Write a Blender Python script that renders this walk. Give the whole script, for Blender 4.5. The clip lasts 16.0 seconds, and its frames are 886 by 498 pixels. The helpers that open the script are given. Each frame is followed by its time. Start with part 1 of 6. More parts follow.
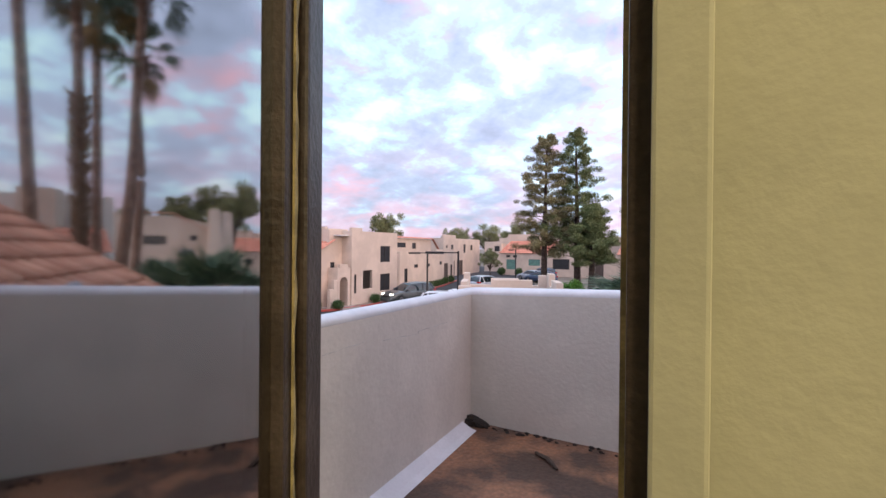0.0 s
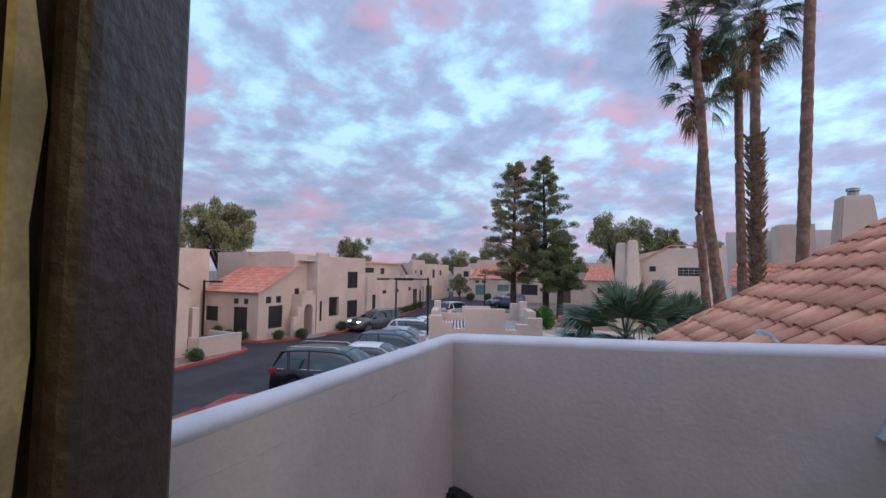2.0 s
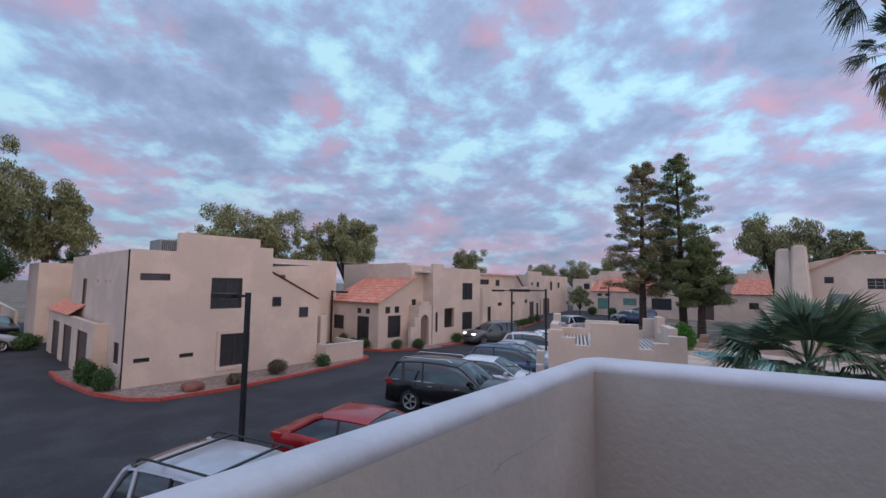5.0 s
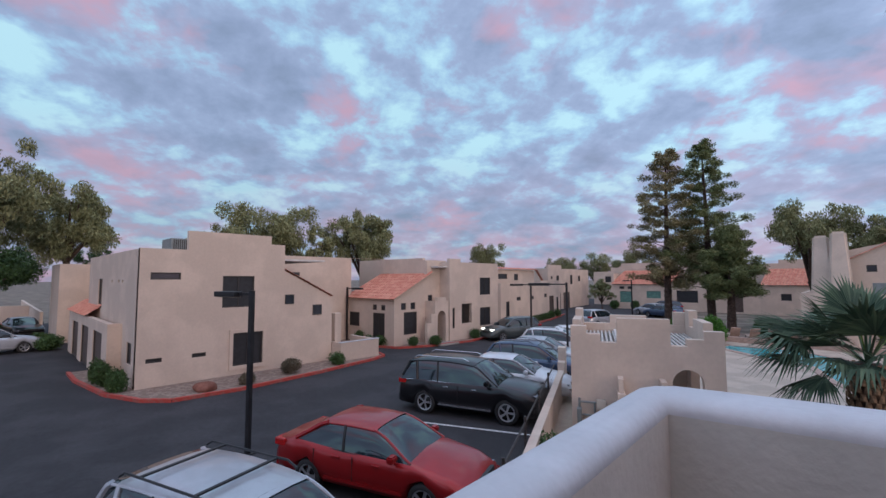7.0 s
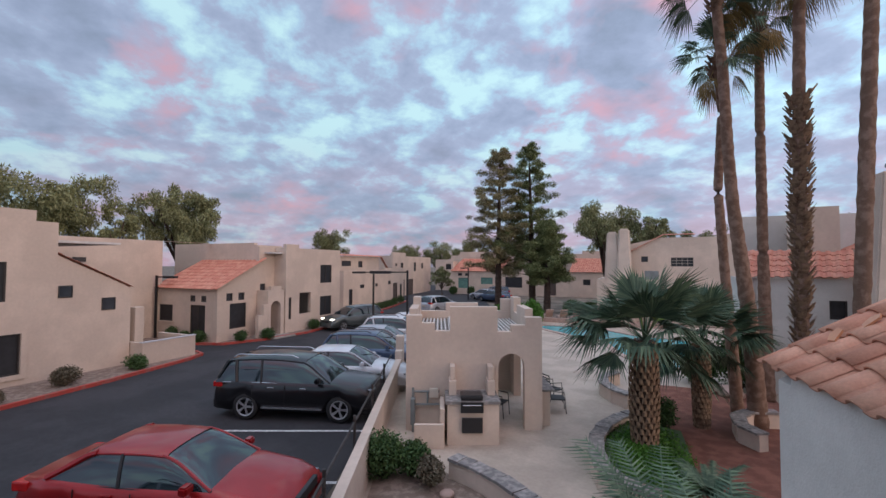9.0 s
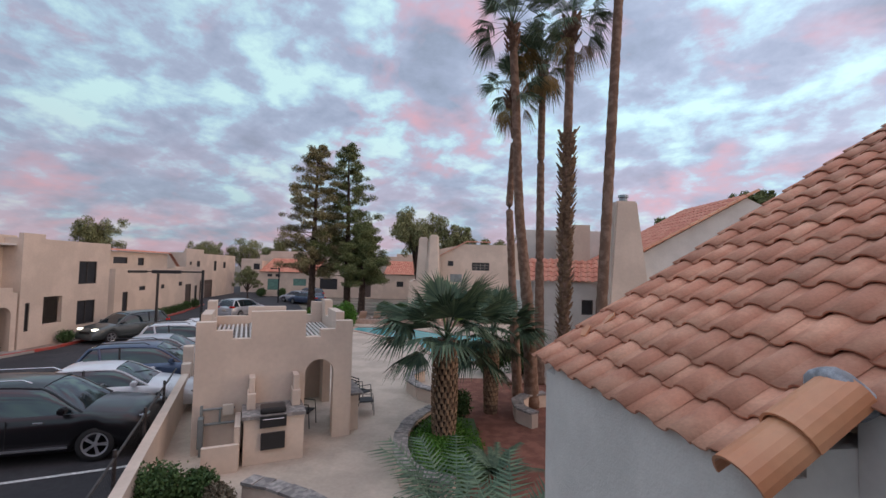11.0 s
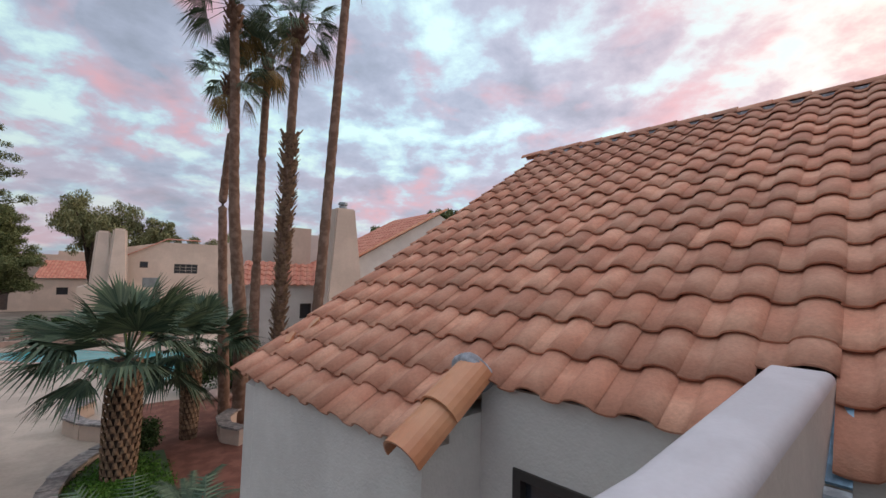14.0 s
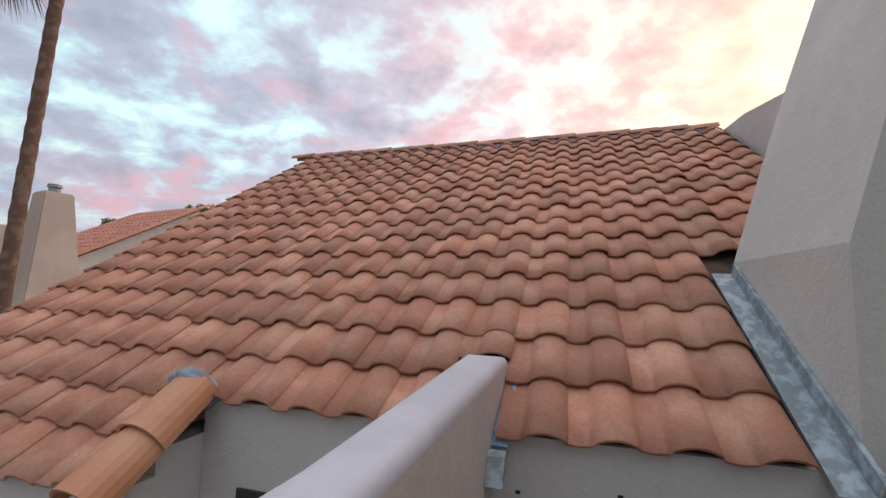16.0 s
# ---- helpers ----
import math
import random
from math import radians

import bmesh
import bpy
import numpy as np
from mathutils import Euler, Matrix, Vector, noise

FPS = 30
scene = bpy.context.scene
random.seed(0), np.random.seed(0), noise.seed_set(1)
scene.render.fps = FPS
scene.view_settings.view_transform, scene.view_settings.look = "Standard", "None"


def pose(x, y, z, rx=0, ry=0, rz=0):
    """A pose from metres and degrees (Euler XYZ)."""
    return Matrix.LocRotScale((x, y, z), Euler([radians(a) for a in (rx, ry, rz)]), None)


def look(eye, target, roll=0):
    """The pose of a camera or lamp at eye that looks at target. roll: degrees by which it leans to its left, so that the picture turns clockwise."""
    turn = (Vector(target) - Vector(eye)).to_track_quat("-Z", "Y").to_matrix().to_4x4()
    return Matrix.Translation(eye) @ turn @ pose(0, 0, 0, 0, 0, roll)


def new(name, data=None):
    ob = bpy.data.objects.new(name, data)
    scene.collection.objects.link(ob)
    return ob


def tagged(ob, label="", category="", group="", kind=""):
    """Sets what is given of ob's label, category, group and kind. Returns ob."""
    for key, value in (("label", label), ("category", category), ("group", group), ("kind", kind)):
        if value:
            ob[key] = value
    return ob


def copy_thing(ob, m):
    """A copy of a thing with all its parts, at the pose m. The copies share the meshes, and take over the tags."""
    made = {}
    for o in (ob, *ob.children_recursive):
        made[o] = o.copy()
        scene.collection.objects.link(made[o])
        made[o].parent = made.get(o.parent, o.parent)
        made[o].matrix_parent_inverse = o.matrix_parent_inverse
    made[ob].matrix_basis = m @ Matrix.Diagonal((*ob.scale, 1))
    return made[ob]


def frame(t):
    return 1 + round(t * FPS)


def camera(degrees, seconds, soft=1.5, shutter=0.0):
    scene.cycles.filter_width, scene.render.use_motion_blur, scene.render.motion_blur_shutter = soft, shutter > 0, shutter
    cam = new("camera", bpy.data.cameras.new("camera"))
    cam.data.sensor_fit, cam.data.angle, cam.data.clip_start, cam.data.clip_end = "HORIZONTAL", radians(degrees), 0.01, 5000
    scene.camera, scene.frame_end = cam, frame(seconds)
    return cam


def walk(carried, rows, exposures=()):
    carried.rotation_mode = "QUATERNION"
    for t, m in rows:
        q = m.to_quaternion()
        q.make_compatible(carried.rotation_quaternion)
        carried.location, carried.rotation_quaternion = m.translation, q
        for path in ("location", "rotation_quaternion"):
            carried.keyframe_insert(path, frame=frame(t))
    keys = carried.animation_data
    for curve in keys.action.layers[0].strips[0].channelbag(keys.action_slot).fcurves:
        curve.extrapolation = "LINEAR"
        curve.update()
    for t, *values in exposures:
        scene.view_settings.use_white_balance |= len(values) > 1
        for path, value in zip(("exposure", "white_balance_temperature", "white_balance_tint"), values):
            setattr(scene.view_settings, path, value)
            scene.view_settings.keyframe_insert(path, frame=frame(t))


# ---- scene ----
cam = camera(91.4, 16.0)

PATH = [
    (0, (1.507, -3.356, 4.556), (0.504, -1.625, 4.546), 0.5),
    (0.5, (1.446, -3.242, 4.578), (0.447, -1.509, 4.568), 0.8),
    (1, (1.415, -3.145, 4.611), (0.42, -1.41, 4.618), 0.7),
    (1.5, (1.337, -3.087, 4.628), (0.354, -1.346, 4.664), 0.7),
    (2, (1.215, -2.988, 4.664), (0.341, -1.193, 4.769), 0.7),
    (2.5, (1.168, -2.826, 4.659), (0.416, -0.979, 4.809), 0.6),
    (3, (1.092, -2.723, 4.66), (0.318, -0.886, 4.819), 0.7),
    (3.5, (1.032, -2.575, 4.645), (0.16, -0.783, 4.81), 0.8),
    (4, (0.886, -2.441, 4.597), (-0.061, -0.688, 4.766), 0.9),
    (4.5, (0.775, -2.384, 4.589), (-0.35, -0.739, 4.754), 1.2),
    (4.7, (0.777, -2.313, 4.568), (-0.464, -0.753, 4.736), 1.3),
    (6.8, (0.375, -1.555, 4.566), (-1.055, -0.163, 4.704), -0.1),
    (7, (0.346, -1.499, 4.536), (-1.029, -0.054, 4.671), -0.1),
    (7.5, (0.281, -1.303, 4.591), (-0.952, 0.267, 4.709), -0.2),
    (8, (0.201, -1.108, 4.599), (-0.881, 0.572, 4.697), -0.0),
    (8.5, (0.166, -0.907, 4.586), (-0.793, 0.846, 4.673), 0.1),
    (9, (0.178, -0.704, 4.598), (-0.621, 1.128, 4.672), 0.2),
    (9.5, (0.161, -0.655, 4.612), (-0.407, 1.261, 4.686), 0.4),
    (11.8, (0.259, -0.448, 4.625), (0.546, 1.529, 4.721), 1.3),
    (12, (0.248, -0.474, 4.634), (0.608, 1.491, 4.731), 1.2),
    (12.5, (0.263, -0.496, 4.642), (0.8, 1.428, 4.747), 1.3),
    (13, (0.291, -0.52, 4.651), (1.03, 1.334, 4.768), 1.3),
    (13.5, (0.331, -0.519, 4.643), (1.276, 1.238, 4.773), 1.5),
    (14, (0.375, -0.528, 4.647), (1.541, 1.091, 4.783), 1.4),
    (14.5, (0.412, -0.564, 4.646), (1.758, 0.907, 4.795), 1.4),
    (15, (0.456, -0.608, 4.652), (1.975, 0.683, 4.81), 1.2),
    (15.5, (0.489, -0.638, 4.646), (2.155, 0.455, 4.818), 1.3),
    (16, (0.518, -0.688, 4.645), (2.314, 0.174, 4.83), 1.3),
]
EXPOSURES = [(0.0, 0.85, 6900, 12), (0.45, 0.58, 6950, 12), (0.8, 0.48, 6850, 12), (1.5, 0.24, 6450, 11), (3.0, 0.02, 6150, 9), (7.0, -0.04, 6250, 8), (9.5, 0.04, 6900, 9), (12.0, -0.02, 7300, 9), (16.0, 0.06, 7900, 10)]
walk(cam, [(t, look(eye, target, roll)) for t, eye, target, roll in PATH], EXPOSURES)

# ---- world, sun and exposure ----
SUN_DIR = Vector((0.93, -0.25, 0.20)).normalized()


def build_world():
    w = bpy.data.worlds.new("sky")
    scene.world = w
    w.use_nodes = True
    nt = w.node_tree
    n, l = nt.nodes, nt.links
    n.clear()

    def add(kind, **kw):
        nd = n.new(kind)
        for k, v in kw.items():
            if k == "op":
                nd.operation = v
        return nd

    def math_node(op, a, b=None, c=None):
        nd = n.new("ShaderNodeMath")
        nd.operation = op
        for i, v in enumerate((a, b, c)):
            if v is None:
                continue
            if isinstance(v, (int, float)):
                nd.inputs[i].default_value = v
            else:
                l.new(v, nd.inputs[i])
        return nd.outputs[0]

    def mix(fac, a, b, mode="MIX"):
        nd = n.new("ShaderNodeMix")
        nd.data_type, nd.blend_type = "RGBA", mode
        for i, v in ((0, fac), (6, a), (7, b)):
            if isinstance(v, (int, float)):
                nd.inputs[i].default_value = v
            elif isinstance(v, tuple):
                nd.inputs[i].default_value = (*v, 1)
            else:
                l.new(v, nd.inputs[i])
        return nd.outputs[2]

    def ramp(fac, stops):
        nd = n.new("ShaderNodeValToRGB")
        cr = nd.color_ramp
        while len(cr.elements) < len(stops):
            cr.elements.new(0.5)
        for e, (p, c) in zip(cr.elements, stops):
            e.position, e.color = p, (*c, 1)
        l.new(fac, nd.inputs[0])
        return nd.outputs[0]

    out = n.new("ShaderNodeOutputWorld")
    bg = n.new("ShaderNodeBackground")
    tc = n.new("ShaderNodeTexCoord")
    sep = n.new("ShaderNodeSeparateXYZ")
    l.new(tc.outputs["Generated"], sep.inputs[0])
    x, y, z = sep.outputs
    zz = math_node("ADD", math_node("MAXIMUM", z, 0.0), 0.30)
    comb = n.new("ShaderNodeCombineXYZ")
    l.new(math_node("DIVIDE", x, zz), comb.inputs[0])
    l.new(math_node("DIVIDE", y, zz), comb.inputs[1])

    def noise_at(scale, detail, rough, off, dist=0.0):
        mp = n.new("ShaderNodeMapping")
        mp.inputs["Location"].default_value = off
        mp.inputs["Rotation"].default_value = (0, 0, 0.7)
        mp.inputs["Scale"].default_value = (1.0, 1.0, 1)
        l.new(comb.outputs[0], mp.inputs[0])
        nz = n.new("ShaderNodeTexNoise")
        nz.inputs["Scale"].default_value = scale
        nz.inputs["Detail"].default_value = detail
        nz.inputs["Roughness"].default_value = rough
        nz.inputs["Distortion"].default_value = dist
        l.new(mp.outputs[0], nz.inputs[0])
        return nz.outputs[0]

    sky = n.new("ShaderNodeTexSky")
    sky.sky_type = "NISHITA"
    sky.sun_disc = False
    sky.sun_elevation = math.asin(SUN_DIR.z)
    sky.sun_rotation = math.atan2(SUN_DIR.x, SUN_DIR.y)
    fine = noise_at(4.8, 10, 0.58, (3.1, 1.7, 0.0), 0.12)
    broad = noise_at(1.7, 4, 0.5, (7.3, 2.2, 4.0), 0.1)
    pinkn = noise_at(2.2, 5, 0.55, (11.0, 5.5, 8.0), 0.3)
    cover = math_node("ADD", math_node("MULTIPLY", fine, 0.62), math_node("MULTIPLY", broad, 0.38))
    clouds = ramp(cover, [(0.36, (0.27, 0.34, 0.50)), (0.44, (0.33, 0.41, 0.61)), (0.50, (0.39, 0.48, 0.70)), (0.54, (0.43, 0.64, 0.87)), (0.60, (0.58, 0.88, 1.0))])
    pinkf = ramp(pinkn, [(0.50, (0, 0, 0)), (0.62, (1, 1, 1))])
    lowf = ramp(cover, [(0.44, (1, 1, 1)), (0.56, (0, 0, 0))])
    pf = math_node("MULTIPLY", math_node("MULTIPLY", pinkf, lowf), 0.62)
    col = mix(pf, clouds, (0.80, 0.42, 0.52))
    # warmer and brighter cloud towards the sun
    vm = n.new("ShaderNodeVectorMath")
    vm.operation = "DOT_PRODUCT"
    l.new(tc.outputs["Generated"], vm.inputs[0])
    vm.inputs[1].default_value = Vector((0.88, -0.30, 0.36)).normalized()
    glow = math_node("POWER", math_node("MAXIMUM", vm.outputs["Value"], 0.0), 4.0)
    warm = ramp(cover, [(0.40, (0.62, 0.42, 0.50)), (0.48, (0.92, 0.62, 0.66)), (0.53, (1.05, 0.86, 0.84)), (0.60, (0.70, 0.93, 1.0))])
    col = mix(math_node("MULTIPLY", glow, 0.95), col, warm)
    glow2 = math_node("POWER", math_node("MAXIMUM", vm.outputs["Value"], 0.0), 22.0)
    col = mix(math_node("MULTIPLY", glow2, 0.50), col, (1.12, 0.80, 0.60))
    # a lavender haze band low down
    band = ramp(z, [(0.0, (1, 1, 1)), (0.16, (0.35, 0.35, 0.35)), (0.30, (0, 0, 0))])
    pinkband = ramp(noise_at(3.0, 4, 0.5, (1.0, 9.0, 2.0)), [(0.42, (0.27, 0.32, 0.47)), (0.56, (0.60, 0.38, 0.50))])
    col = mix(math_node("MULTIPLY", band, 0.72), col, pinkband)
    low = ramp(z, [(0.495, (1, 1, 1)), (0.5, (0, 0, 0))])
    skyc = mix(1.0, sky.outputs[0], (0.09, 0.09, 0.09), "MULTIPLY")
    total = mix(0.10, col, skyc)
    side = n.new("ShaderNodeMapRange")
    side.inputs["From Min"].default_value, side.inputs["From Max"].default_value = -0.9, 0.45
    side.inputs["To Min"].default_value, side.inputs["To Max"].default_value = 0.68, 1.0
    l.new(vm.outputs["Value"], side.inputs[0])
    total = mix(1.0, total, side.outputs[0], "MULTIPLY")
    high = ramp(z, [(0.60, (1, 1, 1)), (1.0, (2.1, 2.05, 2.0))])
    total = mix(1.0, total, high, "MULTIPLY")
    l.new(total, bg.inputs[0])
    bg.inputs[1].default_value = 1.34
    l.new(bg.outputs[0], out.inputs[0])


build_world()
sun_data = bpy.data.lights.new("sun", "SUN")
sun_data.energy, sun_data.angle, sun_data.color = 0.58, radians(25), (1.0, 0.80, 0.70)
sun = new("sun", sun_data)
sun.matrix_world = look((0, 0, 30), Vector((0, 0, 30)) - SUN_DIR)
room_lamp = bpy.data.lights.new("room_lamp", "AREA")
room_lamp.energy, room_lamp.size, room_lamp.color = 39, 0.5, (1.0, 0.86, 0.55)
lamp_ob = new("room_lamp", room_lamp)
lamp_ob.matrix_world = look((2.9, -4.2, 5.70), (2.9, -4.2, 0))


# ---- materials ----
def material(name, base, rough=0.8, metal=0.0, var=0.12, scale=3.0, bump=0.0, bscale=60.0, second=None, fac=(0.45, 0.6), spec=0.5, rand=0.0, coat=0.0, stain=0.0):
    m = bpy.data.materials.new(name)
    m.use_nodes = True
    nt = m.node_tree
    n, l = nt.nodes, nt.links
    b = n["Principled BSDF"]
    b.inputs["Roughness"].default_value = rough
    b.inputs["Metallic"].default_value = metal
    b.inputs["Specular IOR Level"].default_value = spec
    b.inputs["Coat Weight"].default_value = coat
    b.inputs["Coat Roughness"].default_value = 0.05
    tc = n.new("ShaderNodeTexCoord")
    geo = n.new("ShaderNodeNewGeometry")
    nz = n.new("ShaderNodeTexNoise")
    nz.inputs["Scale"].default_value, nz.inputs["Detail"].default_value = scale, 6
    l.new(geo.outputs["Position"], nz.inputs[0])
    nf = n.new("ShaderNodeTexNoise")
    nf.inputs["Scale"].default_value, nf.inputs["Detail"].default_value = scale * 14, 4
    l.new(geo.outputs["Position"], nf.inputs[0])
    rp = n.new("ShaderNodeValToRGB")
    rp.color_ramp.elements[0].position, rp.color_ramp.elements[1].position = fac
    dark = tuple(c * (1 - var) for c in base)
    other = second or tuple(min(c * (1 + var), 1) for c in base)
    rp.color_ramp.elements[0].color, rp.color_ramp.elements[1].color = (*(dark if not second else base), 1), (*other, 1)
    l.new(nz.outputs[0], rp.inputs[0])
    mx = n.new("ShaderNodeMix")
    mx.data_type, mx.blend_type = "RGBA", "MULTIPLY"
    mx.inputs[0].default_value = 1.0
    r2 = n.new("ShaderNodeMapRange")
    r2.inputs["From Min"].default_value, r2.inputs["From Max"].default_value = 0.3, 0.7
    r2.inputs["To Min"].default_value, r2.inputs["To Max"].default_value = 1 - var * 0.7, 1 + var * 0.5
    l.new(nf.outputs[0], r2.inputs[0])
    l.new(rp.outputs[0], mx.inputs[6])
    l.new(r2.outputs[0], mx.inputs[7])
    last = mx.outputs[2]
    if rand:
        oi = n.new("ShaderNodeObjectInfo")
        mr = n.new("ShaderNodeMapRange")
        mr.inputs["To Min"].default_value, mr.inputs["To Max"].default_value = 1 - rand, 1 + rand
        l.new(oi.outputs["Random"], mr.inputs[0])
        m2 = n.new("ShaderNodeMix")
        m2.data_type, m2.blend_type = "RGBA", "MULTIPLY"
        m2.inputs[0].default_value = 1.0
        l.new(last, m2.inputs[6])
        l.new(mr.outputs[0], m2.inputs[7])
        last = m2.outputs[2]
    if stain:
        mp = n.new("ShaderNodeMapping")
        mp.inputs["Scale"].default_value = (5, 5, 0.7)
        l.new(geo.outputs["Position"], mp.inputs[0])
        ns = n.new("ShaderNodeTexNoise")
        ns.inputs["Scale"].default_value, ns.inputs["Detail"].default_value = 1.0, 5
        l.new(mp.outputs[0], ns.inputs[0])
        mr = n.new("ShaderNodeMapRange")
        mr.inputs["From Min"].default_value, mr.inputs["From Max"].default_value = 0.35, 0.65
        mr.inputs["To Min"].default_value, mr.inputs["To Max"].default_value = 1 - stain, 1
        l.new(ns.outputs[0], mr.inputs[0])
        m2 = n.new("ShaderNodeMix")
        m2.data_type, m2.blend_type = "RGBA", "MULTIPLY"
        m2.inputs[0].default_value = 1.0
        l.new(last, m2.inputs[6])
        l.new(mr.outputs[0], m2.inputs[7])
        last = m2.outputs[2]
    l.new(last, b.inputs["Base Color"])
    if bump:
        nb = n.new("ShaderNodeTexNoise")
        nb.inputs["Scale"].default_value, nb.inputs["Detail"].default_value = bscale, 5
        l.new(geo.outputs["Position"], nb.inputs[0])
        bp = n.new("ShaderNodeBump")
        bp.inputs["Strength"].default_value, bp.inputs["Distance"].default_value = bump, 0.01
        l.new(nb.outputs[0], bp.inputs["Height"])
        l.new(bp.outputs[0], b.inputs["Normal"])
    return m


def leaf_material(name, a, b_, rough=0.6):
    m = bpy.data.materials.new(name)
    m.use_nodes = True
    nt = m.node_tree
    n, l = nt.nodes, nt.links
    b = n["Principled BSDF"]
    b.inputs["Roughness"].default_value = rough
    b.inputs["Specular IOR Level"].default_value = 0.3
    geo = n.new("ShaderNodeNewGeometry")
    rp = n.new("ShaderNodeValToRGB")
    rp.color_ramp.elements[0].color, rp.color_ramp.elements[1].color = (*a, 1), (*b_, 1)
    l.new(geo.outputs["Random Per Island"], rp.inputs[0])
    nz = n.new("ShaderNodeTexNoise")
    nz.inputs["Scale"].default_value = 1.2
    l.new(geo.outputs["Position"], nz.inputs[0])
    mr = n.new("ShaderNodeMapRange")
    mr.inputs["To Min"].default_value, mr.inputs["To Max"].default_value = 0.6, 1.4
    l.new(nz.outputs[0], mr.inputs[0])
    mx = n.new("ShaderNodeMix")
    mx.data_type, mx.blend_type = "RGBA", "MULTIPLY"
    mx.inputs[0].default_value = 1.0
    l.new(rp.outputs[0], mx.inputs[6])
    l.new(mr.outputs[0], mx.inputs[7])
    l.new(mx.outputs[2], b.inputs["Base Color"])
    return m


def glass_material(name, tint=(0.8, 0.85, 0.85), mirror=0.25):
    m = bpy.data.materials.new(name)
    m.use_nodes = True
    nt = m.node_tree
    n, l = nt.nodes, nt.links
    n.clear()
    out = n.new("ShaderNodeOutputMaterial")
    tr = n.new("ShaderNodeBsdfTransparent")
    tr.inputs[0].default_value = (*tint, 1)
    gl = n.new("ShaderNodeBsdfGlossy")
    gl.inputs["Roughness"].default_value = 0.04
    fr = n.new("ShaderNodeFresnel")
    fr.inputs[0].default_value = 1.5
    ad = n.new("ShaderNodeMath")
    ad.operation, ad.use_clamp = "ADD", True
    ad.inputs[1].default_value = mirror
    l.new(fr.outputs[0], ad.inputs[0])
    mx = n.new("ShaderNodeMixShader")
    l.new(ad.outputs[0], mx.inputs[0])
    l.new(tr.outputs[0], mx.inputs[1])
    l.new(gl.outputs[0], mx.inputs[2])
    l.new(mx.outputs[0], out.inputs[0])
    return m


STUCCO = material("cream_stucco", (0.60, 0.49, 0.41), 0.9, var=0.06, scale=0.7, bump=0.35, bscale=45, stain=0.02)
STUCCO_W = material("pale_stucco", (0.62, 0.60, 0.565), 0.9, var=0.05, scale=1.2, bump=0.4, bscale=55, stain=0.02)
STUCCO_B = material("balcony_stucco", (0.60, 0.55, 0.50), 0.85, var=0.05, scale=2.0, bump=0.25, bscale=35, stain=0.035)
CAP_PAINT = material("white_cap_paint", (0.52, 0.52, 0.55), 0.6, var=0.05, scale=4, bump=0.2, bscale=30)
TILE = material("terracotta_tile", (0.47, 0.205, 0.130), 0.75, var=0.16, scale=3.5, bump=0.25, bscale=90, second=(0.56, 0.285, 0.19), rand=0.20)
TILE_FAR = material("red_roof_tile", (0.50, 0.19, 0.13), 0.8, var=0.2, scale=2.5, second=(0.58, 0.27, 0.19))
ASPHALT = material("asphalt", (0.030, 0.030, 0.034), 0.90, var=0.25, scale=0.5, bump=0.5, bscale=120, second=(0.044, 0.043, 0.048), spec=0.35)
CONCRETE = material("patio_concrete", (0.47, 0.39, 0.32), 0.8, var=0.10, scale=0.8, bump=0.3, bscale=50, stain=0.05)
WALK = material("pavement_concrete", (0.36, 0.33, 0.30), 0.85, var=0.12, scale=1.5)
GRAVEL = material("gravel", (0.20, 0.145, 0.115), 0.95, var=0.4, scale=6, bump=1.0, bscale=60, second=(0.30, 0.23, 0.19))
EARTH = material("earth", (0.16, 0.13, 0.10), 0.95, var=0.3, scale=0.4)
DECK = material("wet_balcony_floor", (0.060, 0.034, 0.024), 0.45, var=0.5, scale=3.0, bump=0.6, bscale=30, second=(0.22, 0.105, 0.058), fac=(0.42, 0.60))
RED_KERB = material("red_kerb_paint", (0.42, 0.055, 0.04), 0.7, var=0.25, scale=5, second=(0.34, 0.10, 0.08))
RED_MULCH = material("red_gravel", (0.17, 0.065, 0.045), 0.95, var=0.35, scale=3, bump=1.0, bscale=60, second=(0.24, 0.10, 0.07))
STONE = material("grey_stone", (0.20, 0.185, 0.18), 0.8, var=0.3, scale=8, bump=0.5, bscale=40, second=(0.34, 0.31, 0.29), rand=0.2)
WOOD_DARK = material("worn_dark_wood", (0.040, 0.026, 0.020), 0.5, var=0.35, scale=9, bump=0.3, bscale=80, second=(0.065, 0.045, 0.036))
WOOD_GOLD = material("bare_yellow_wood", (0.38, 0.30, 0.15), 0.6, var=0.25, scale=20)
ROOM_PAINT = material("room_paint", (0.50, 0.49, 0.37), 0.8, var=0.06, scale=2, bump=0.15, bscale=60)
WHITE_PLASTIC = material("switch_plastic", (0.62, 0.60, 0.44), 0.4, var=0.03)
CARPET = material("room_floor", (0.30, 0.26, 0.20), 0.95, var=0.15, scale=8)
BLACK_METAL = material("black_metal", (0.018, 0.018, 0.020), 0.5, metal=0.2, var=0.2)
FENCE_METAL = material("rusty_dark_metal", (0.05, 0.042, 0.040), 0.6, metal=0.3, var=0.35, scale=12)
SCREEN = material("dark_window_screen", (0.022, 0.023, 0.027), 0.5, var=0.15, scale=4)
FRAME_W = material("pale_window_trim", (0.48, 0.43, 0.37), 0.6, var=0.05)
FRAME_D = material("dark_bronze_frame", (0.040, 0.036, 0.034), 0.5, var=0.1)
DOOR_BROWN = material("brown_garage_door", (0.09, 0.065, 0.055), 0.6, var=0.15, scale=6)
FLASH = material("galvanised_flashing", (0.33, 0.39, 0.42), 0.6, metal=0.15, var=0.25, scale=18)
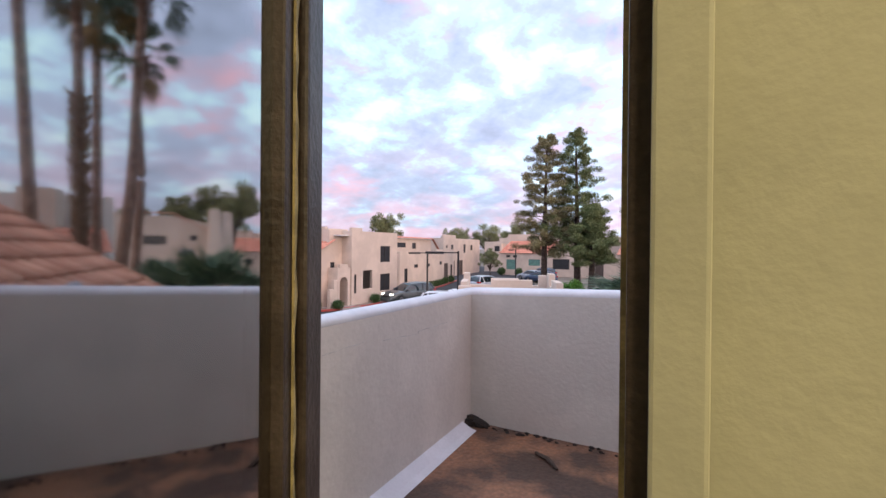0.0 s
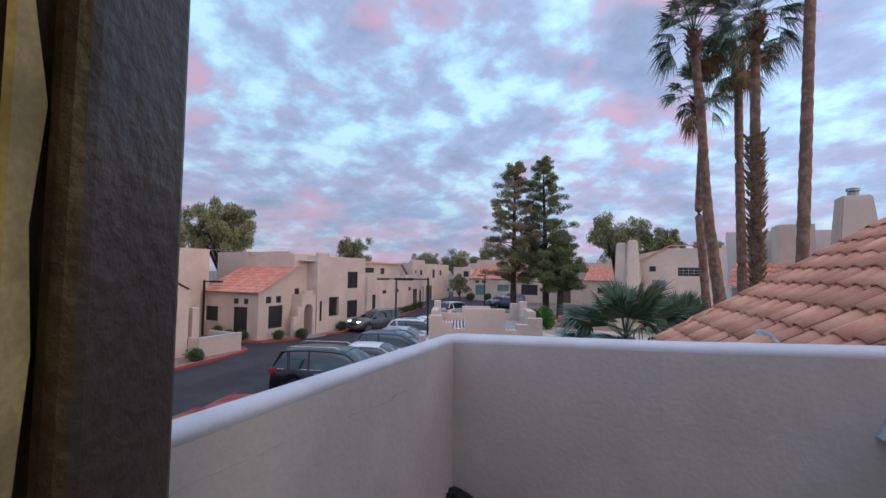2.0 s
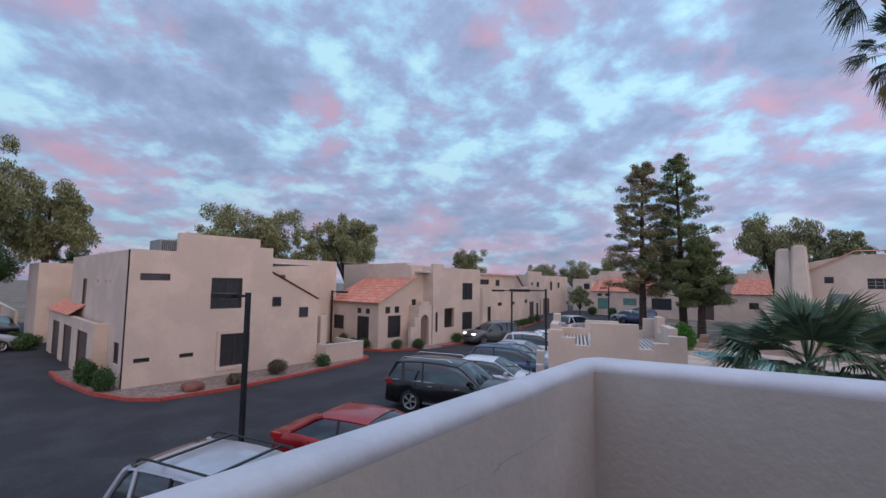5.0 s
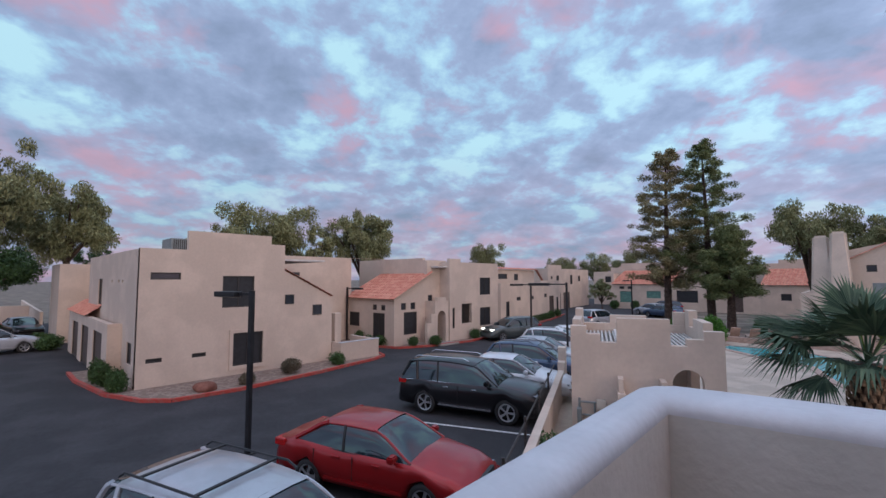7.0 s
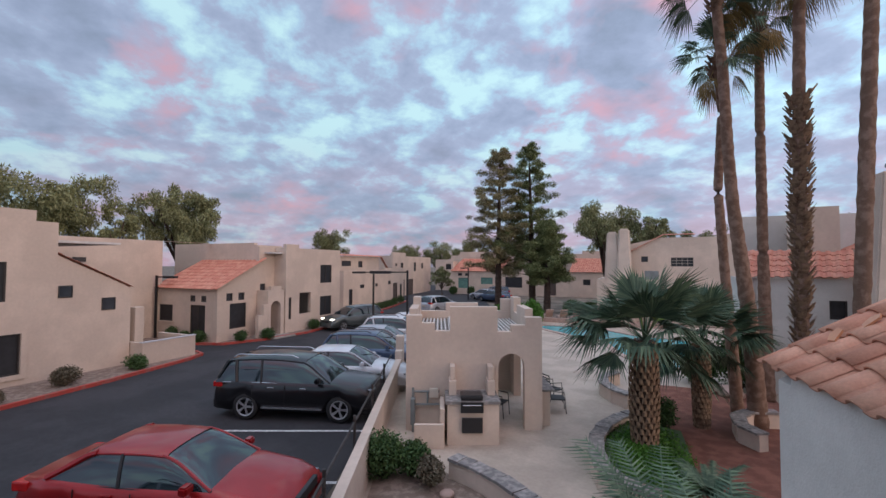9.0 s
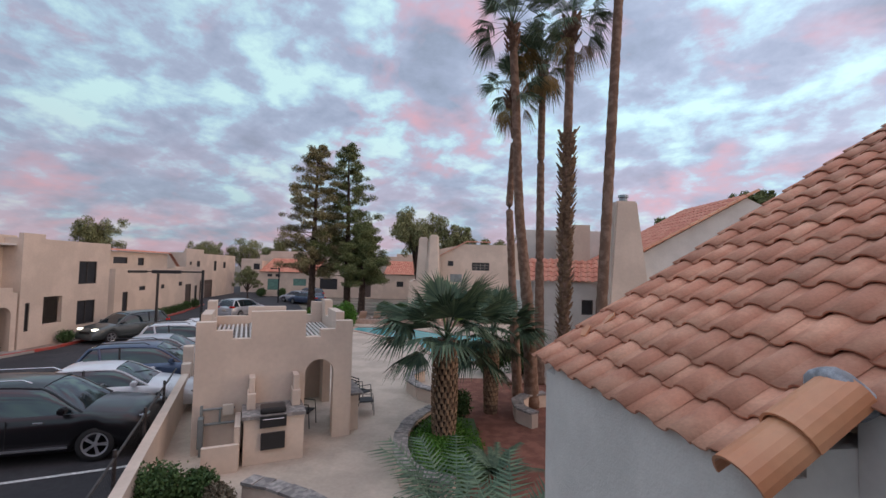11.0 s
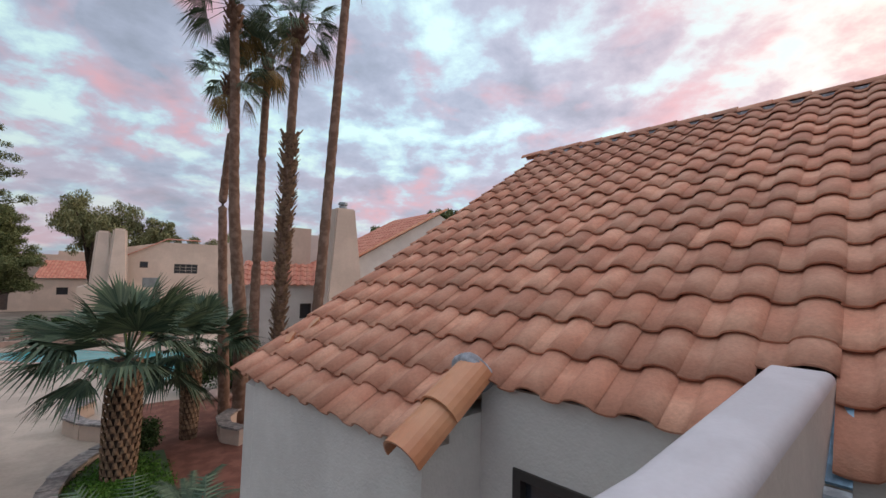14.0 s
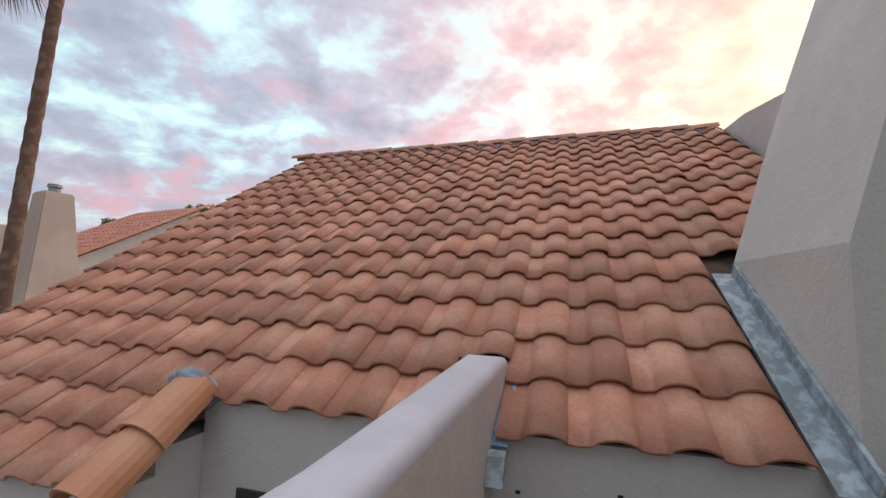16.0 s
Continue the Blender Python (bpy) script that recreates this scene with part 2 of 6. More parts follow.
FOIL = material("blue_roof_membrane", (0.22, 0.38, 0.52), 0.5, var=0.2, scale=30)
MORTAR = material("grey_mortar", (0.30, 0.32, 0.35), 0.8, var=0.25, scale=15)
COPPER = material("glazed_cap_tile", (0.52, 0.22, 0.11), 0.38, var=0.08, scale=1.5, second=(0.58, 0.28, 0.15))
BARK = material("palm_bark", (0.16, 0.095, 0.065), 0.95, var=0.35, scale=6, bump=0.8, bscale=25, second=(0.25, 0.16, 0.12))
BARK_D = material("tree_bark", (0.075, 0.050, 0.038), 0.95, var=0.3, scale=6, bump=0.8, bscale=20)
BOOT = material("cut_frond_bases", (0.30, 0.20, 0.13), 0.9, var=0.35, scale=9, second=(0.16, 0.10, 0.065))
WATER = material("pool_water", (0.06, 0.42, 0.46), 0.08, var=0.06, scale=1.0, bump=0.08, bscale=3, spec=0.5)
POOL_EDGE = material("pool_coping", (0.42, 0.30, 0.25), 0.7, var=0.1)
PLASTER = material("roof_slab_paint", (0.60, 0.57, 0.55), 0.8, var=0.08, scale=2)
SLAT = material("pergola_slat", (0.52, 0.49, 0.46), 0.7, var=0.08)
TYRE = material("tyre_rubber", (0.015, 0.015, 0.016), 0.8, var=0.2)
RIM = material("alloy_rim", (0.45, 0.46, 0.48), 0.35, metal=0.7, var=0.1)
CHROME = material("bright_trim", (0.55, 0.56, 0.58), 0.2, metal=0.9, var=0.03)
LAMP_GLASS = material("headlamp_lens", (0.13, 0.135, 0.15), 0.12, var=0.1, spec=0.8)
TAIL_RED = material("tail_lamp_red", (0.42, 0.012, 0.012), 0.2, var=0.1)
CAR_GLASS = material("car_glass", (0.012, 0.022, 0.028), 0.05, var=0.1, spec=0.9)
ACGREY = material("air_unit_grey", (0.19, 0.21, 0.21), 0.6, var=0.1)
GRILLSTEEL = material("grill_black_enamel", (0.02, 0.02, 0.022), 0.35, var=0.1)
WHITE_LINE = material("white_road_paint", (0.55, 0.55, 0.55), 0.8, var=0.25, scale=12)
PALM_LEAF = leaf_material("fan_palm_leaf", (0.045, 0.085, 0.055), (0.13, 0.19, 0.115))
PALM_BRIGHT = leaf_material("young_palm_leaf", (0.10, 0.17, 0.03), (0.17, 0.24, 0.06))
PALM_DRY = leaf_material("dry_palm_leaf", (0.15, 0.095, 0.030), (0.24, 0.16, 0.055))
PINE = leaf_material("pine_needles", (0.085, 0.115, 0.042), (0.19, 0.215, 0.09))
PINE_B = leaf_material("browning_needles", (0.14, 0.135, 0.062), (0.27, 0.225, 0.115))
MESQ = leaf_material("grey_green_leaves", (0.14, 0.155, 0.070), (0.27, 0.275, 0.135))
SHRUB = leaf_material("shrub_leaves", (0.028, 0.062, 0.020), (0.075, 0.135, 0.042))
SHRUB_L = leaf_material("bright_hedge_leaves", (0.04, 0.12, 0.01), (0.08, 0.20, 0.03))
DRYBUSH = leaf_material("dry_bush_twigs", (0.09, 0.075, 0.05), (0.17, 0.145, 0.10))
GLASS = glass_material("door_glass", (1.0, 0.96, 0.64), 0.46)
HOUSE_GLASS = material("house_window_glass", (0.03, 0.035, 0.045), 0.08, var=0.1, spec=0.8)
GREEN_GLASS = material("green_blind_window", (0.12, 0.25, 0.22), 0.2, var=0.1)
HEADLIGHT = bpy.data.materials.new("lit_headlight")
HEADLIGHT.use_nodes = True
HEADLIGHT.node_tree.nodes["Principled BSDF"].inputs["Emission Color"].default_value = (1, 0.97, 0.85, 1)
HEADLIGHT.node_tree.nodes["Principled BSDF"].inputs["Emission Strength"].default_value = 3.0


DIRT = material("black_damp_dirt", (0.020, 0.014, 0.011), 0.9, var=0.4, scale=20, bump=0.6, bscale=80)


# ---- mesh helpers ----
def link(name, bm, mat, parent=None, label="", m=None, smooth=False):
    me = bpy.data.meshes.new(name)
    bm.to_mesh(me)
    bm.free()
    for mt in (mat if isinstance(mat, (list, tuple)) else [mat]):
        me.materials.append(mt)
    if smooth:
        for p in me.polygons:
            p.use_smooth = True
    ob = new(name, me)
    if parent:
        ob.parent = parent
    if m is not None:
        ob.matrix_basis = m
    if label:
        tagged(ob, label)
    return ob


def blocks(name, mat, parent, *bs, bevel=0.0):
    """Boxes, each a part of its own."""
    return [link(name, boxes(b, bevel=bevel), mat, parent) for b in bs]


def empty(name, m, label="", category="", group="", kind=""):
    e = new(name)
    e.matrix_basis = m
    return tagged(e, label, category, group, kind)


def box(bm, x0, y0, z0, x1, y1, z1, bevel=0.0):
    v = [bm.verts.new(c) for c in ((x0, y0, z0), (x1, y0, z0), (x1, y1, z0), (x0, y1, z0), (x0, y0, z1), (x1, y0, z1), (x1, y1, z1), (x0, y1, z1))]
    f = [bm.faces.new([v[i] for i in q]) for q in ((0, 3, 2, 1), (4, 5, 6, 7), (0, 1, 5, 4), (1, 2, 6, 5), (2, 3, 7, 6), (3, 0, 4, 7))]
    if bevel:
        es = {e for q in f for e in q.edges}
        bmesh.ops.bevel(bm, geom=list(es), offset=bevel, segments=2, affect="EDGES", profile=0.6)
    return v


def boxes(*bs, bevel=0.0):
    bm = bmesh.new()
    for b in bs:
        box(bm, *b, bevel=bevel)
    return bm


def prism(bm, pts, axis, a, b):
    """A closed outline (2D) pushed from a to b along an axis: 'x' takes (y, z), 'y' takes (x, z), 'z' takes (x, y)."""
    def at(p, s):
        return {"x": (s, p[0], p[1]), "y": (p[0], s, p[1]), "z": (p[0], p[1], s)}[axis]
    lo = [bm.verts.new(at(p, a)) for p in pts]
    hi = [bm.verts.new(at(p, b)) for p in pts]
    bm.faces.new(lo)
    bm.faces.new(hi[::-1])
    for i in range(len(pts)):
        j = (i + 1) % len(pts)
        bm.faces.new((lo[i], hi[i], hi[j], lo[j]))
    bmesh.ops.recalc_face_normals(bm, faces=bm.faces)


def tube(bm, a, b, ra, rb, n=8, caps=True):
    a, b = Vector(a), Vector(b)
    q = (b - a).to_track_quat("Z", "Y")
    ring = []
    for c, r in ((a, ra), (b, rb)):
        ring.append([bm.verts.new(c + q @ Vector((r * math.cos(2 * math.pi * i / n), r * math.sin(2 * math.pi * i / n), 0))) for i in range(n)])
    for i in range(n):
        j = (i + 1) % n
        bm.faces.new((ring[0][i], ring[0][j], ring[1][j], ring[1][i]))
    if caps:
        bm.faces.new(ring[0][::-1])
        bm.faces.new(ring[1])


def path_tube(bm, pts, radii, n=10):
    """A bent tube through points with a radius at each."""
    rings = []
    for k, (p, r) in enumerate(zip(pts, radii)):
        p = Vector(p)
        d = Vector(pts[min(k + 1, len(pts) - 1)]) - Vector(pts[max(k - 1, 0)])
        q = d.to_track_quat("Z", "Y")
        rings.append([bm.verts.new(p + q @ Vector((r * math.cos(2 * math.pi * i / n), r * math.sin(2 * math.pi * i / n), 0))) for i in range(n)])
    for a, b in zip(rings, rings[1:]):
        for i in range(n):
            j = (i + 1) % n
            bm.faces.new((a[i], a[j], b[j], b[i]))
    bm.faces.new(rings[0][::-1])
    bm.faces.new(rings[-1])


def holed_wall(bm, u0, u1, z0, z1, holes, t, axis="u"):
    """A wall in its own frame: along x from u0 to u1, front at y=0, thickness t towards +y, with rectangular openings (ua, za, ub, zb)."""
    us = sorted({u0, u1, *[h[0] for h in holes], *[h[2] for h in holes]})
    zs = sorted({z0, z1, *[h[1] for h in holes], *[h[3] for h in holes]})
    cache = {}

    def v(u, y, z):
        k = (round(u, 4), y, round(z, 4))
        if k not in cache:
            cache[k] = bm.verts.new((u, y, z))
        return cache[k]

    def solid(i, j):
        if i < 0 or j < 0 or i >= len(us) - 1 or j >= len(zs) - 1:
            return False
        cu, cz = (us[i] + us[i + 1]) / 2, (zs[j] + zs[j + 1]) / 2
        return not any(h[0] < cu < h[2] and h[1] < cz < h[3] for h in holes)
    for i in range(len(us) - 1):
        for j in range(len(zs) - 1):
            if not solid(i, j):
                continue
            a, b, c, d = us[i], us[i + 1], zs[j], zs[j + 1]
            bm.faces.new((v(a, 0, c), v(b, 0, c), v(b, 0, d), v(a, 0, d)))
            bm.faces.new((v(a, t, c), v(a, t, d), v(b, t, d), v(b, t, c)))
            if not solid(i - 1, j):
                bm.faces.new((v(a, 0, c), v(a, 0, d), v(a, t, d), v(a, t, c)))
            if not solid(i + 1, j):
                bm.faces.new((v(b, 0, c), v(b, t, c), v(b, t, d), v(b, 0, d)))
            if not solid(i, j - 1):
                bm.faces.new((v(a, 0, c), v(a, t, c), v(b, t, c), v(b, 0, c)))
            if not solid(i, j + 1):
                bm.faces.new((v(a, 0, d), v(b, 0, d), v(b, t, d), v(a, t, d)))


WALL_T = 0.25


def facade(name, parent, m, u1, z1, holes, z0=0.0, trims=(), steps=(), mat=None, u0=0.0):
    """A wall with openings under a building, its windows as parts. holes: (ua, za, ub, zb, kind). steps: (ua, ub, top) raised parapets."""
    mat = mat or STUCCO
    bm = bmesh.new()
    holed_wall(bm, u0, u1, z0, z1, [h[:4] for h in holes], WALL_T)
    for a, b, top in steps:
        box(bm, a, 0, z1 + 0.001, b, WALL_T, top)
    w = link("wall", bm, mat, parent, m=m)
    for h in holes:
        ua, za, ub, zb = h[:4]
        kind = h[4] if len(h) > 4 else "screen"
        if kind == "open":
            continue
        nm = "door" if kind in ("garage", "door") else "window"
        bm = bmesh.new()
        f = 0.05
        for q in ((ua, za, ua + f, zb), (ub - f, za, ub, zb), (ua + f, za, ub - f, za + f), (ua + f, zb - f, ub - f, zb)):
            box(bm, q[0], 0.04, q[1], q[2], 0.10, q[3])
        if kind == "slider":
            box(bm, (ua + ub) / 2 - 0.03, 0.045, za + f, (ua + ub) / 2 + 0.03, 0.095, zb - f)
        win = link(nm, bm, FRAME_D if kind != "green" else FRAME_W, parent, m=m)
        mats = {"garage": DOOR_BROWN, "door": DOOR_BROWN, "green": GREEN_GLASS, "glass": HOUSE_GLASS}
        if kind in ("grid",):
            g = bmesh.new()
            k = max(2, round((ub - ua) / 0.35))
            for i in range(1, k):
                u = ua + (ub - ua) * i / k
                box(g, u - 0.012, 0.05, za + f, u + 0.012, 0.075, zb - f)
            for zc in (za + (zb - za) / 3, za + (zb - za) * 2 / 3):
                box(g, ua + f, 0.052, zc - 0.012, ub - f, 0.073, zc + 0.012)
            link("muntin", g, FRAME_W, win)
        bm = bmesh.new()
        if kind == "garage":
            rows = 4
            for r in range(rows):
                za_, zb_ = za + (zb - za) * r / rows, za + (zb - za) * (r + 1) / rows
                box(bm, ua + f, 0.10, za_ + 0.01, ub - f, 0.13, zb_ - 0.01)
        else:
            box(bm, ua + f, 0.085, za + f, ub - f, 0.10, zb - f)
        link("pane" if nm == "window" else "door_panel", bm, mats.get(kind, SCREEN), win)
    for ua, za, ub, zb in trims:
        bm = bmesh.new()
        t = 0.16
        for q in ((ua - t, za - t, ua, zb + t), (ub, za - t, ub + t, zb + t), (ua, za - t, ub, za), (ua, zb, ub, zb + t)):
            box(bm, q[0], -0.06, q[1], q[2], -0.002, q[3])
        link("window_surround", bm, STUCCO, parent, m=m)
    return w


def tile_strip(bm, a, b, up, rows, cols, lift=0.035):
    """Joined small roof tiles over a parallelogram: a to b along the eave, up: the vector to the ridge."""
    a, b, up = Vector(a), Vector(b), Vector(up)
    nrm = (b - a).cross(up).normalized()
    if nrm.z < 0:
        nrm = -nrm
    for r in range(rows):
        p0, p1 = a + up * (r / rows), a + up * ((r + 1) / rows + 0.02)
        d = (b - a)
        prof = []
        for c in range(cols):
            for s, hgt in ((0.0, 0.0), (0.15, 0.0), (0.3, 0.7), (0.5, 1.0), (0.7, 0.7), (0.85, 0.0)):
                prof.append(((c + s) / cols, hgt))
        prof.append((1.0, 0.0))
        lo = [bm.verts.new(p0 + d * u + nrm * (lift * h + 0.035)) for u, h in prof]
        hi = [bm.verts.new(p1 + d * u + nrm * (lift * h + 0.008)) for u, h in prof]
        fr = [bm.verts.new(p0 + d * u + nrm * (lift * h + 0.010)) for u, h in prof]
        for i in range(len(prof) - 1):
            bm.faces.new((lo[i], lo[i + 1], hi[i + 1], hi[i]))
            bm.faces.new((fr[i], fr[i + 1], lo[i + 1], lo[i]))


def leaf_cloud(name, mat, centres, radii, count, size, parent=None, seed=0, flat=0.0, droop=0.0, label="", aspect=0.45):
    """Many small leaves in clumps, as one mesh."""
    rng = np.random.default_rng(seed)
    centres, radii = np.array(centres, float), np.array(radii, float)
    if radii.ndim == 1:
        radii = np.repeat(radii[:, None], 3, 1)
    wts = radii.prod(1) ** 0.67
    idx = rng.choice(len(centres), count, p=wts / wts.sum())
    d = rng.normal(size=(count, 3))
    d /= np.linalg.norm(d, axis=1)[:, None]
    rr = rng.random(count) ** 0.45
    p = centres[idx] + d * rr[:, None] * radii[idx] * (0.85 + 0.3 * rng.random((count, 1)))
    ax = rng.normal(size=(count, 3))
    ax[:, 2] = ax[:, 2] * (1 - flat) - droop * 2
    ax /= np.linalg.norm(ax, axis=1)[:, None]
    sd = np.cross(ax, rng.normal(size=(count, 3)))
    sd /= np.linalg.norm(sd, axis=1)[:, None] + 1e-9
    s = size * (0.6 + 0.8 * rng.random((count, 1)))
    a, b = ax * s, sd * s * aspect
    verts = np.stack([p - a, p + b - a * 0.1, p + a, p - b - a * 0.1], 1).reshape(-1, 3)
    faces = np.arange(count * 4).reshape(-1, 4)
    me = bpy.data.meshes.new(name)
    me.from_pydata(verts.tolist(), [], faces.tolist())
    me.materials.append(mat)
    ob = new(name, me)
    if parent:
        ob.parent = parent
    if label:
        tagged(ob, label)
    return ob


# ---- ground, roads and kerbs ----
def slab(name, outline, z0, z1, mat, label="", kind="structure", parent=None, category=""):
    bm = bmesh.new()
    prism(bm, outline, "z", z0, z1)
    ob = link(name, bm, mat, parent)
    return tagged(ob, label, category, kind=kind)


def kerb(name, pts, mat, label, w=0.15, h=0.13):
    bm = bmesh.new()
    for a, b in zip(pts, pts[1:]):
        a, b = Vector((*a, 0)), Vector((*b, 0))
        d = (b - a).normalized()
        s = Vector((-d.y, d.x, 0)) * w / 2
        q = [a - s - d * 0.01, b - s + d * 0.01, b + s + d * 0.01, a + s - d * 0.01]
        lo = [bm.verts.new((c.x, c.y, -0.05)) for c in q]
        t = [bm.verts.new((c.x, c.y, h)) for c in q]
        bm.faces.new(t)
        for i in range(4):
            j = (i + 1) % 4
            bm.faces.new((lo[i], lo[j], t[j], t[i]))
    bmesh.ops.recalc_face_normals(bm, faces=bm.faces)
    return tagged(link(name, bm, mat), label, "kerb", kind="structure")


bm = bmesh.new()
box(bm, -900, -900, -0.6, 900, 900, -0.012)
tagged(link("ground", bm, EARTH), "bare dry earth ground", "ground", kind="structure")
slab("road", [(-60, -40), (-5.2, -40), (-3.9, 2), (-8.8, 16), (-12, 40), (-20, 60), (-20, 90), (-60, 90)], -0.3, 0.0, ASPHALT, "dark asphalt road and car park", category="road")

# courts of the front gardens
KERB_A = [(-27, 1.35), (-24.7, 1.36), (-20.9, 1.83), (-18.9, 2.6), (-18.1, 3.4), (-17.95, 5.9), (-18.5, 9.7), (-19.3, 13.6), (-19.75, 14.6), (-20.6, 14.9)]
slab("garden_bed", KERB_A + [(-27, 14.9)], -0.1, 0.09, GRAVEL, "brown gravel bed along the red kerb", category="gravel bed")
kerb("kerb", KERB_A, RED_KERB, "low kerb painted red, scuffed")
KERB_B = [(-26.5, 15.6), (-23.6, 16.0), (-21.2, 17.0), (-20.3, 19.0), (-19.8, 22.4), (-20.2, 26.0), (-22.0, 31.0)]
slab("garden_bed", KERB_B + [(-30, 31.0), (-30, 15.6)], -0.1, 0.09, GRAVEL, "brown gravel bed before the entrance", category="gravel bed")
kerb("kerb", KERB_B[1:], RED_KERB, "low kerb painted red, scuffed")
KERB_C = [(-24.5, 33.0), (-22.4, 34.0), (-23.6, 40.0), (-26.0, 48.0)]
slab("garden_bed", KERB_C + [(-34, 48), (-34, 33)], -0.1, 0.09, GRAVEL, "gravel bed beyond the side road", category="gravel bed")
kerb("kerb", KERB_C, RED_KERB, "low kerb painted red, scuffed")
slab("pavement", [(-22.6, 18.8), (-20.0, 19.6), (-19.8, 21.3), (-21.6, 21.2)], 0.0, 0.105, WALK, "concrete entrance walk", category="pavement")

# ---- helpers for the parking grid, turned 24 degrees ----
GU, GV = Vector((0.914, 0.407, 0)), Vector((-0.407, 0.914, 0))
G0 = Vector((-2.2, 11.6, 0))
GROT = 24.0


def gpose(u, v, z=0.0, rz=0.0):
    p = G0 + GU * u + GV * v
    return pose(p.x, p.y, z, 0, 0, GROT + rz)


# ---- our house: balcony, roof and walls ----
FLOOR_Z, PAR_Z = 3.16, 4.22


def rounded_wall(name, outline, z0, z1, mats, label, cap_w=0.045):
    """A low wall with its top edges rounded and painted."""
    bm = bmesh.new()
    prism(bm, outline, "z", z0, z1)
    top = [e for e in bm.edges if all(v.co.z > z1 - 0.01 for v in e.verts)]
    for v in bm.verts:
        if v.co.z > z1 - 0.01:
            v.co.z += 0.036 * max(v.co.x, 0)
    bmesh.ops.bevel(bm, geom=top, offset=cap_w, segments=4, affect="EDGES", profile=0.5)
    for f in bm.faces:
        c = f.calc_center_median()
        if c.z > z1 + 0.036 * max(c.x, 0) - cap_w * 1.02:
            f.material_index = 1
            f.smooth = True
    return tagged(link(name, bm, mats), label, "wall", kind="structure")


rounded_wall("wall_parapet", [(-0.05, -4.1), (0.10, -4.1), (-0.03, -0.24), (1.25, -0.19), (2.68, -0.03), (2.66, 0.20), (1.25, 0.0), (-0.06, -0.07), (-0.12, -0.10), (-0.15, -0.17)], FLOOR_Z - 0.3, PAR_Z, [STUCCO_B, CAP_PAINT], "smooth stucco balcony parapet, white rounded top")
bm = bmesh.new()
prism(bm, [(-0.05, -4.1), (0.10, -4.1), (-0.03, -0.24), (2.3, -0.09), (2.3, 0.13), (-0.12, -0.10)], "z", 0.0, FLOOR_Z - 0.301)
tagged(link("wall_under_balcony", bm, STUCCO_W), "pale stucco wall under the balcony", "wall", kind="structure")
bm = bmesh.new()
prism(bm, [(0.101, -4.1), (-0.03, -0.241), (1.25, -0.191), (2.30, -0.08), (2.30, -4.1)], "z", FLOOR_Z - 0.25, FLOOR_Z)
tagged(link("balcony_floor", bm, DECK), "stained wet brown balcony deck", "floor", kind="structure")


# the inner corner of the parapet, with the west wall running south from it
BALCONY = pose(-0.03, -0.24, 0, 0, 0, 1.93)


def crack(pts, name="wall_crack"):
    """A hairline crack: a thin ragged dark strip lying on the plaster."""
    rng = random.Random(len(pts) * 7 + int(pts[0][1] * 100))
    full = []
    for a, b in zip(pts, pts[1:]):
        a, b = Vector(a), Vector(b)
        for i in range(9):
            q = a.lerp(b, i / 9)
            if q.x > 0.01:
                q.y += 0.016 * q.x if q.x < 1.27 else 0.02 + 0.08 * (q.x - 1.27)
            full.append(q + Vector((0, 0, rng.uniform(-0.006, 0.006))))
    bm = bmesh.new()
    path_tube(bm, full, [0.0003 + rng.random() * 0.0008 for _ in full], 4)
    tagged(link(name, bm, MORTAR, m=BALCONY), "hairline crack along the upper stucco", "crack", kind="stuff")


crack([(0.002, -1.2, 4.03), (0.002, -0.84, 4.0), (0.002, -0.8, 4.02), (0.002, -0.36, 4.012)])
crack([(0.3, -0.002, 4.05), (0.70, -0.002, 4.012), (1.05, -0.002, 4.035), (1.32, -0.002, 4.022), (1.75, -0.002, 4.04)])
crack([(0.0015, -2.1, 4.06), (0.0015, -1.7, 4.05), (0.0015, -1.3, 4.055)])
bm = bmesh.new()
prism(bm, [(0.002, FLOOR_Z + 0.002), (0.12, FLOOR_Z + 0.002), (0.07, FLOOR_Z + 0.012), (0.002, FLOOR_Z + 0.05)], "y", -2.4, -0.15)
tagged(link("wall_cove", bm, CAP_PAINT, m=BALCONY), "white cove strip at the foot of the parapet", "trim", kind="structure")
rng = random.Random(5)
bm = bmesh.new()
for i in range(70):
    x, y = (0.02 + rng.random() * 0.10, -0.02 - rng.random() * 0.06) if i < 14 else (rng.random() ** 1.5 * 2.0 + 0.02, -0.01 - rng.random() * 0.07)
    r = (0.03 + rng.random() * 0.035) if i < 14 else 0.006 + rng.random() * 0.014
    bmesh.ops.create_icosphere(bm, subdivisions=1, radius=r, matrix=pose(x, y, FLOOR_Z + r * 0.3, rng.random() * 90, 20, 30) @ Matrix.Diagonal((1.4, 0.8, 0.5, 1)))
dirt = link("dirt_heap", bm, DIRT, m=BALCONY)
tagged(dirt, "dark damp dirt along the foot of the parapet", "dirt", kind="stuff")
bm = bmesh.new()
path_tube(bm, [(0.62, -0.30, FLOOR_Z + 0.012), (0.72, -0.36, FLOOR_Z + 0.02), (0.80, -0.45, FLOOR_Z + 0.012)], [0.012, 0.014, 0.008], 6)
tagged(link("twig", bm, BARK_D, m=BALCONY), "short dark fallen twig on the deck", "twig")

# roof plane, in the frame of the house, which is turned a little against the balcony: x up the slope, y along the eave
HOUSE = pose(0, 0, 0, 0, 0, 9.0)
EX, EZ, SL = 2.25, 4.021, 0.615
ANG = math.atan(SL)
RAKE_Y, LOW_X, NOTCH_Y, RIDGE_X = 3.72, 1.74, 1.14, 7.02
SOUTH_Y, GAP_X, GAP_Y = -2.74, 3.50, -1.70


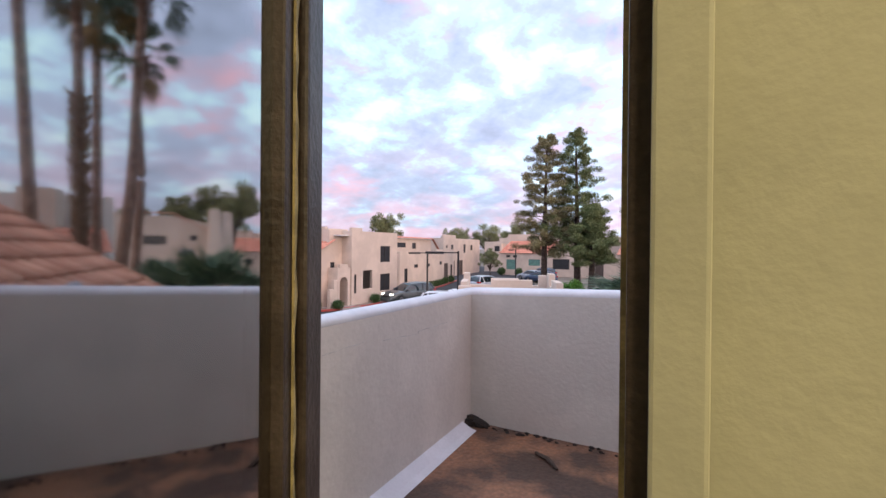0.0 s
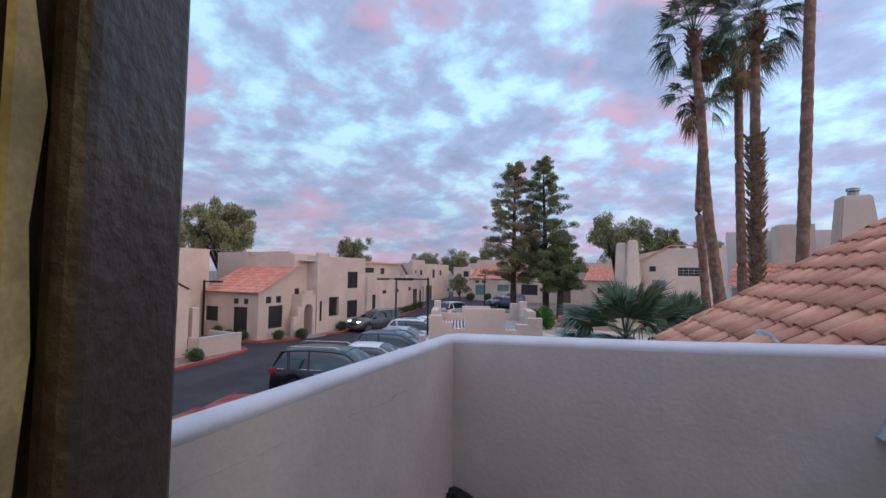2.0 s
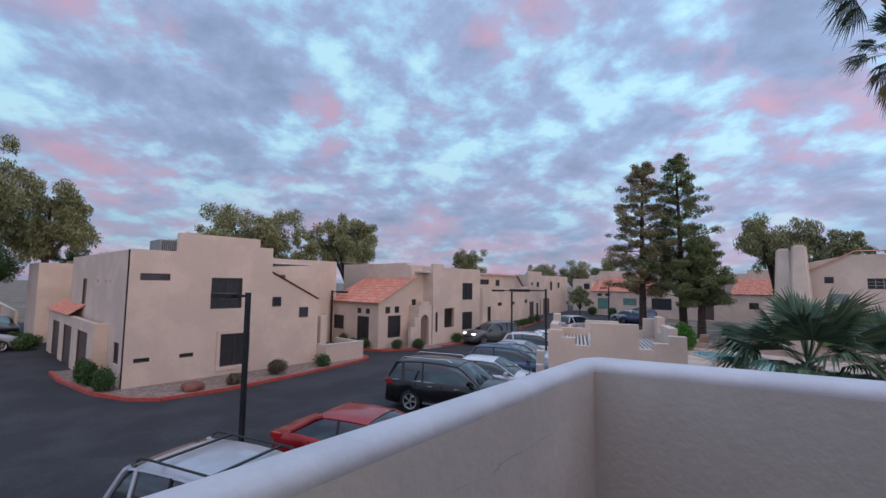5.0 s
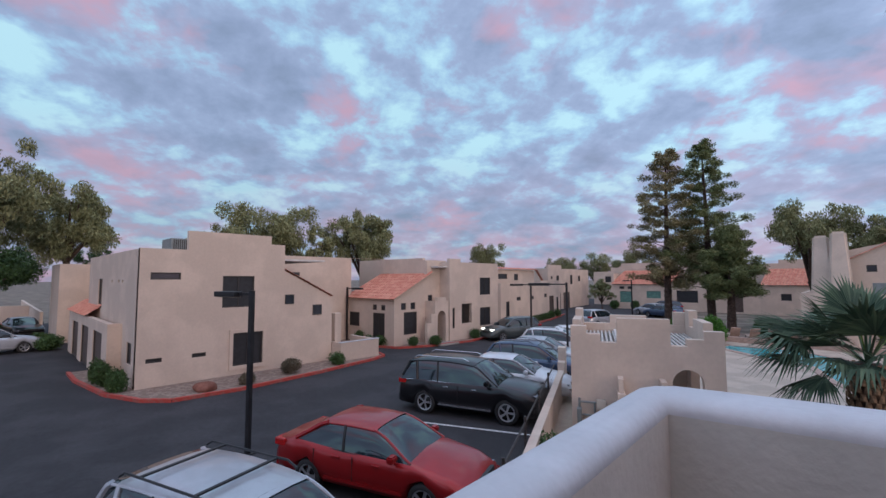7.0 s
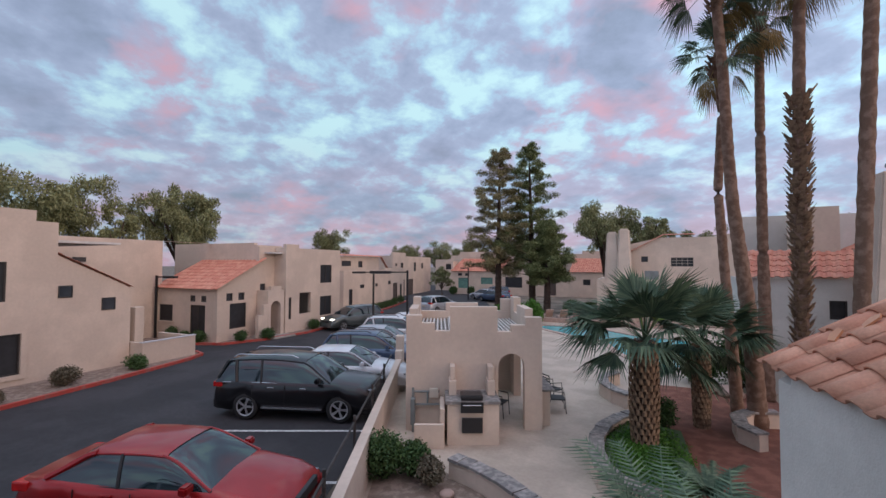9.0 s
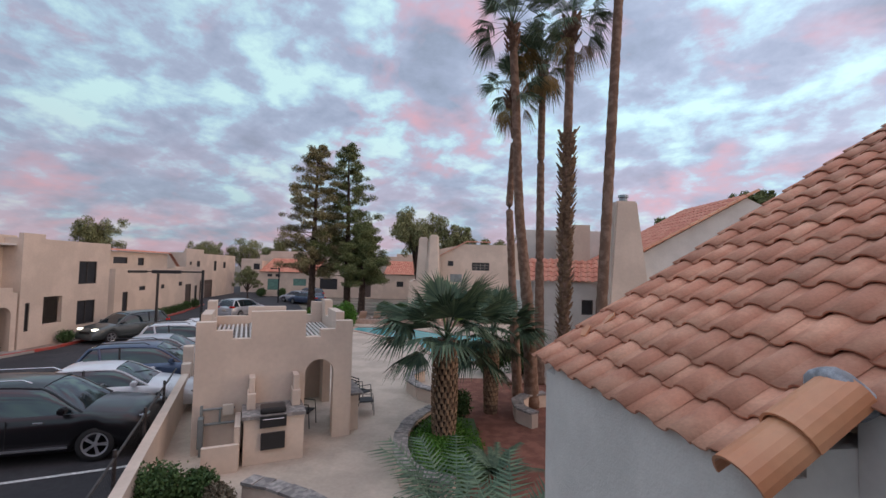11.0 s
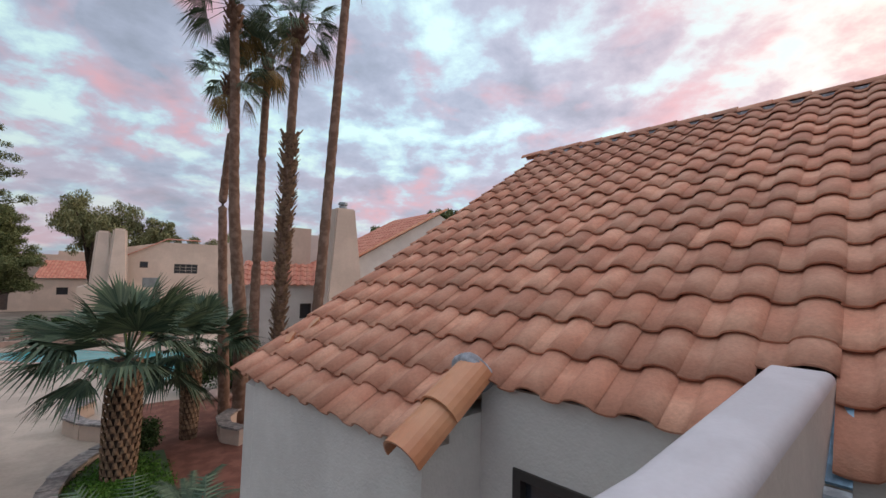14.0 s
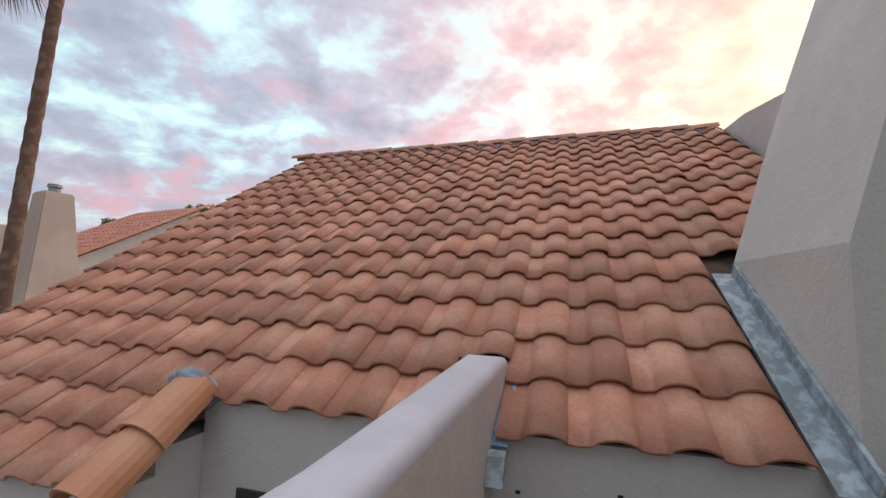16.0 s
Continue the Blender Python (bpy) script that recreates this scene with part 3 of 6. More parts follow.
def roof_z(x):
    return EZ + SL * (x - EX)


# walls of our house
bm = bmesh.new()
M_W1 = HOUSE @ pose(2.32, NOTCH_Y - 0.03, 0, 0, 0, -90)
holed_wall(bm, 0, 2.85, 0, 4.035, [(0.24, 2.5, 1.10, 3.62)], 0.2)
w1 = tagged(link("wall_house_west", bm, STUCCO_W, m=M_W1), "pale grey-white stucco house wall under the eave", "wall", kind="structure")
win = empty("window_1", M_W1, "dark-framed window under the eave, brown blinds behind the glass", "window", kind="structure")
bm = bmesh.new()
for q in ((0.24, 2.5, 0.29, 3.62), (1.05, 2.5, 1.10, 3.62), (0.29, 2.5, 1.05, 2.55), (0.29, 3.57, 1.05, 3.62)):
    box(bm, q[0], -0.015, q[1], q[2], 0.08, q[3])
link("window_frame", bm, FRAME_D, win)
link("pane", boxes((0.29, 0.04, 2.55, 1.05, 0.05, 3.57)), HOUSE_GLASS, win)
bm = bmesh.new()
for k in range(23):
    z = 2.58 + k * 0.042
    box(bm, 0.29, 0.08, z, 1.05, 0.10, z + 0.03)
link("blind", bm, DOOR_BROWN, win)
for q in ((1.85, NOTCH_Y - 0.03, 0, 2.05, 3.28, 3.745), (2.05, NOTCH_Y - 0.028, 0, 2.51, NOTCH_Y + 0.17, 3.86)):
    tagged(link("wall_house_low", boxes(q), STUCCO_W, m=HOUSE), "pale grey-white stucco wall of the lower bay", "wall", kind="structure")
bm = bmesh.new()
prism(bm, [(1.85, 0), (11.0, 0), (11.0, 4.1), (RIDGE_X, 6.76), (1.85, 3.66)], "y", 3.281, 3.48)
tagged(link("wall_house_north", bm, STUCCO_W, m=HOUSE), "pale stucco gable wall", "wall", kind="structure")
bm = bmesh.new()
prism(bm, [(11.2, 0), (11.4, 0), (11.4, 3.6), (11.2, 3.6)], "y", -8, 3.28)
tagged(link("wall_house_east", bm, STUCCO_W, m=HOUSE), "pale stucco wall at the back", "wall", kind="structure")

# roof underlay and far slope
bm = bmesh.new()
th = 0.06
pts = [(LOW_X + 0.32, NOTCH_Y + 0.05), (LOW_X + 0.32, RAKE_Y - 0.05), (RIDGE_X, RAKE_Y - 0.05), (RIDGE_X, SOUTH_Y), (GAP_X + 0.05, SOUTH_Y), (GAP_X + 0.05, GAP_Y), (EX + 0.10, GAP_Y), (EX + 0.10, NOTCH_Y + 0.05)]
lo = [bm.verts.new((x, y, roof_z(x) - th - 0.045)) for x, y in pts]
hi = [bm.verts.new((x, y, roof_z(x) - 0.045)) for x, y in pts]
bm.faces.new(hi)
bm.faces.new(lo[::-1])
for i in range(len(pts)):
    j = (i + 1) % len(pts)
    bm.faces.new((lo[i], lo[j], hi[j], hi[i]))
bmesh.ops.recalc_face_normals(bm, faces=bm.faces)
roof = tagged(link("roof_deck", bm, BARK_D, m=HOUSE), "clay tiled pitched roof over a dark underlay, weathered pink terracotta", "roof", kind="structure")
bm = bmesh.new()
prism(bm, [(RIDGE_X, roof_z(RIDGE_X) - 0.05), (RIDGE_X + 4.6, roof_z(RIDGE_X) - 2.9), (RIDGE_X + 4.6, roof_z(RIDGE_X) - 3.0), (RIDGE_X, roof_z(RIDGE_X) - 0.14)], "y", SOUTH_Y, RAKE_Y - 0.05)
tagged(link("roof_far_slope", bm, TILE_FAR, m=HOUSE), "far slope of the clay tiled roof", "roof", kind="structure")

# chimney mass and sloped parapet to the south
bm = bmesh.new()
prof = [(GAP_Y - 0.03, 0.0), (GAP_Y - 0.03, 4.85), (-1.90, 5.45), (-2.06, 5.98), (-2.23, 6.5), (-2.7, 8.1), (-3.6, 8.1), (-3.6, 0.0)]
prism(bm, prof, "x", 2.32, GAP_X)
tagged(link("chimney_wall", bm, STUCCO_W, m=HOUSE), "tall battered grey-white stucco chimney wall beside the roof", "wall", kind="structure")
bm = bmesh.new()
prism(bm, [(GAP_X + 0.001, 0), (11.0, 0), (11.0, 5.0), (7.05, 6.90), (6.22, 6.82), (4.56, 6.50), (GAP_X + 0.001, 6.6)], "y", SOUTH_Y - 0.25, SOUTH_Y - 0.01)
tagged(link("wall_house_south", bm, STUCCO_W, m=HOUSE), "sloped stucco parapet behind the roof", "wall", kind="structure")

# ---- doorway, set in a slanted wall, and the room behind ----
DOORWAY = pose(-0.10, -0.24, 0)
DOOR_TOP = 5.42
bm = boxes((1.585, -2.69, FLOOR_Z - 0.3, 2.27, -2.50, 5.76))
tagged(link("wall_door", bm, ROOM_PAINT, m=DOORWAY), "cream painted wall beside the balcony door", "wall", kind="structure")
bm = boxes((-0.2, -3.62, FLOOR_Z - 0.3, 1.43, -3.42, 5.76), (1.43, -3.42, DOOR_TOP, 1.55, -2.69, 5.76), (1.43, -3.62, FLOOR_Z - 0.3, 1.50, -3.421, 5.76))
tagged(link("wall_door_left", bm, STUCCO_B, m=DOORWAY), "stucco wall around the balcony door", "wall", kind="structure")
fr = empty("door_frame", DOORWAY, "dark stained wooden door frame with a strip of bare yellow wood", "door frame", kind="structure")
link("jamb", boxes((1.555, -2.70, FLOOR_Z, 1.583, -2.49, 5.42), bevel=0.003), WOOD_DARK, fr)
link("lintel", boxes((1.445, -3.42, 5.37, 1.549, -2.70, 5.419)), WOOD_DARK, fr)
link("stop_strip", boxes((1.545, -2.66, FLOOR_Z, 1.554, -2.60, 5.36)), WOOD_GOLD, fr, "bare yellow wood strip")
link("casing", boxes((1.575, -2.715, FLOOR_Z, 1.62, -2.701, 5.46), bevel=0.004), ROOM_PAINT, fr, "cream painted casing")
sw = empty("light_switch", DOORWAY @ pose(1.735, -2.69, 4.17), "cream rocker light switch on its plate", "switch")
link("plate", boxes((-0.04, -0.008, -0.06, 0.04, 0.0, 0.06), bevel=0.003), WHITE_PLASTIC, sw)
link("rocker", boxes((-0.016, -0.014, -0.033, 0.016, -0.0085, 0.033), bevel=0.002), WHITE_PLASTIC, sw)

# the open glazed door leaf
LEAF_DIR = Vector((-0.5, 0.866, 0))
LX, LY = 1.0156, -2.649
leaf_len = 0.75
LH = Vector((LX, LY, 0)) - LEAF_DIR * leaf_len
ML = pose(-0.085, -0.20, 0) @ pose(LH.x, LH.y, 0, 0, 0, math.degrees(math.atan2(LEAF_DIR.y, LEAF_DIR.x)))
leaf = empty("door_1", ML, "dark stained glazed balcony door standing open, paint worn off its edge", "door", kind="structure")
Z0, Z1 = FLOOR_Z + 0.02, 5.36
link("stile", boxes((0.0, -0.022, Z0, 0.08, 0.022, Z1), bevel=0.004), WOOD_DARK, leaf)
link("stile", boxes((leaf_len - 0.120, -0.022, Z0, leaf_len, 0.022, Z1), bevel=0.004), WOOD_DARK, leaf)
link("rail", boxes((0.10, -0.022, Z0, leaf_len - 0.121, 0.022, Z0 + 0.22)), WOOD_DARK, leaf)
link("rail", boxes((0.10, -0.022, Z1 - 0.12, leaf_len - 0.121, 0.022, Z1)), WOOD_DARK, leaf)
link("pane", boxes((0.10, -0.004, Z0 + 0.22, leaf_len - 0.120, 0.004, Z1 - 0.12)), GLASS, leaf)
bm = bmesh.new()
rng = random.Random(3)
zz, row = Z0, []
while zz < Z1:
    row.append((zz, -0.002 + 0.016 * rng.random() ** 2))
    zz += 0.05
prof = [(leaf_len - 0.094, z) for z, w in row] + [(leaf_len - 0.090 + w, z) for z, w in row[::-1]]
vs = [bm.verts.new((x, -0.0235, z)) for x, z in prof]
k = len(row)
for i in range(k - 1):
    bm.faces.new((vs[i], vs[2 * k - 1 - i], vs[2 * k - 2 - i], vs[i + 1]))
ext = bmesh.ops.extrude_face_region(bm, geom=list(bm.faces))
bmesh.ops.translate(bm, vec=(0, -0.004, 0), verts=[g for g in ext["geom"] if isinstance(g, bmesh.types.BMVert)])
bmesh.ops.recalc_face_normals(bm, faces=bm.faces)
link("weather_strip", bm, WOOD_GOLD, leaf, "ragged yellowed foam strip")
# thin pale strips on the pane, standing in for white bars reflected in it
for q in ((0.494, Z0 + 0.22, 0.506, 4.4075), (0.10, 4.408, leaf_len - 0.12, 4.422),):
    link("bar_reflection", boxes((q[0], 0.0045, q[1], q[2], 0.010, q[3])), FRAME_W, leaf)
link("astragal", boxes((leaf_len - 0.074, -0.040, Z0, leaf_len + 0.006, -0.0225, Z1), bevel=0.006), WOOD_DARK, leaf)

# room shell
bm = boxes((-0.2, -8.0, FLOOR_Z - 0.12, 4.4, -3.901, FLOOR_Z - 0.02), (2.251, -3.9, FLOOR_Z - 0.12, 4.4, -2.701, FLOOR_Z - 0.02))
tagged(link("floor", bm, CARPET, m=DOORWAY), "dull carpeted room floor", "floor", kind="structure")
bm = boxes((-0.35, -8.2, 5.76, 4.6, -2.49, 5.95))
tagged(link("ceiling", bm, ROOM_PAINT, m=DOORWAY), "cream painted ceiling", "ceiling", kind="structure")
bm = boxes((-0.35, -8.2, 2.9, 4.6, -8.0, 5.76))
tagged(link("wall_room_back", bm, ROOM_PAINT, m=DOORWAY), "cream painted wall", "wall", kind="structure")
bm = boxes((-0.35, -8.0, 2.9, -0.201, -3.6, 5.76))
tagged(link("wall_room_west", bm, ROOM_PAINT, m=DOORWAY), "cream painted wall", "wall", kind="structure")
bm = boxes((4.4, -8.0, 2.9, 4.6, -2.5, 5.76), (2.28, -2.69, 2.9, 4.4, -2.5, 5.76))
tagged(link("wall_room_east", bm, ROOM_PAINT, m=DOORWAY), "cream painted wall", "wall", kind="structure")
bm = boxes((2.275, -2.489, 0, 2.47, -2.0, 5.76))
tagged(link("wall_balcony_east", bm, STUCCO_W, m=DOORWAY), "stucco wall beside the balcony", "wall", kind="structure")

# ---- house opposite, beside the side road ----
XA = -20.72


def house(label, name="house"):
    return empty(name, pose(0, 0, 0), label, "house", "neighbouring houses")


MA = pose(XA, 2.73, 0, 0, 0, 90)
ha = house("two-storey cream stucco house with stepped parapets and dark screened windows")
facade("wall", ha, MA, 6.199, 5.80, [
    (0.40, 4.50, 1.52, 4.80, "glass"), (3.23, 3.20, 4.68, 4.66, "slider"), (3.75, 0.48, 5.15, 2.0, "slider"),
    (0.35, 1.08, 0.93, 1.26), (2.05, 1.10, 2.62, 1.28)], trims=[(3.75, 0.48, 5.15, 2.0)],
    steps=[(1.77, 5.48, 6.64), (5.481, 6.189, 6.23)])
bm = bmesh.new()
holed_wall(bm, 6.20, 8.98, 0, 3.50, [(6.24, 3.22, 6.72, 3.49), (7.8, 2.60, 8.34, 3.14)], WALL_T)
link("wall", bm, STUCCO, ha, m=MA)
bm = bmesh.new()
prism(bm, [(6.20, 3.501), (8.98, 3.501), (6.20, 4.93)], "x", 0, WALL_T)
bmesh.ops.transform(bm, matrix=Matrix(((0, 1, 0, 0), (1, 0, 0, 0), (0, 0, 1, 0), (0, 0, 0, 1))), verts=bm.verts)
bmesh.ops.recalc_face_normals(bm, faces=bm.faces)
link("gable", bm, STUCCO, ha, m=MA)
for a, b, c, d in ((6.25, 3.24, 6.73, 3.72), (7.8, 2.60, 8.34, 3.14)):
    w = link("window", boxes((a, -0.03, b, a + 0.04, 0.0 - 0.002, d), (c - 0.04, -0.03, b, c, -0.002, d), (a + 0.04, -0.03, b, c - 0.04, -0.002, b + 0.04), (a + 0.04, -0.03, d - 0.04, c - 0.04, -0.002, d)), FRAME_D, ha, m=MA)
    link("pane", boxes((a + 0.04, -0.012, b + 0.04, c - 0.04, -0.004, d - 0.04)), HOUSE_GLASS, w)
bm = bmesh.new()
tile_strip(bm, (-20.62, 8.95, 4.98), (-21.0, 8.95, 4.98), (0, 2.78, -1.42), 9, 1, 0.05)
link("verge_tiles", bm, TILE_FAR, ha)
box_parts = [(-33.0, 2.98, 0, -21.0, 3.2, 5.78), (-33.0, 11.4, 0, -20.98, 11.65, 3.45), (-33.0, 3.21, 0, -32.75, 11.39, 5.6)]
blocks("wall", STUCCO, ha, *box_parts)
link("roof", boxes((-32.7, 3.21, 5.45, -21.0, 11.39, 5.55)), PLASTER, ha)
blocks("wall", STUCCO, ha, (-27.2, 8.9, 0, -26.9, 17.2, 6.05), (-30.5, 8.9, 5.4, -27.2, 17.2, 5.5))
for y in (11.0, 12.3):
    w = link("window", boxes((-26.68, y, 4.7, -26.62, y + 0.6, 4.95)), FRAME_D, ha)
# side wall facing the side road
MAS = pose(-33.0, 2.73, 0)
facade("wall", ha, MAS, 12.27, 5.78, [(3.1, 3.0, 4.3, 4.55, "glass"), (10.6, 0.95, 11.5, 1.85), (6.7, 4.35, 6.95, 4.5), (8.3, 4.35, 8.55, 4.5), (9.1, 4.35, 9.35, 4.5)])
MAG = pose(-36.0, 2.20, 0)
facade("wall", ha, MAG, 12.6, 2.55, [(1.6, 0.0, 4.0, 2.05, "garage"), (5.2, 0.0, 7.6, 2.05, "garage"), (9.0, 0.0, 11.4, 2.05, "garage")])
bm = bmesh.new()
tile_strip(bm, (-36.0, 2.08, 2.58), (-29.0, 2.08, 2.58), (0, 0.9, 0.62), 3, 20, 0.05)
link("roof_tiles", bm, TILE_FAR, ha)
blocks("wall", STUCCO, ha, (-23.65, 2.45, 0, -23.4, 2.729, 2.55), (-46, 4.2, 0, -36.2, 12, 5.9), (-46, 2.0, 0, -40.5, 4.199, 5.6))
ac = empty("air_conditioner", pose(-24.2, 5.4, 5.55), "grey rooftop air conditioner on the flat roof", "air conditioner")
link("case", boxes((-0.8, -0.9, 0.0, 0.8, 0.9, 0.95), bevel=0.03), ACGREY, ac)
link("panel", boxes((0.801, 0.45, 0.45, 0.83, 0.8, 0.8)), FRAME_W, ac)
bm = boxes(*[(0.801, -0.8 + 0.09 * k, 0.1, 0.82, -0.76 + 0.09 * k, 0.88) for k in range(13)])
link("louvre", bm, FRAME_D, ac)
# garden wall and urn by its corner
gw = empty("garden_wall", pose(0, 0, 0), "low cream stucco garden wall with a white cap", "garden wall")
blocks("wall", STUCCO, gw, (-21.6, 11.75, 0, -20.0, 11.9, 1.05), (-20.0, 11.75, 0, -19.85, 14.3, 1.05), (-22.5, 14.15, 0, -20.0, 14.3, 1.05))
blocks("post", STUCCO, gw, (-21.2, 11.95, 0, -20.75, 12.35, 2.6), (-21.9, 12.3, 0, -21.5, 12.7, 1.75), bevel=0.03)
link("cap", boxes((-20.02, 11.72, 1.051, -19.82, 14.32, 1.10)), CAP_PAINT, gw)
urn = empty("urn", pose(-21.7, 12.5, 1.75), "brown clay urn on a stucco post", "urn")
bm = bmesh.new()
path_tube(bm, [(0, 0, 0), (0, 0, 0.05), (0, 0, 0.2), (0, 0, 0.35), (0, 0, 0.42)], [0.08, 0.09, 0.2, 0.15, 0.12], 12)
link("urn_body", bm, BARK, urn, smooth=True)

# ---- second house, tiled wing and arched porch ----
hb = house("cream stucco house with red tiled wing and arched entrance porch")
MB1 = pose(-28.0, 17.0, 0)
facade("wall", hb, MB1, 6.04, 3.20, [(1.22, 1.12, 2.47, 2.12), (4.02, 0.25, 5.32, 2.18, "slider"), (3.98, 2.37, 4.46, 2.74, "glass"), (4.92, 2.37, 5.38, 2.74, "glass")])
link("sill", boxes((1.1, -0.05, 1.03, 2.6, -0.002, 1.12)), STUCCO, hb, m=MB1)
MB2 = pose(-21.70, 17.0, 0, 0, 0, 90)
facade("wall", hb, MB2, 3.0, 3.20, [(0.85, 0.75, 2.05, 2.25), (0.6, 2.42, 1.05, 2.88, "glass"), (1.45, 2.42, 1.9, 2.88, "glass")], trims=[])
bm = bmesh.new()
prism(bm, [(17.0, 3.201), (20.0, 3.201), (20.0, 4.72)], "x", -21.95, -21.70)
link("gable", bm, STUCCO, hb)
bm = bmesh.new()
tile_strip(bm, (-27.2, 16.75, 3.12), (-21.55, 16.75, 3.12), (0, 3.6, 1.82), 10, 19, 0.05)
link("roof_tiles", bm, TILE_FAR, hb)
bm = bmesh.new()
tile_strip(bm, (-21.42, 16.72, 3.14), (-21.72, 16.72, 3.14), (0, 3.6, 1.82), 10, 1, 0.06)
link("verge_tiles", bm, TILE_FAR, hb)
blocks("wall", STUCCO, hb, (-30.0, 20.15, 0, -22.3, 20.4, 6.0), (-22.299, 20.15, 0, -22.0, 22.3, 5.85), (-26.5, 17.0, 6.001, -26.2, 20.1, 6.01))
MB3 = pose(-21.70, 20.0, 0, 0, 0, 90)
facade("wall", hb, MB3, 2.3, 5.75, [(0.1, 1.0, 0.45, 2.3), (0.1, 2.8, 0.55, 3.35, "glass")])
# porch with an arch
bm = bmesh.new()
arch = [(0.65 + 0.42 * math.cos(a), 1.85 + 0.42 * math.sin(a)) for a in np.linspace(0, math.pi, 13)]
outline = [(0, 0), (0.23, 0), (0.23, 1.85)] + [p for p in arch[::-1]][1:] + [(1.07, 0), (1.35, 0), (1.35, 2.95), (1.1, 2.95), (1.1, 3.2), (0.25, 3.2), (0.25, 2.95), (0, 2.95)]
prism(bm, outline, "y", 0, 0.25)
link("porch_arch", bm, STUCCO, hb, m=pose(-20.72, 19.85, 0, 0, 0, 90))
blocks("porch_wall", STUCCO, hb, (-21.69, 19.85, 0, -20.97, 20.05, 2.95), (-21.69, 21.0, 0, -20.97, 21.2, 2.95), (-20.97, 19.1, 0, -20.72, 19.84, 1.45), (-20.97, 19.5, 1.451, -20.72, 19.84, 2.1))
link("porch_door", boxes((-21.66, 20.25, 0.05, -21.62, 20.85, 1.3)), DOOR_BROWN, hb)
MB4 = pose(-20.7, 21.3, 0, 0, 0, 90)
facade("wall", hb, MB4, 5.75, 5.70, [(3.44, 3.25, 4.75, 4.58, "slider"), (3.44, 0.90, 4.75, 2.28, "slider"), (1.30, 1.20, 2.45, 2.65, "open"), (0.3, 0.95, 0.55, 2.4)], steps=[(0.0, 1.2, 5.95)])
blocks("wall", STUCCO, hb, (-30.0, 26.81, 0, -20.951, 27.05, 5.68), (-21.9, 21.3, 0, -20.951, 21.5, 5.68))
link("roof", boxes((-30.0, 20.41, 5.3, -21.0, 26.8, 5.4)), PLASTER, hb)
blocks("wall", STUCCO, hb, (-22.3, 22.5, 0, -22.1, 24.0, 3.0))
link("bench", boxes((-21.5, 20.3, 0.45, -21.2, 20.8, 0.5)), DOOR_BROWN, hb)

# ---- third house down the road ----
hc = house("cream stucco house with a flat garage wing down the road")
MC = pose(-23.7, 31.6, 0, 0, 0, 97)
facade("wall", hc, MC, 14.6, 4.05, [(1.0, 0.5, 1.7, 2.3), (3.2, 2.3, 4.1, 2.65), (6.6, 2.3, 7.2, 2.65), (9.9, 2.4, 10.6, 2.8), (11.3, 0.3, 12.6, 2.5, "door"), (13.4, 0.5, 14.0, 2.3)], steps=[(9.0, 14.5, 4.25)])
facade("wall", hc, pose(-33.0, 31.6, 0, 0, 0, 0), 9.3, 4.05, [(4.6, 1.0, 5.6, 2.2)])
MC2 = pose(-26.6, 33.0, 0, 0, 0, 97)
facade("wall", hc, MC2, 11.5, 5.45, [(1.0, 4.5, 1.8, 5.0), (2.6, 4.45, 4.6, 5.0), (6.2, 4.3, 7.2, 5.0)])
blocks("wall", STUCCO, hc, (-34.0, 32.8, 0, -26.7, 33.05, 5.45), (-34.0, 45.9, 0, -25.5, 46.1, 4.05))
bm = bmesh.new()
tile_strip(bm, (-26.3, 33.2, 5.5), (-27.7, 44.6, 5.5), (-0.5, -0.06, 0.16), 1, 34, 0.05)
link("roof_tiles", bm, TILE_FAR, hc)
bm = bmesh.new()
tile_strip(bm, (-27.7, 44.6, 5.5), (-27.9, 46.6, 4.0), (-0.4, 0, 0.1), 1, 6, 0.05)
link("roof_tiles", bm, TILE_FAR, hc)

hd = house("cream stucco house with brown garage doors beside the road")
facade("wall", hd, pose(-30.5, 52.0, 0, 0, 0, 97), 17.0, 5.9, [(2.0, 0, 4.6, 2.4, "garage"), (5.6, 0, 8.2, 2.4, "garage"), (3.0, 3.9, 4.0, 4.9), (8.5, 3.6, 9.5, 5.0), (1.0, 4.4, 1.6, 4.8), (12, 4.0, 13, 4.9)], steps=[(0, 5.0, 6.4)])
facade("wall", hd, pose(-40.0, 52.0, 0), 9.5, 5.9, [])
facade("wall", hd, pose(-33.0, 72.0, 0, 0, 0, 4), 12.0, 5.6, [(2, 3.8, 3, 4.8), (8.2, 3.8, 9.1, 4.8), (5.6, 0.2, 6.8, 2.2, "door")], steps=[(3, 8, 6.3)])

# ---- row facing us at the end of the pool garden ----
he = house("long cream stucco row with red tiled lean-to roofs")
ME = pose(-26.6, 64.0, 0)
facade("wall", he, ME, 25.0, 3.55, [(1.2, 0.9, 3.0, 2.6, "green"), (1.2, 2.9, 1.9, 3.3), (2.4, 2.9, 3.1, 3.3), (5.0, 1.6, 7.0, 2.7, "green"), (9.0, 1.2, 11.6, 2.8), (13.6, 2.2, 14.6, 2.8), (15.4, 0.2, 16.6, 3.0, "door"), (20.4, 1.8, 21.4, 2.6), (22.6, 1.0, 23.6, 2.8)])
facade("wall", he, pose(-26.6, 67.2, 0), 25.0, 6.35, [(0.001, 0.001, 0.01, 0.01, "open")], steps=[(0.3, 9, 6.8), (20, 25, 6.8)])
bm = bmesh.new()
tile_strip(bm, (-26.7, 63.8, 3.6), (-18.4, 63.8, 3.6), (0.9, 3.3, 2.0), 8, 26, 0.06)
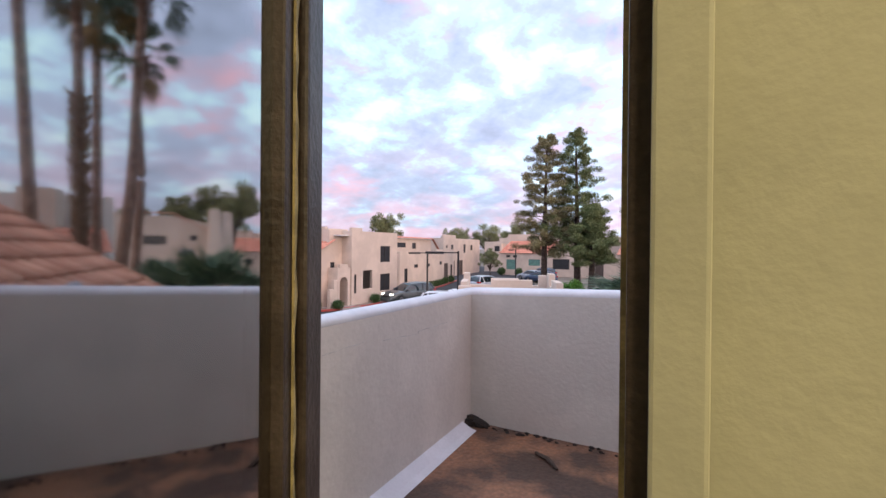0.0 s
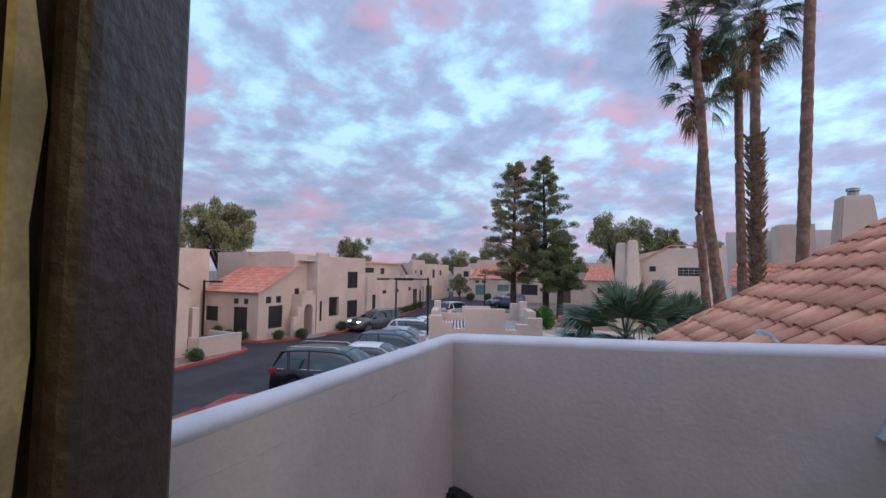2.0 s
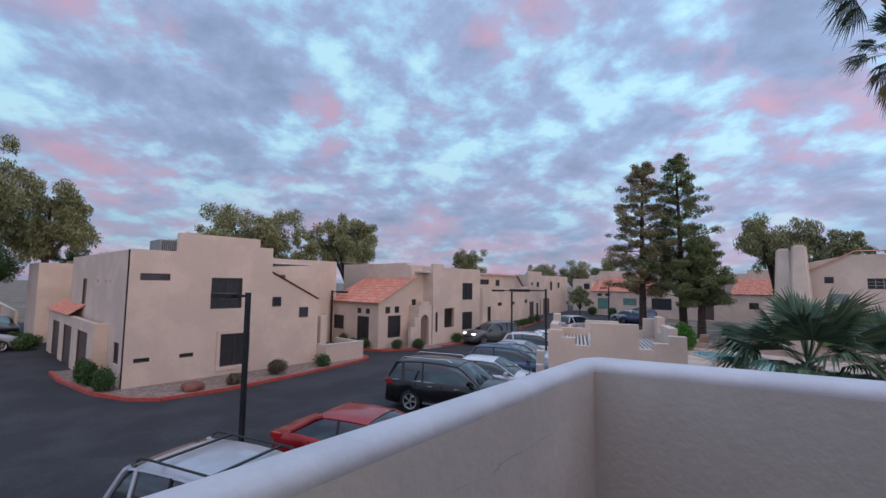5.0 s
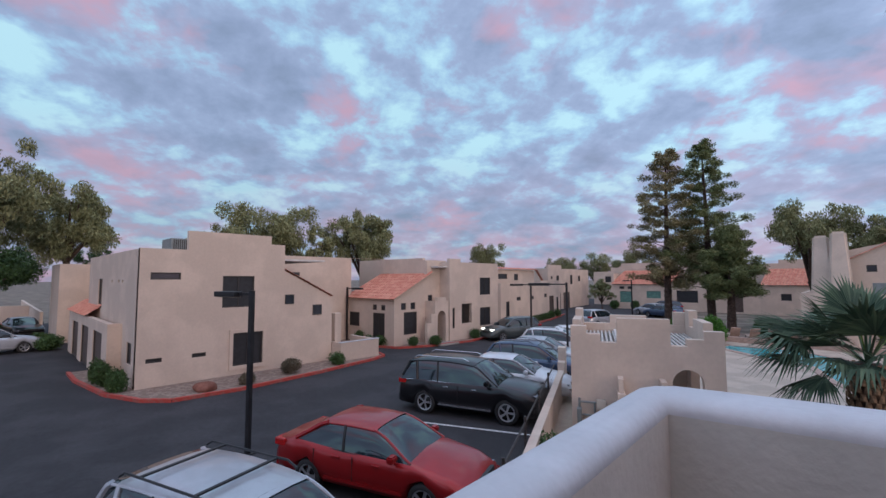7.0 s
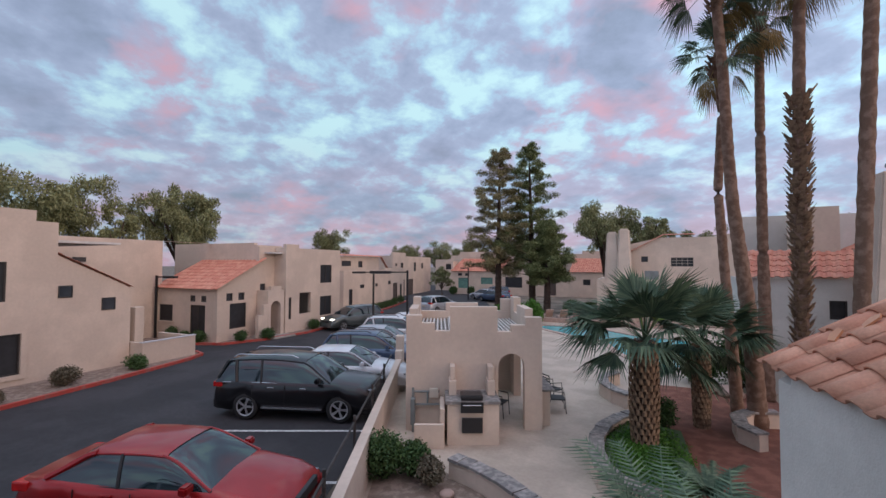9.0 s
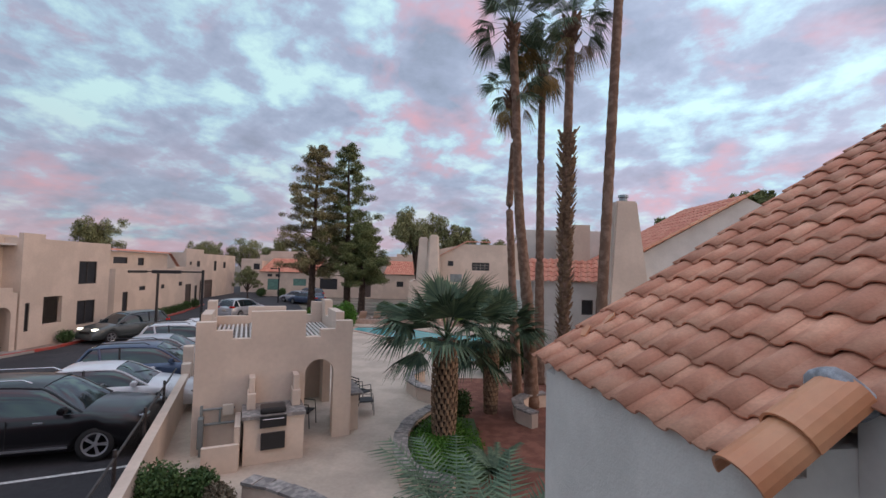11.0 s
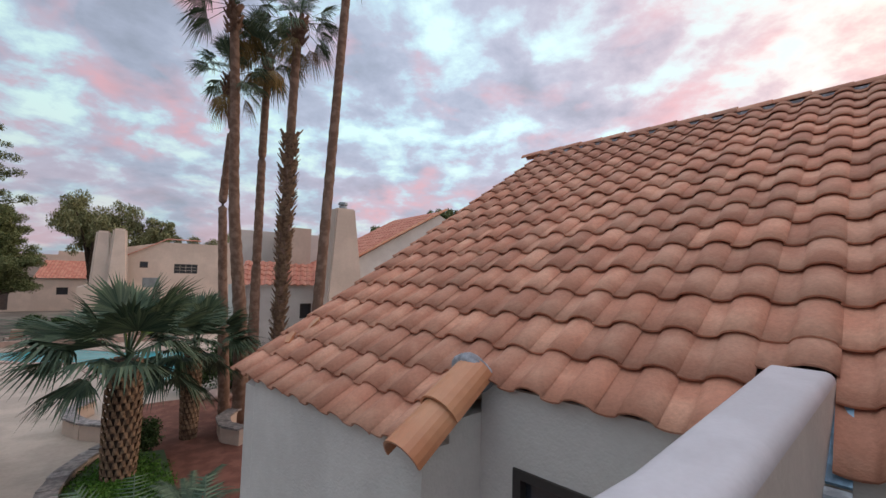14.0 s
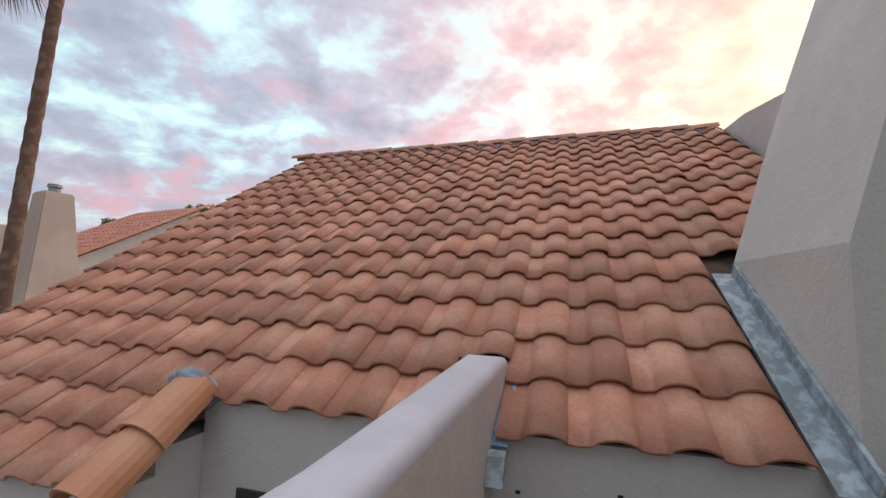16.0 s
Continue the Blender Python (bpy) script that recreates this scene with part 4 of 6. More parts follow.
link("roof_tiles", bm, TILE_FAR, he)
bm = bmesh.new()
tile_strip(bm, (-8.2, 63.8, 3.6), (-1.4, 63.8, 3.6), (0.5, 3.3, 2.0), 8, 22, 0.06)
link("roof_tiles", bm, TILE_FAR, he)
blocks("wall", STUCCO, he, (-26.6, 64.26, 0, -26.35, 67.19, 5.2), (-1.85, 64.26, 0, -1.6, 67.19, 5.2))

# ---- two-storey house across the pool, with twin battered chimneys ----
hf = house("cream stucco house with twin tapered chimneys and a red tiled verge")
facade("wall", hf, pose(-0.6, 38.0, 0), 8.6, 6.2, [(3.65, 4.55, 5.2, 5.25, "grid"), (1.5, 4.9, 2.0, 5.35, "glass"), (4.0, 1.3, 5.2, 2.7), (2.0, 0.2, 2.9, 2.3, "door")], steps=[(3.1, 6.8, 6.85), (6.801, 8.59, 7.05)])
bm = bmesh.new()
prism(bm, [(-0.6, 6.201), (2.5, 6.201), (2.5, 6.9)], "y", 38.0, 38.25)
link("gable", bm, STUCCO, hf)
for x, y, h in ((-1.25, 37.3, 7.35), (-0.35, 37.0, 7.55)):
    bm = bmesh.new()
    box(bm, x - 0.80, y - 0.7, 0, x + 0.80, y + 0.7, h)
    for v in bm.verts:
        if v.co.z > 1:
            v.co.x, v.co.y = x + (v.co.x - x) * 0.50, y + (v.co.y - y) * 0.55
    bmesh.ops.bevel(bm, geom=list(bm.edges), offset=0.12, segments=3, affect="EDGES")
    link("chimney", bm, STUCCO, hf)
bm = bmesh.new()
tile_strip(bm, (-0.3, 37.85, 5.5), (-0.3, 38.3, 5.5), (2.85, 0, 1.55), 12, 1, 0.07)
link("verge_tiles", bm, TILE_FAR, hf)
bm = bmesh.new()
tile_strip(bm, (2.6, 37.85, 7.05), (2.6, 38.3, 7.05), (2.1, 0, 0.0), 8, 1, 0.07)
link("verge_tiles", bm, TILE_FAR, hf)
blocks("wall", STUCCO, hf, (-2.4, 36.2, 0, 0.0, 36.4, 3.5), (7.75, 38.26, 0, 8.0, 46, 6.2), (-2.4, 36.41, 0, -2.2, 44, 3.5))
bm = bmesh.new()
bmesh.ops.create_icosphere(bm, subdivisions=2, radius=0.5, matrix=pose(1.6, 36.6, 4.1) @ Matrix.Diagonal((0.9, 0.5, 0.45, 1)))
dish = link("satellite_dish", boxes((1.1, 36.5, 3.51, 2.1, 36.6, 4.2), bevel=0.04), ACGREY)
tagged(dish, "grey satellite dish on a low roof", "satellite dish")
bm.free()

# ---- house behind the palms, with tapered chimney and tiled gable ----
hg = house("pale stucco house with a tapered chimney and tiled gable roof")
hg.matrix_basis = pose(0.08, 1.35, 0)
facade("wall", hg, pose(4.35, 20.5, 0), 7.0, 6.75, [(1.0, 4.6, 1.6, 5.0, "glass"), (0.3, 0.8, 1.0, 2.8)], mat=STUCCO_W)
facade("wall", hg, pose(4.05, 17.2, 0, 0, 0, 0), 3.2, 4.15, [(2.35, 2.75, 2.85, 3.40), (0.15, 1.2, 0.5, 2.6)], mat=STUCCO_W)
facade("wall", hg, pose(4.05, 20.4, 0, 0, 0, -90), 3.2, 4.15, [(1.2, 1.5, 2.0, 2.8)], mat=STUCCO_W)
blocks("wall", STUCCO, hg, (6.0, 18.5, 4.1, 7.2, 20.0, 6.85), (4.4, 17.46, 0, 4.45, 20.3, 3.6))
bm = bmesh.new()
tile_strip(bm, (3.85, 17.0, 4.18), (7.1, 17.0, 4.18), (0.5, 1.6, 1.0), 5, 11, 0.05)
link("roof_tiles", bm, TILE_FAR, hg)
bm = bmesh.new()
box(bm, 6.35, 14.5, 0, 8.6, 16.0, 7.46)
for v in bm.verts:
    if v.co.z > 1:
        v.co.x = 7.03 + (v.co.x - 6.35) * 0.36
        v.co.y = 15.0 + (v.co.y - 14.5) * 0.5
bmesh.ops.bevel(bm, geom=[e for e in bm.edges], offset=0.05, segments=2, affect="EDGES")
link("chimney", bm, STUCCO, hg)
bm = bmesh.new()
tube(bm, (7.43, 15.35, 7.43), (7.43, 15.35, 7.60), 0.16, 0.16, 12)
tube(bm, (7.43, 15.35, 7.64), (7.43, 15.35, 7.74), 0.20, 0.19, 12)
for k in range(4):
    a = k * math.pi / 2
    tube(bm, (7.43 + 0.14 * math.cos(a), 15.35 + 0.14 * math.sin(a), 7.58), (7.43 + 0.14 * math.cos(a), 15.35 + 0.14 * math.sin(a), 7.65), 0.015, 0.015, 5)
link("chimney_cap", bm, FLASH, hg)
bm = bmesh.new()
prism(bm, [(7.9, 0), (16.0, 0), (16.0, 6.2), (12.6, 7.8), (7.9, 5.2)], "y", 15.6, 15.85)
link("gable", bm, STUCCO_W, hg)
bm = bmesh.new()
tile_strip(bm, (7.9, 15.55, 5.22), (7.9, 20.8, 5.22), (5.0, 0, 2.75), 13, 17, 0.055)
link("roof_tiles", bm, TILE_FAR, hg)
bm = bmesh.new()
tile_strip(bm, (7.9, 15.35, 5.27), (7.9, 15.65, 5.27), (5.0, 0, 2.75), 13, 1, 0.09)
link("verge_tiles", bm, COPPER, hg)

# ---- lamp posts ----
def lamp_post(x, y, h, ax, ay, label, reach=0.95):
    e = empty("street_lamp", pose(x, y, 0, 0, 0, math.degrees(math.atan2(ay, ax))), label, "street lamp", "street lamps")
    bm = bmesh.new()
    box(bm, -0.055, -0.055, 0, 0.055, 0.055, h)
    link("pole", bm, BLACK_METAL, e)
    link("arm", boxes((0.055, -0.03, h - 0.13, reach * 0.5, 0.03, h - 0.06)), BLACK_METAL, e)
    link("lamp_head", boxes((reach * 0.5, -0.17, h - 0.17, reach + 0.25, 0.17, h - 0.03), bevel=0.015), BLACK_METAL, e)
    link("lens", boxes((reach * 0.55, -0.13, h - 0.185, reach + 0.2, 0.13, h - 0.171)), FRAME_W, e)
    link("base", boxes((-0.14, -0.14, 0, 0.14, 0.14, 0.03)), BLACK_METAL, e)
    return e


lamp_post(-11.26, 3.35, 4.22, -0.93, -0.36, "tall black square street lamp among the parked cars")
lamp_post(-17.0, 26.1, 4.15, -0.6, -0.8, "black street lamp beside the road", 1.3)
lamp_post(-10.84, 19.81, 4.30, -0.9, -0.42, "black street lamp behind the parked cars", 1.75)
lamp_post(-26.56, 17.0 - 0.35, 3.9, 0.9, 0.42, "thin dark street lamp by the tiled wing")
lamp_post(-19.6, 53.0, 4.3, -0.9, 0.3, "black street lamp far down the road")

# ---- parking wall, fence and patio ----
slab("patio", [(-4.2, 4.2), (-8.9, 15.6), (-10.0, 18.0), (-8, 40), (12, 40), (12, 15), (3.5, 5.2), (0.5, 4.2)], -0.1, 0.004, CONCRETE, "pale salmon concrete patio round the pool", category="patio")
PW = [Vector((-2.0, 0.25, 0)), Vector((-4.38, 5.6, 0)), Vector((-8.5, 14.9, 0))]


def run_wall(name, a, b, z0, z1, t, mat, label, cap=None):
    a, b = Vector((*a[:2], 0)), Vector((*b[:2], 0))
    L = (b - a).length
    m = pose(a.x, a.y, 0, 0, 0, math.degrees(math.atan2((b - a).y, (b - a).x)))
    bm = boxes((0, -t / 2, z0, L, t / 2, z1), bevel=0.0)
    ob = tagged(link(name, bm, mat, m=m), label, "wall", kind="structure")
    if cap:
        tagged(link("coping", boxes((-0.02, -t / 2 - 0.02, z1 + 0.001, L + 0.02, t / 2 + 0.02, z1 + 0.04)), cap, m=m), label + ", coping", "wall", kind="structure")
    return m, L


m, L = run_wall("wall_parking", PW[0], PW[2], 0, 0.95, 0.2, STUCCO, "long cream stucco wall between car park and patio")
pier = boxes((L - 0.9, -0.13, 0.0, L - 0.45, 0.13, 1.25), (L - 0.44, -0.15, 0, L, 0.15, 1.75))
tagged(link("wall_pier", pier, STUCCO, m=m), "stepped stucco pier at the end of the car park wall", "wall", kind="structure")
fence = empty("fence", m @ pose(0, 0.19, 0), "low rusty dark metal fence in front of parked cars", "fence")
F_END = L - 1.6
bm = bmesh.new()
tube(bm, (0.2, 0, 1.28), (F_END, 0, 1.28), 0.024, 0.024, 8)
link("top_rail", bm, FENCE_METAL, fence)
bm = bmesh.new()
tube(bm, (0.2, 0, 0.30), (F_END, 0, 0.30), 0.018, 0.018, 6)
link("bottom_rail", bm, FENCE_METAL, fence)
k = 0
while 0.3 + k * 2.4 < F_END:
    bm = bmesh.new()
    x = 0.3 + k * 2.4
    tube(bm, (x, 0, 0), (x, 0, 1.42), 0.032, 0.032, 8)
    link("post", bm, FENCE_METAL, fence)
    k += 1
bm = bmesh.new()
n_w = int((F_END - 0.2) / 0.085)
for i in range(n_w):
    x = 0.2 + i * 0.085
    for s in (-1, 1):
        x1 = x + s * 0.96
        if 0.2 <= x1 <= F_END:
            a, b = Vector((x, 0.004 * s, 0.31)), Vector((x1, 0.004 * s, 1.27))
            q = [a + Vector((0.003, 0, 0)), b + Vector((0.003, 0, 0)), b - Vector((0.003, 0, 0)), a - Vector((0.003, 0, 0))]
            bm.faces.new([bm.verts.new(c) for c in q])
tagged(link("chain_link", bm, FENCE_METAL, fence), kind="stuff")

# parking lines
for k, off in enumerate((-2.85, 0.0, 2.85, 5.7, 8.55)):
    a = Vector((-11.59, 7.36, 0)) + Vector((-0.38, 0.925, 0)) * off
    ang = 24.0
    tagged(link("parking_line", boxes((0, -0.05, 0.003, 5.4, 0.05, 0.009)), WHITE_LINE, m=pose(a.x, a.y, 0, 0, 0, ang)), "worn white parking line", "parking line", "parking lines", kind="structure")

# ---- gazebo ----
gz = empty("gazebo", gpose(0, 0), "cream stucco patio pavilion with stepped parapet, arch and open slat roof", "pavilion")
bm = bmesh.new()
AC, AR, AS = -0.81, 0.37, 1.75
arch = [(AC + AR * math.cos(a), AS + AR * math.sin(a)) for a in np.linspace(math.pi, 0, 15)]
outline = [(-3.76, 0), (AC - AR, 0)] + arch + [(AC + AR, 0), (0.05, 0), (0.05, 3.13), (-0.41, 3.13), (-0.41, 2.91), (-0.81, 2.91), (-0.81, 2.72), (-1.20, 2.72), (-1.20, 3.42), (-2.53, 3.42), (-2.53, 2.74), (-2.96, 2.74), (-2.96, 2.96), (-3.33, 2.96), (-3.33, 3.18), (-3.76, 3.18)]
prism(bm, outline, "y", 0, 0.28)
link("front_wall", bm, STUCCO, gz)
bm = bmesh.new()
prism(bm, [(-3.76, 3.18), (-3.76, 3.0), (0, 3.0), (0, 3.1)], "y", 3.9, 4.1)
bm.free()
bm = bmesh.new()
holed_wall(bm, -3.76, 0.05, 0, 2.9, [(-2.9, 0.0, -0.8, 2.1)], 0.25)
link("back_wall", bm, STUCCO, gz, m=pose(0, 3.9, 0))
for u in (-3.76, -0.20):
    bm = bmesh.new()
    holed_wall(bm, 0.281, 3.9, 0, 2.95, [(0.9, 0.0, 3.2, 2.1)] if u > -1 else [], 0.25)
    link("side_wall", bm, STUCCO, gz, m=pose(u + 0.25, 0, 0, 0, 0, 90))
    blocks("parapet_block", STUCCO, gz, (u, 1.2, 2.951, u + 0.25, 2.6, 3.25), (u, 3.2, 2.951, u + 0.25, 3.89, 3.45))
blocks("parapet_block", STUCCO, gz, (-0.55, 3.9, 2.901, 0.05, 4.15, 3.35), (-2.6, 3.9, 2.901, -1.4, 4.15, 3.2), bevel=0.02)
for v in np.arange(0.5, 3.9, 0.62):
    link("beam", boxes((-3.5, v, 2.45, -0.21, v + 0.07, 2.58)), SLAT, gz)
for u in np.arange(-3.42, -0.25, 0.125):
    link("slat", boxes((u, 0.285, 2.582, u + 0.055, 3.88, 2.64)), SLAT, gz)
link("roof_slab", boxes((-2.5, 0.285, 2.66, -1.25, 3.88, 2.70)), PLASTER, gz)
# grill counter
gc = empty("grill_counter", gpose(-2.62, -1.0), "cream stucco grill counter with grey top against the pavilion", "outdoor kitchen")
link("counter_body", boxes((0, 0, 0, 1.33, 0.98, 1.04)), STUCCO, gc)
link("countertop", boxes((-0.05, -0.05, 1.041, 1.36, 0.985, 1.12)), STONE, gc)
for u in (0.05, 1.08):
    blocks("post", STUCCO, gc, (u, 0.45, 1.121, u + 0.2, 0.985, 1.50), (u + 0.03, 0.55, 1.501, u + 0.17, 0.985, 1.86), bevel=0.015)
grill = empty("barbecue_grill", gpose(-2.28, -1.06), "black built-in gas barbecue with lid and cabinet door", "barbecue")
bm = boxes((0, -0.03, 0.84, 0.58, 0.03, 1.1))
link("front_panel", bm, GRILLSTEEL, grill)
bm = boxes((0.0, 0.04, 1.121, 0.58, 0.5, 1.26), bevel=0.05)
link("lid", bm, GRILLSTEEL, grill)
bm = bmesh.new()
tube(bm, (0.06, -0.06, 1.04), (0.52, -0.06, 1.04), 0.012, 0.012, 6)
link("handle", bm, CHROME, grill)
link("cabinet_door", boxes((0.03, -0.02, 0.33, 0.56, 0.04, 0.71), bevel=0.008), GRILLSTEEL, grill)
# low planter wall and meter pipes
lp = empty("utility_enclosure", gpose(-3.45, -1.25), "low stucco enclosure with pipes and meter boxes", "utility enclosure")
blocks("wall", STUCCO, lp, (0, 0, 0, 0.74, 0.12, 0.6), (0.64, 0.121, 0, 0.76, 1.22, 0.95))
bm = bmesh.new()
for z in (0.75, 1.1):
    tube(bm, (-0.1, 1.15, z), (0.62, 1.15, z), 0.03, 0.03, 8)
tube(bm, (-0.1, 1.15, 0), (-0.1, 1.15, 1.2), 0.035, 0.035, 8)
tube(bm, (0.3, 1.15, 0.75), (0.3, 1.15, 1.1), 0.025, 0.025, 8)
link("pipe", bm, ACGREY, lp)
link("meter_box", boxes((0.35, 1.05, 0.95, 0.6, 1.2, 1.2), bevel=0.02), FRAME_W, lp)
link("meter_box", boxes((-0.16, 0.95, 0.25, -0.04, 1.2, 0.95), bevel=0.02), ACGREY, lp)
# side bar counter beyond the column
sb = empty("bar_counter", gpose(0.06, 0.35), "stucco bar counter with dark edge beside the pavilion", "bar counter")
link("counter_body", boxes((0, 0, 0, 0.30, 1.6, 0.98)), STUCCO, sb)
link("countertop", boxes((0, -0.06, 0.981, 0.42, 1.66, 1.04)), STONE, sb)


def patio_chair(p, rz):
    e = empty("patio_chair", p @ pose(0, 0, 0, 0, 0, rz), "black metal patio chair with slatted back", "chair", "patio chairs")
    for x in (-0.25, 0.25):
        bm = bmesh.new()
        path_tube(bm, [(x, -0.25, 0), (x, -0.22, 0.42), (x, 0.2, 0.42), (x, 0.3, 0.95)], [0.014] * 4, 6)
        link("side_frame", bm, BLACK_METAL, e)
        bm = bmesh.new()
        path_tube(bm, [(x, 0.32, 0), (x, 0.22, 0.42)], [0.014] * 2, 6)
        link("leg", bm, BLACK_METAL, e)
        bm = bmesh.new()
        path_tube(bm, [(x, 0.26, 0.68), (x, -0.2, 0.66), (x, -0.22, 0.42)], [0.013] * 3, 6)
        link("armrest", bm, BLACK_METAL, e)
    link("seat", boxes((-0.24, -0.22, 0.42, 0.24, 0.2, 0.445), bevel=0.008), BLACK_METAL, e)
    for k in range(5):
        z = 0.52 + k * 0.095
        y = 0.215 + 0.16 * (z - 0.42)
        link("back_slat", boxes((-0.25, y, z, 0.25, y + 0.012, z + 0.035)), BLACK_METAL, e)
    return e


ch = patio_chair(gpose(-1.0, 1.2), 60)
for u, v, rz in ((-1.9, 2.4, 200), (0.9, 1.6, 80), (1.0, 2.6, 110)):
    c = copy_thing(ch, gpose(u, v, 0, rz))

# pool
POOL = [(-6.4, 31.5), (-6.1, 33.0), (-2.5, 33.2), (0.5, 30.3), (3.0, 29.8), (4.3, 28.0), (4.0, 23.5), (3.0, 21.8), (1.5, 20.9), (0.6, 21.6), (-0.6, 24.0), (-1.5, 27.5), (-3.5, 28.6)]
slab("pool_water", POOL, -0.05, 0.012, WATER, "bright turquoise swimming pool water", category="swimming pool")
kerb("pool_coping", POOL + POOL[:1], POOL_EDGE, "pinkish pool coping", 0.35, 0.05)
kerb("pool_step", [(-7.5, 35.2), (-2.0, 35.0), (3.0, 34.6)], POOL_EDGE, "raised brick-edged garden kerb beyond the pool", 0.3, 0.35)
slab("garden_bed", [(0.1, 17.8), (1.57, 17.95), (4.6, 17.85), (4.6, 9.0), (2.6, 6.6), (0.9, 8.3), (0.4, 12.5)], -0.05, 0.05, RED_MULCH, "reddish crushed gravel bed under the palms", category="gravel bed")
slab("garden_bed", [(-4.35, 6.0), (-5.3, 8.2), (-4.2, 8.6), (-3.3, 8.0), (-1.2, 6.9), (-0.9, 4.4), (-3.6, 4.3)], -0.05, 0.04, GRAVEL, "brown gravel bed at the foot of the wall", category="gravel bed")
slab("garden_bed", [(-12, 41), (9, 41), (9, 37), (-6, 35.6)], -0.05, 0.06, GRAVEL, "gravel bed beyond the pool", category="gravel bed")
BED = [(0.05, 12.5), (-0.35, 11.3), (-0.55, 10.1), (-0.35, 8.8), (0.7, 8.4), (1.4, 9.2), (1.3, 12.2)]
lawn_c = [(0.45 + 0.8 * math.cos(a) * q, 10.4 + 1.9 * math.sin(a) * q, 0.34) for q in (0.25, 0.55, 0.85) for a in np.linspace(0, 6, 14)]
tagged(leaf_cloud("ground_cover", SHRUB_L, lawn_c, [(0.35, 0.45, 0.06)] * len(lawn_c), 9000, 0.035, None, 8), "clipped green ground cover in the curved planter", "ground cover", kind="stuff")
slab("lawn_bed", [(0.05, 12.5), (-0.35, 11.3), (-0.55, 10.1), (-0.35, 8.8), (0.7, 8.4), (1.4, 9.2), (1.3, 12.2)], 0.0, 0.32, SHRUB, "clipped green ground cover in a curved planter", category="ground cover")


def planter(pts, h, label):
    e = empty("planter_wall", pose(0, 0, 0), label, "planter wall")
    pts = [Vector((*p, 0)) for p in pts]
    # body
    bm = bmesh.new()
    for a, b in zip(pts, pts[1:]):
        d = (b - a).normalized()
        s = Vector((-d.y, d.x, 0)) * 0.13
        q = [a - s, b - s, b + s, a + s]
        lo = [bm.verts.new((c.x, c.y, 0)) for c in q]
        t = [bm.verts.new((c.x, c.y, h)) for c in q]
        bm.faces.new(t)
        for i in range(4):
            j = (i + 1) % 4
            bm.faces.new((lo[i], lo[j], t[j], t[i]))
    bmesh.ops.recalc_face_normals(bm, faces=bm.faces)
    link("wall_body", bm, STUCCO, e)
    rng = random.Random(7)
    for a, b in zip(pts, pts[1:]):
        L = (b - a).length
        k = max(1, round(L / 0.32))
        ang = math.degrees(math.atan2((b - a).y, (b - a).x))
        for i in range(k):
            p = a.lerp(b, (i + 0.5) / k)
            bm = boxes((-L / k / 2 + 0.006, -0.17 - rng.random() * 0.02, 0, L / k / 2 - 0.006, 0.17 + rng.random() * 0.02, 0.05 + rng.random() * 0.02))
            link("stone", bm, STONE, e, m=pose(p.x, p.y, h + 0.001, 0, 0, ang + rng.uniform(-3, 3)))
    return e


planter([(0.15, 12.8), (-0.2, 12.3), (-0.5, 11.5), (-0.65, 10.6), (-0.6, 9.7), (-0.4, 8.9), (0.0, 8.4), (0.6, 8.2)], 0.42, "curved stucco planter wall capped with grey flagstones")
planter([(-3.42, 8.1), (-2.9, 7.95), (-2.2, 7.6), (-1.5, 7.1), (-1.0, 6.5), (-0.8, 5.8)], 0.42, "curved low stucco wall capped with grey flagstones")
planter([(0.1, 14.6), (-0.4, 15.1), (-0.8, 15.9), (-0.85, 16.8), (-0.4, 17.6)], 0.42, "curved stucco planter wall by the pool, grey stone cap")
planter([(3.9, 14.4), (3.2, 14.2), (2.8, 13.6), (2.75, 12.8), (3.1, 12.3)], 0.45, "round stucco planter wall by the house, grey stone cap")


# sun loungers beyond the pool
def lounger(m):
    e = empty("sun_lounger", m, "brown sun lounger with raised back", "sun lounger", "sun loungers")
    link("frame", boxes((-0.3, -0.9, 0.25, 0.3, 0.5, 0.31)), POOL_EDGE, e)
    bm = boxes((-0.3, 0, 0, 0.3, 0.75, 0.05))
    link("backrest", bm, POOL_EDGE, e, m=pose(0, 0.5, 0.28, 55))
    for x in (-0.27, 0.27):
        for y in (-0.8, 0.45):
            link("leg", boxes((x - 0.02, y - 0.02, 0, x + 0.02, y + 0.02, 0.25)), BLACK_METAL, e)
    return e


lg = lounger(pose(-5.2, 36.6, 0.06, 0, 0, 200))
for x, y, r in ((-4.2, 36.8, 200), (-3.1, 36.9, 195), (-6.4, 36.4, 205)):
    copy_thing(lg, pose(x, y, 0.06, 0, 0, r))


# ---- cars ----
def car_paint(name, c, metal=0.3):
    return material(name, c, 0.30, metal=metal, var=0.04, scale=3, coat=0.45, spec=0.35)


RED_PAINT, BLACK_PAINT = car_paint("red_car_paint", (0.30, 0.010, 0.012)), car_paint("black_car_paint", (0.008, 0.008, 0.010))
SILVER_PAINT, WHITE_PAINT = car_paint("silver_car_paint", (0.42, 0.44, 0.48)), car_paint("white_car_paint", (0.62, 0.63, 0.66), 0.0)
BLUE_PAINT, GREY_PAINT = car_paint("slate_blue_car_paint", (0.055, 0.085, 0.15)), car_paint("grey_green_car_paint", (0.085, 0.10, 0.10))

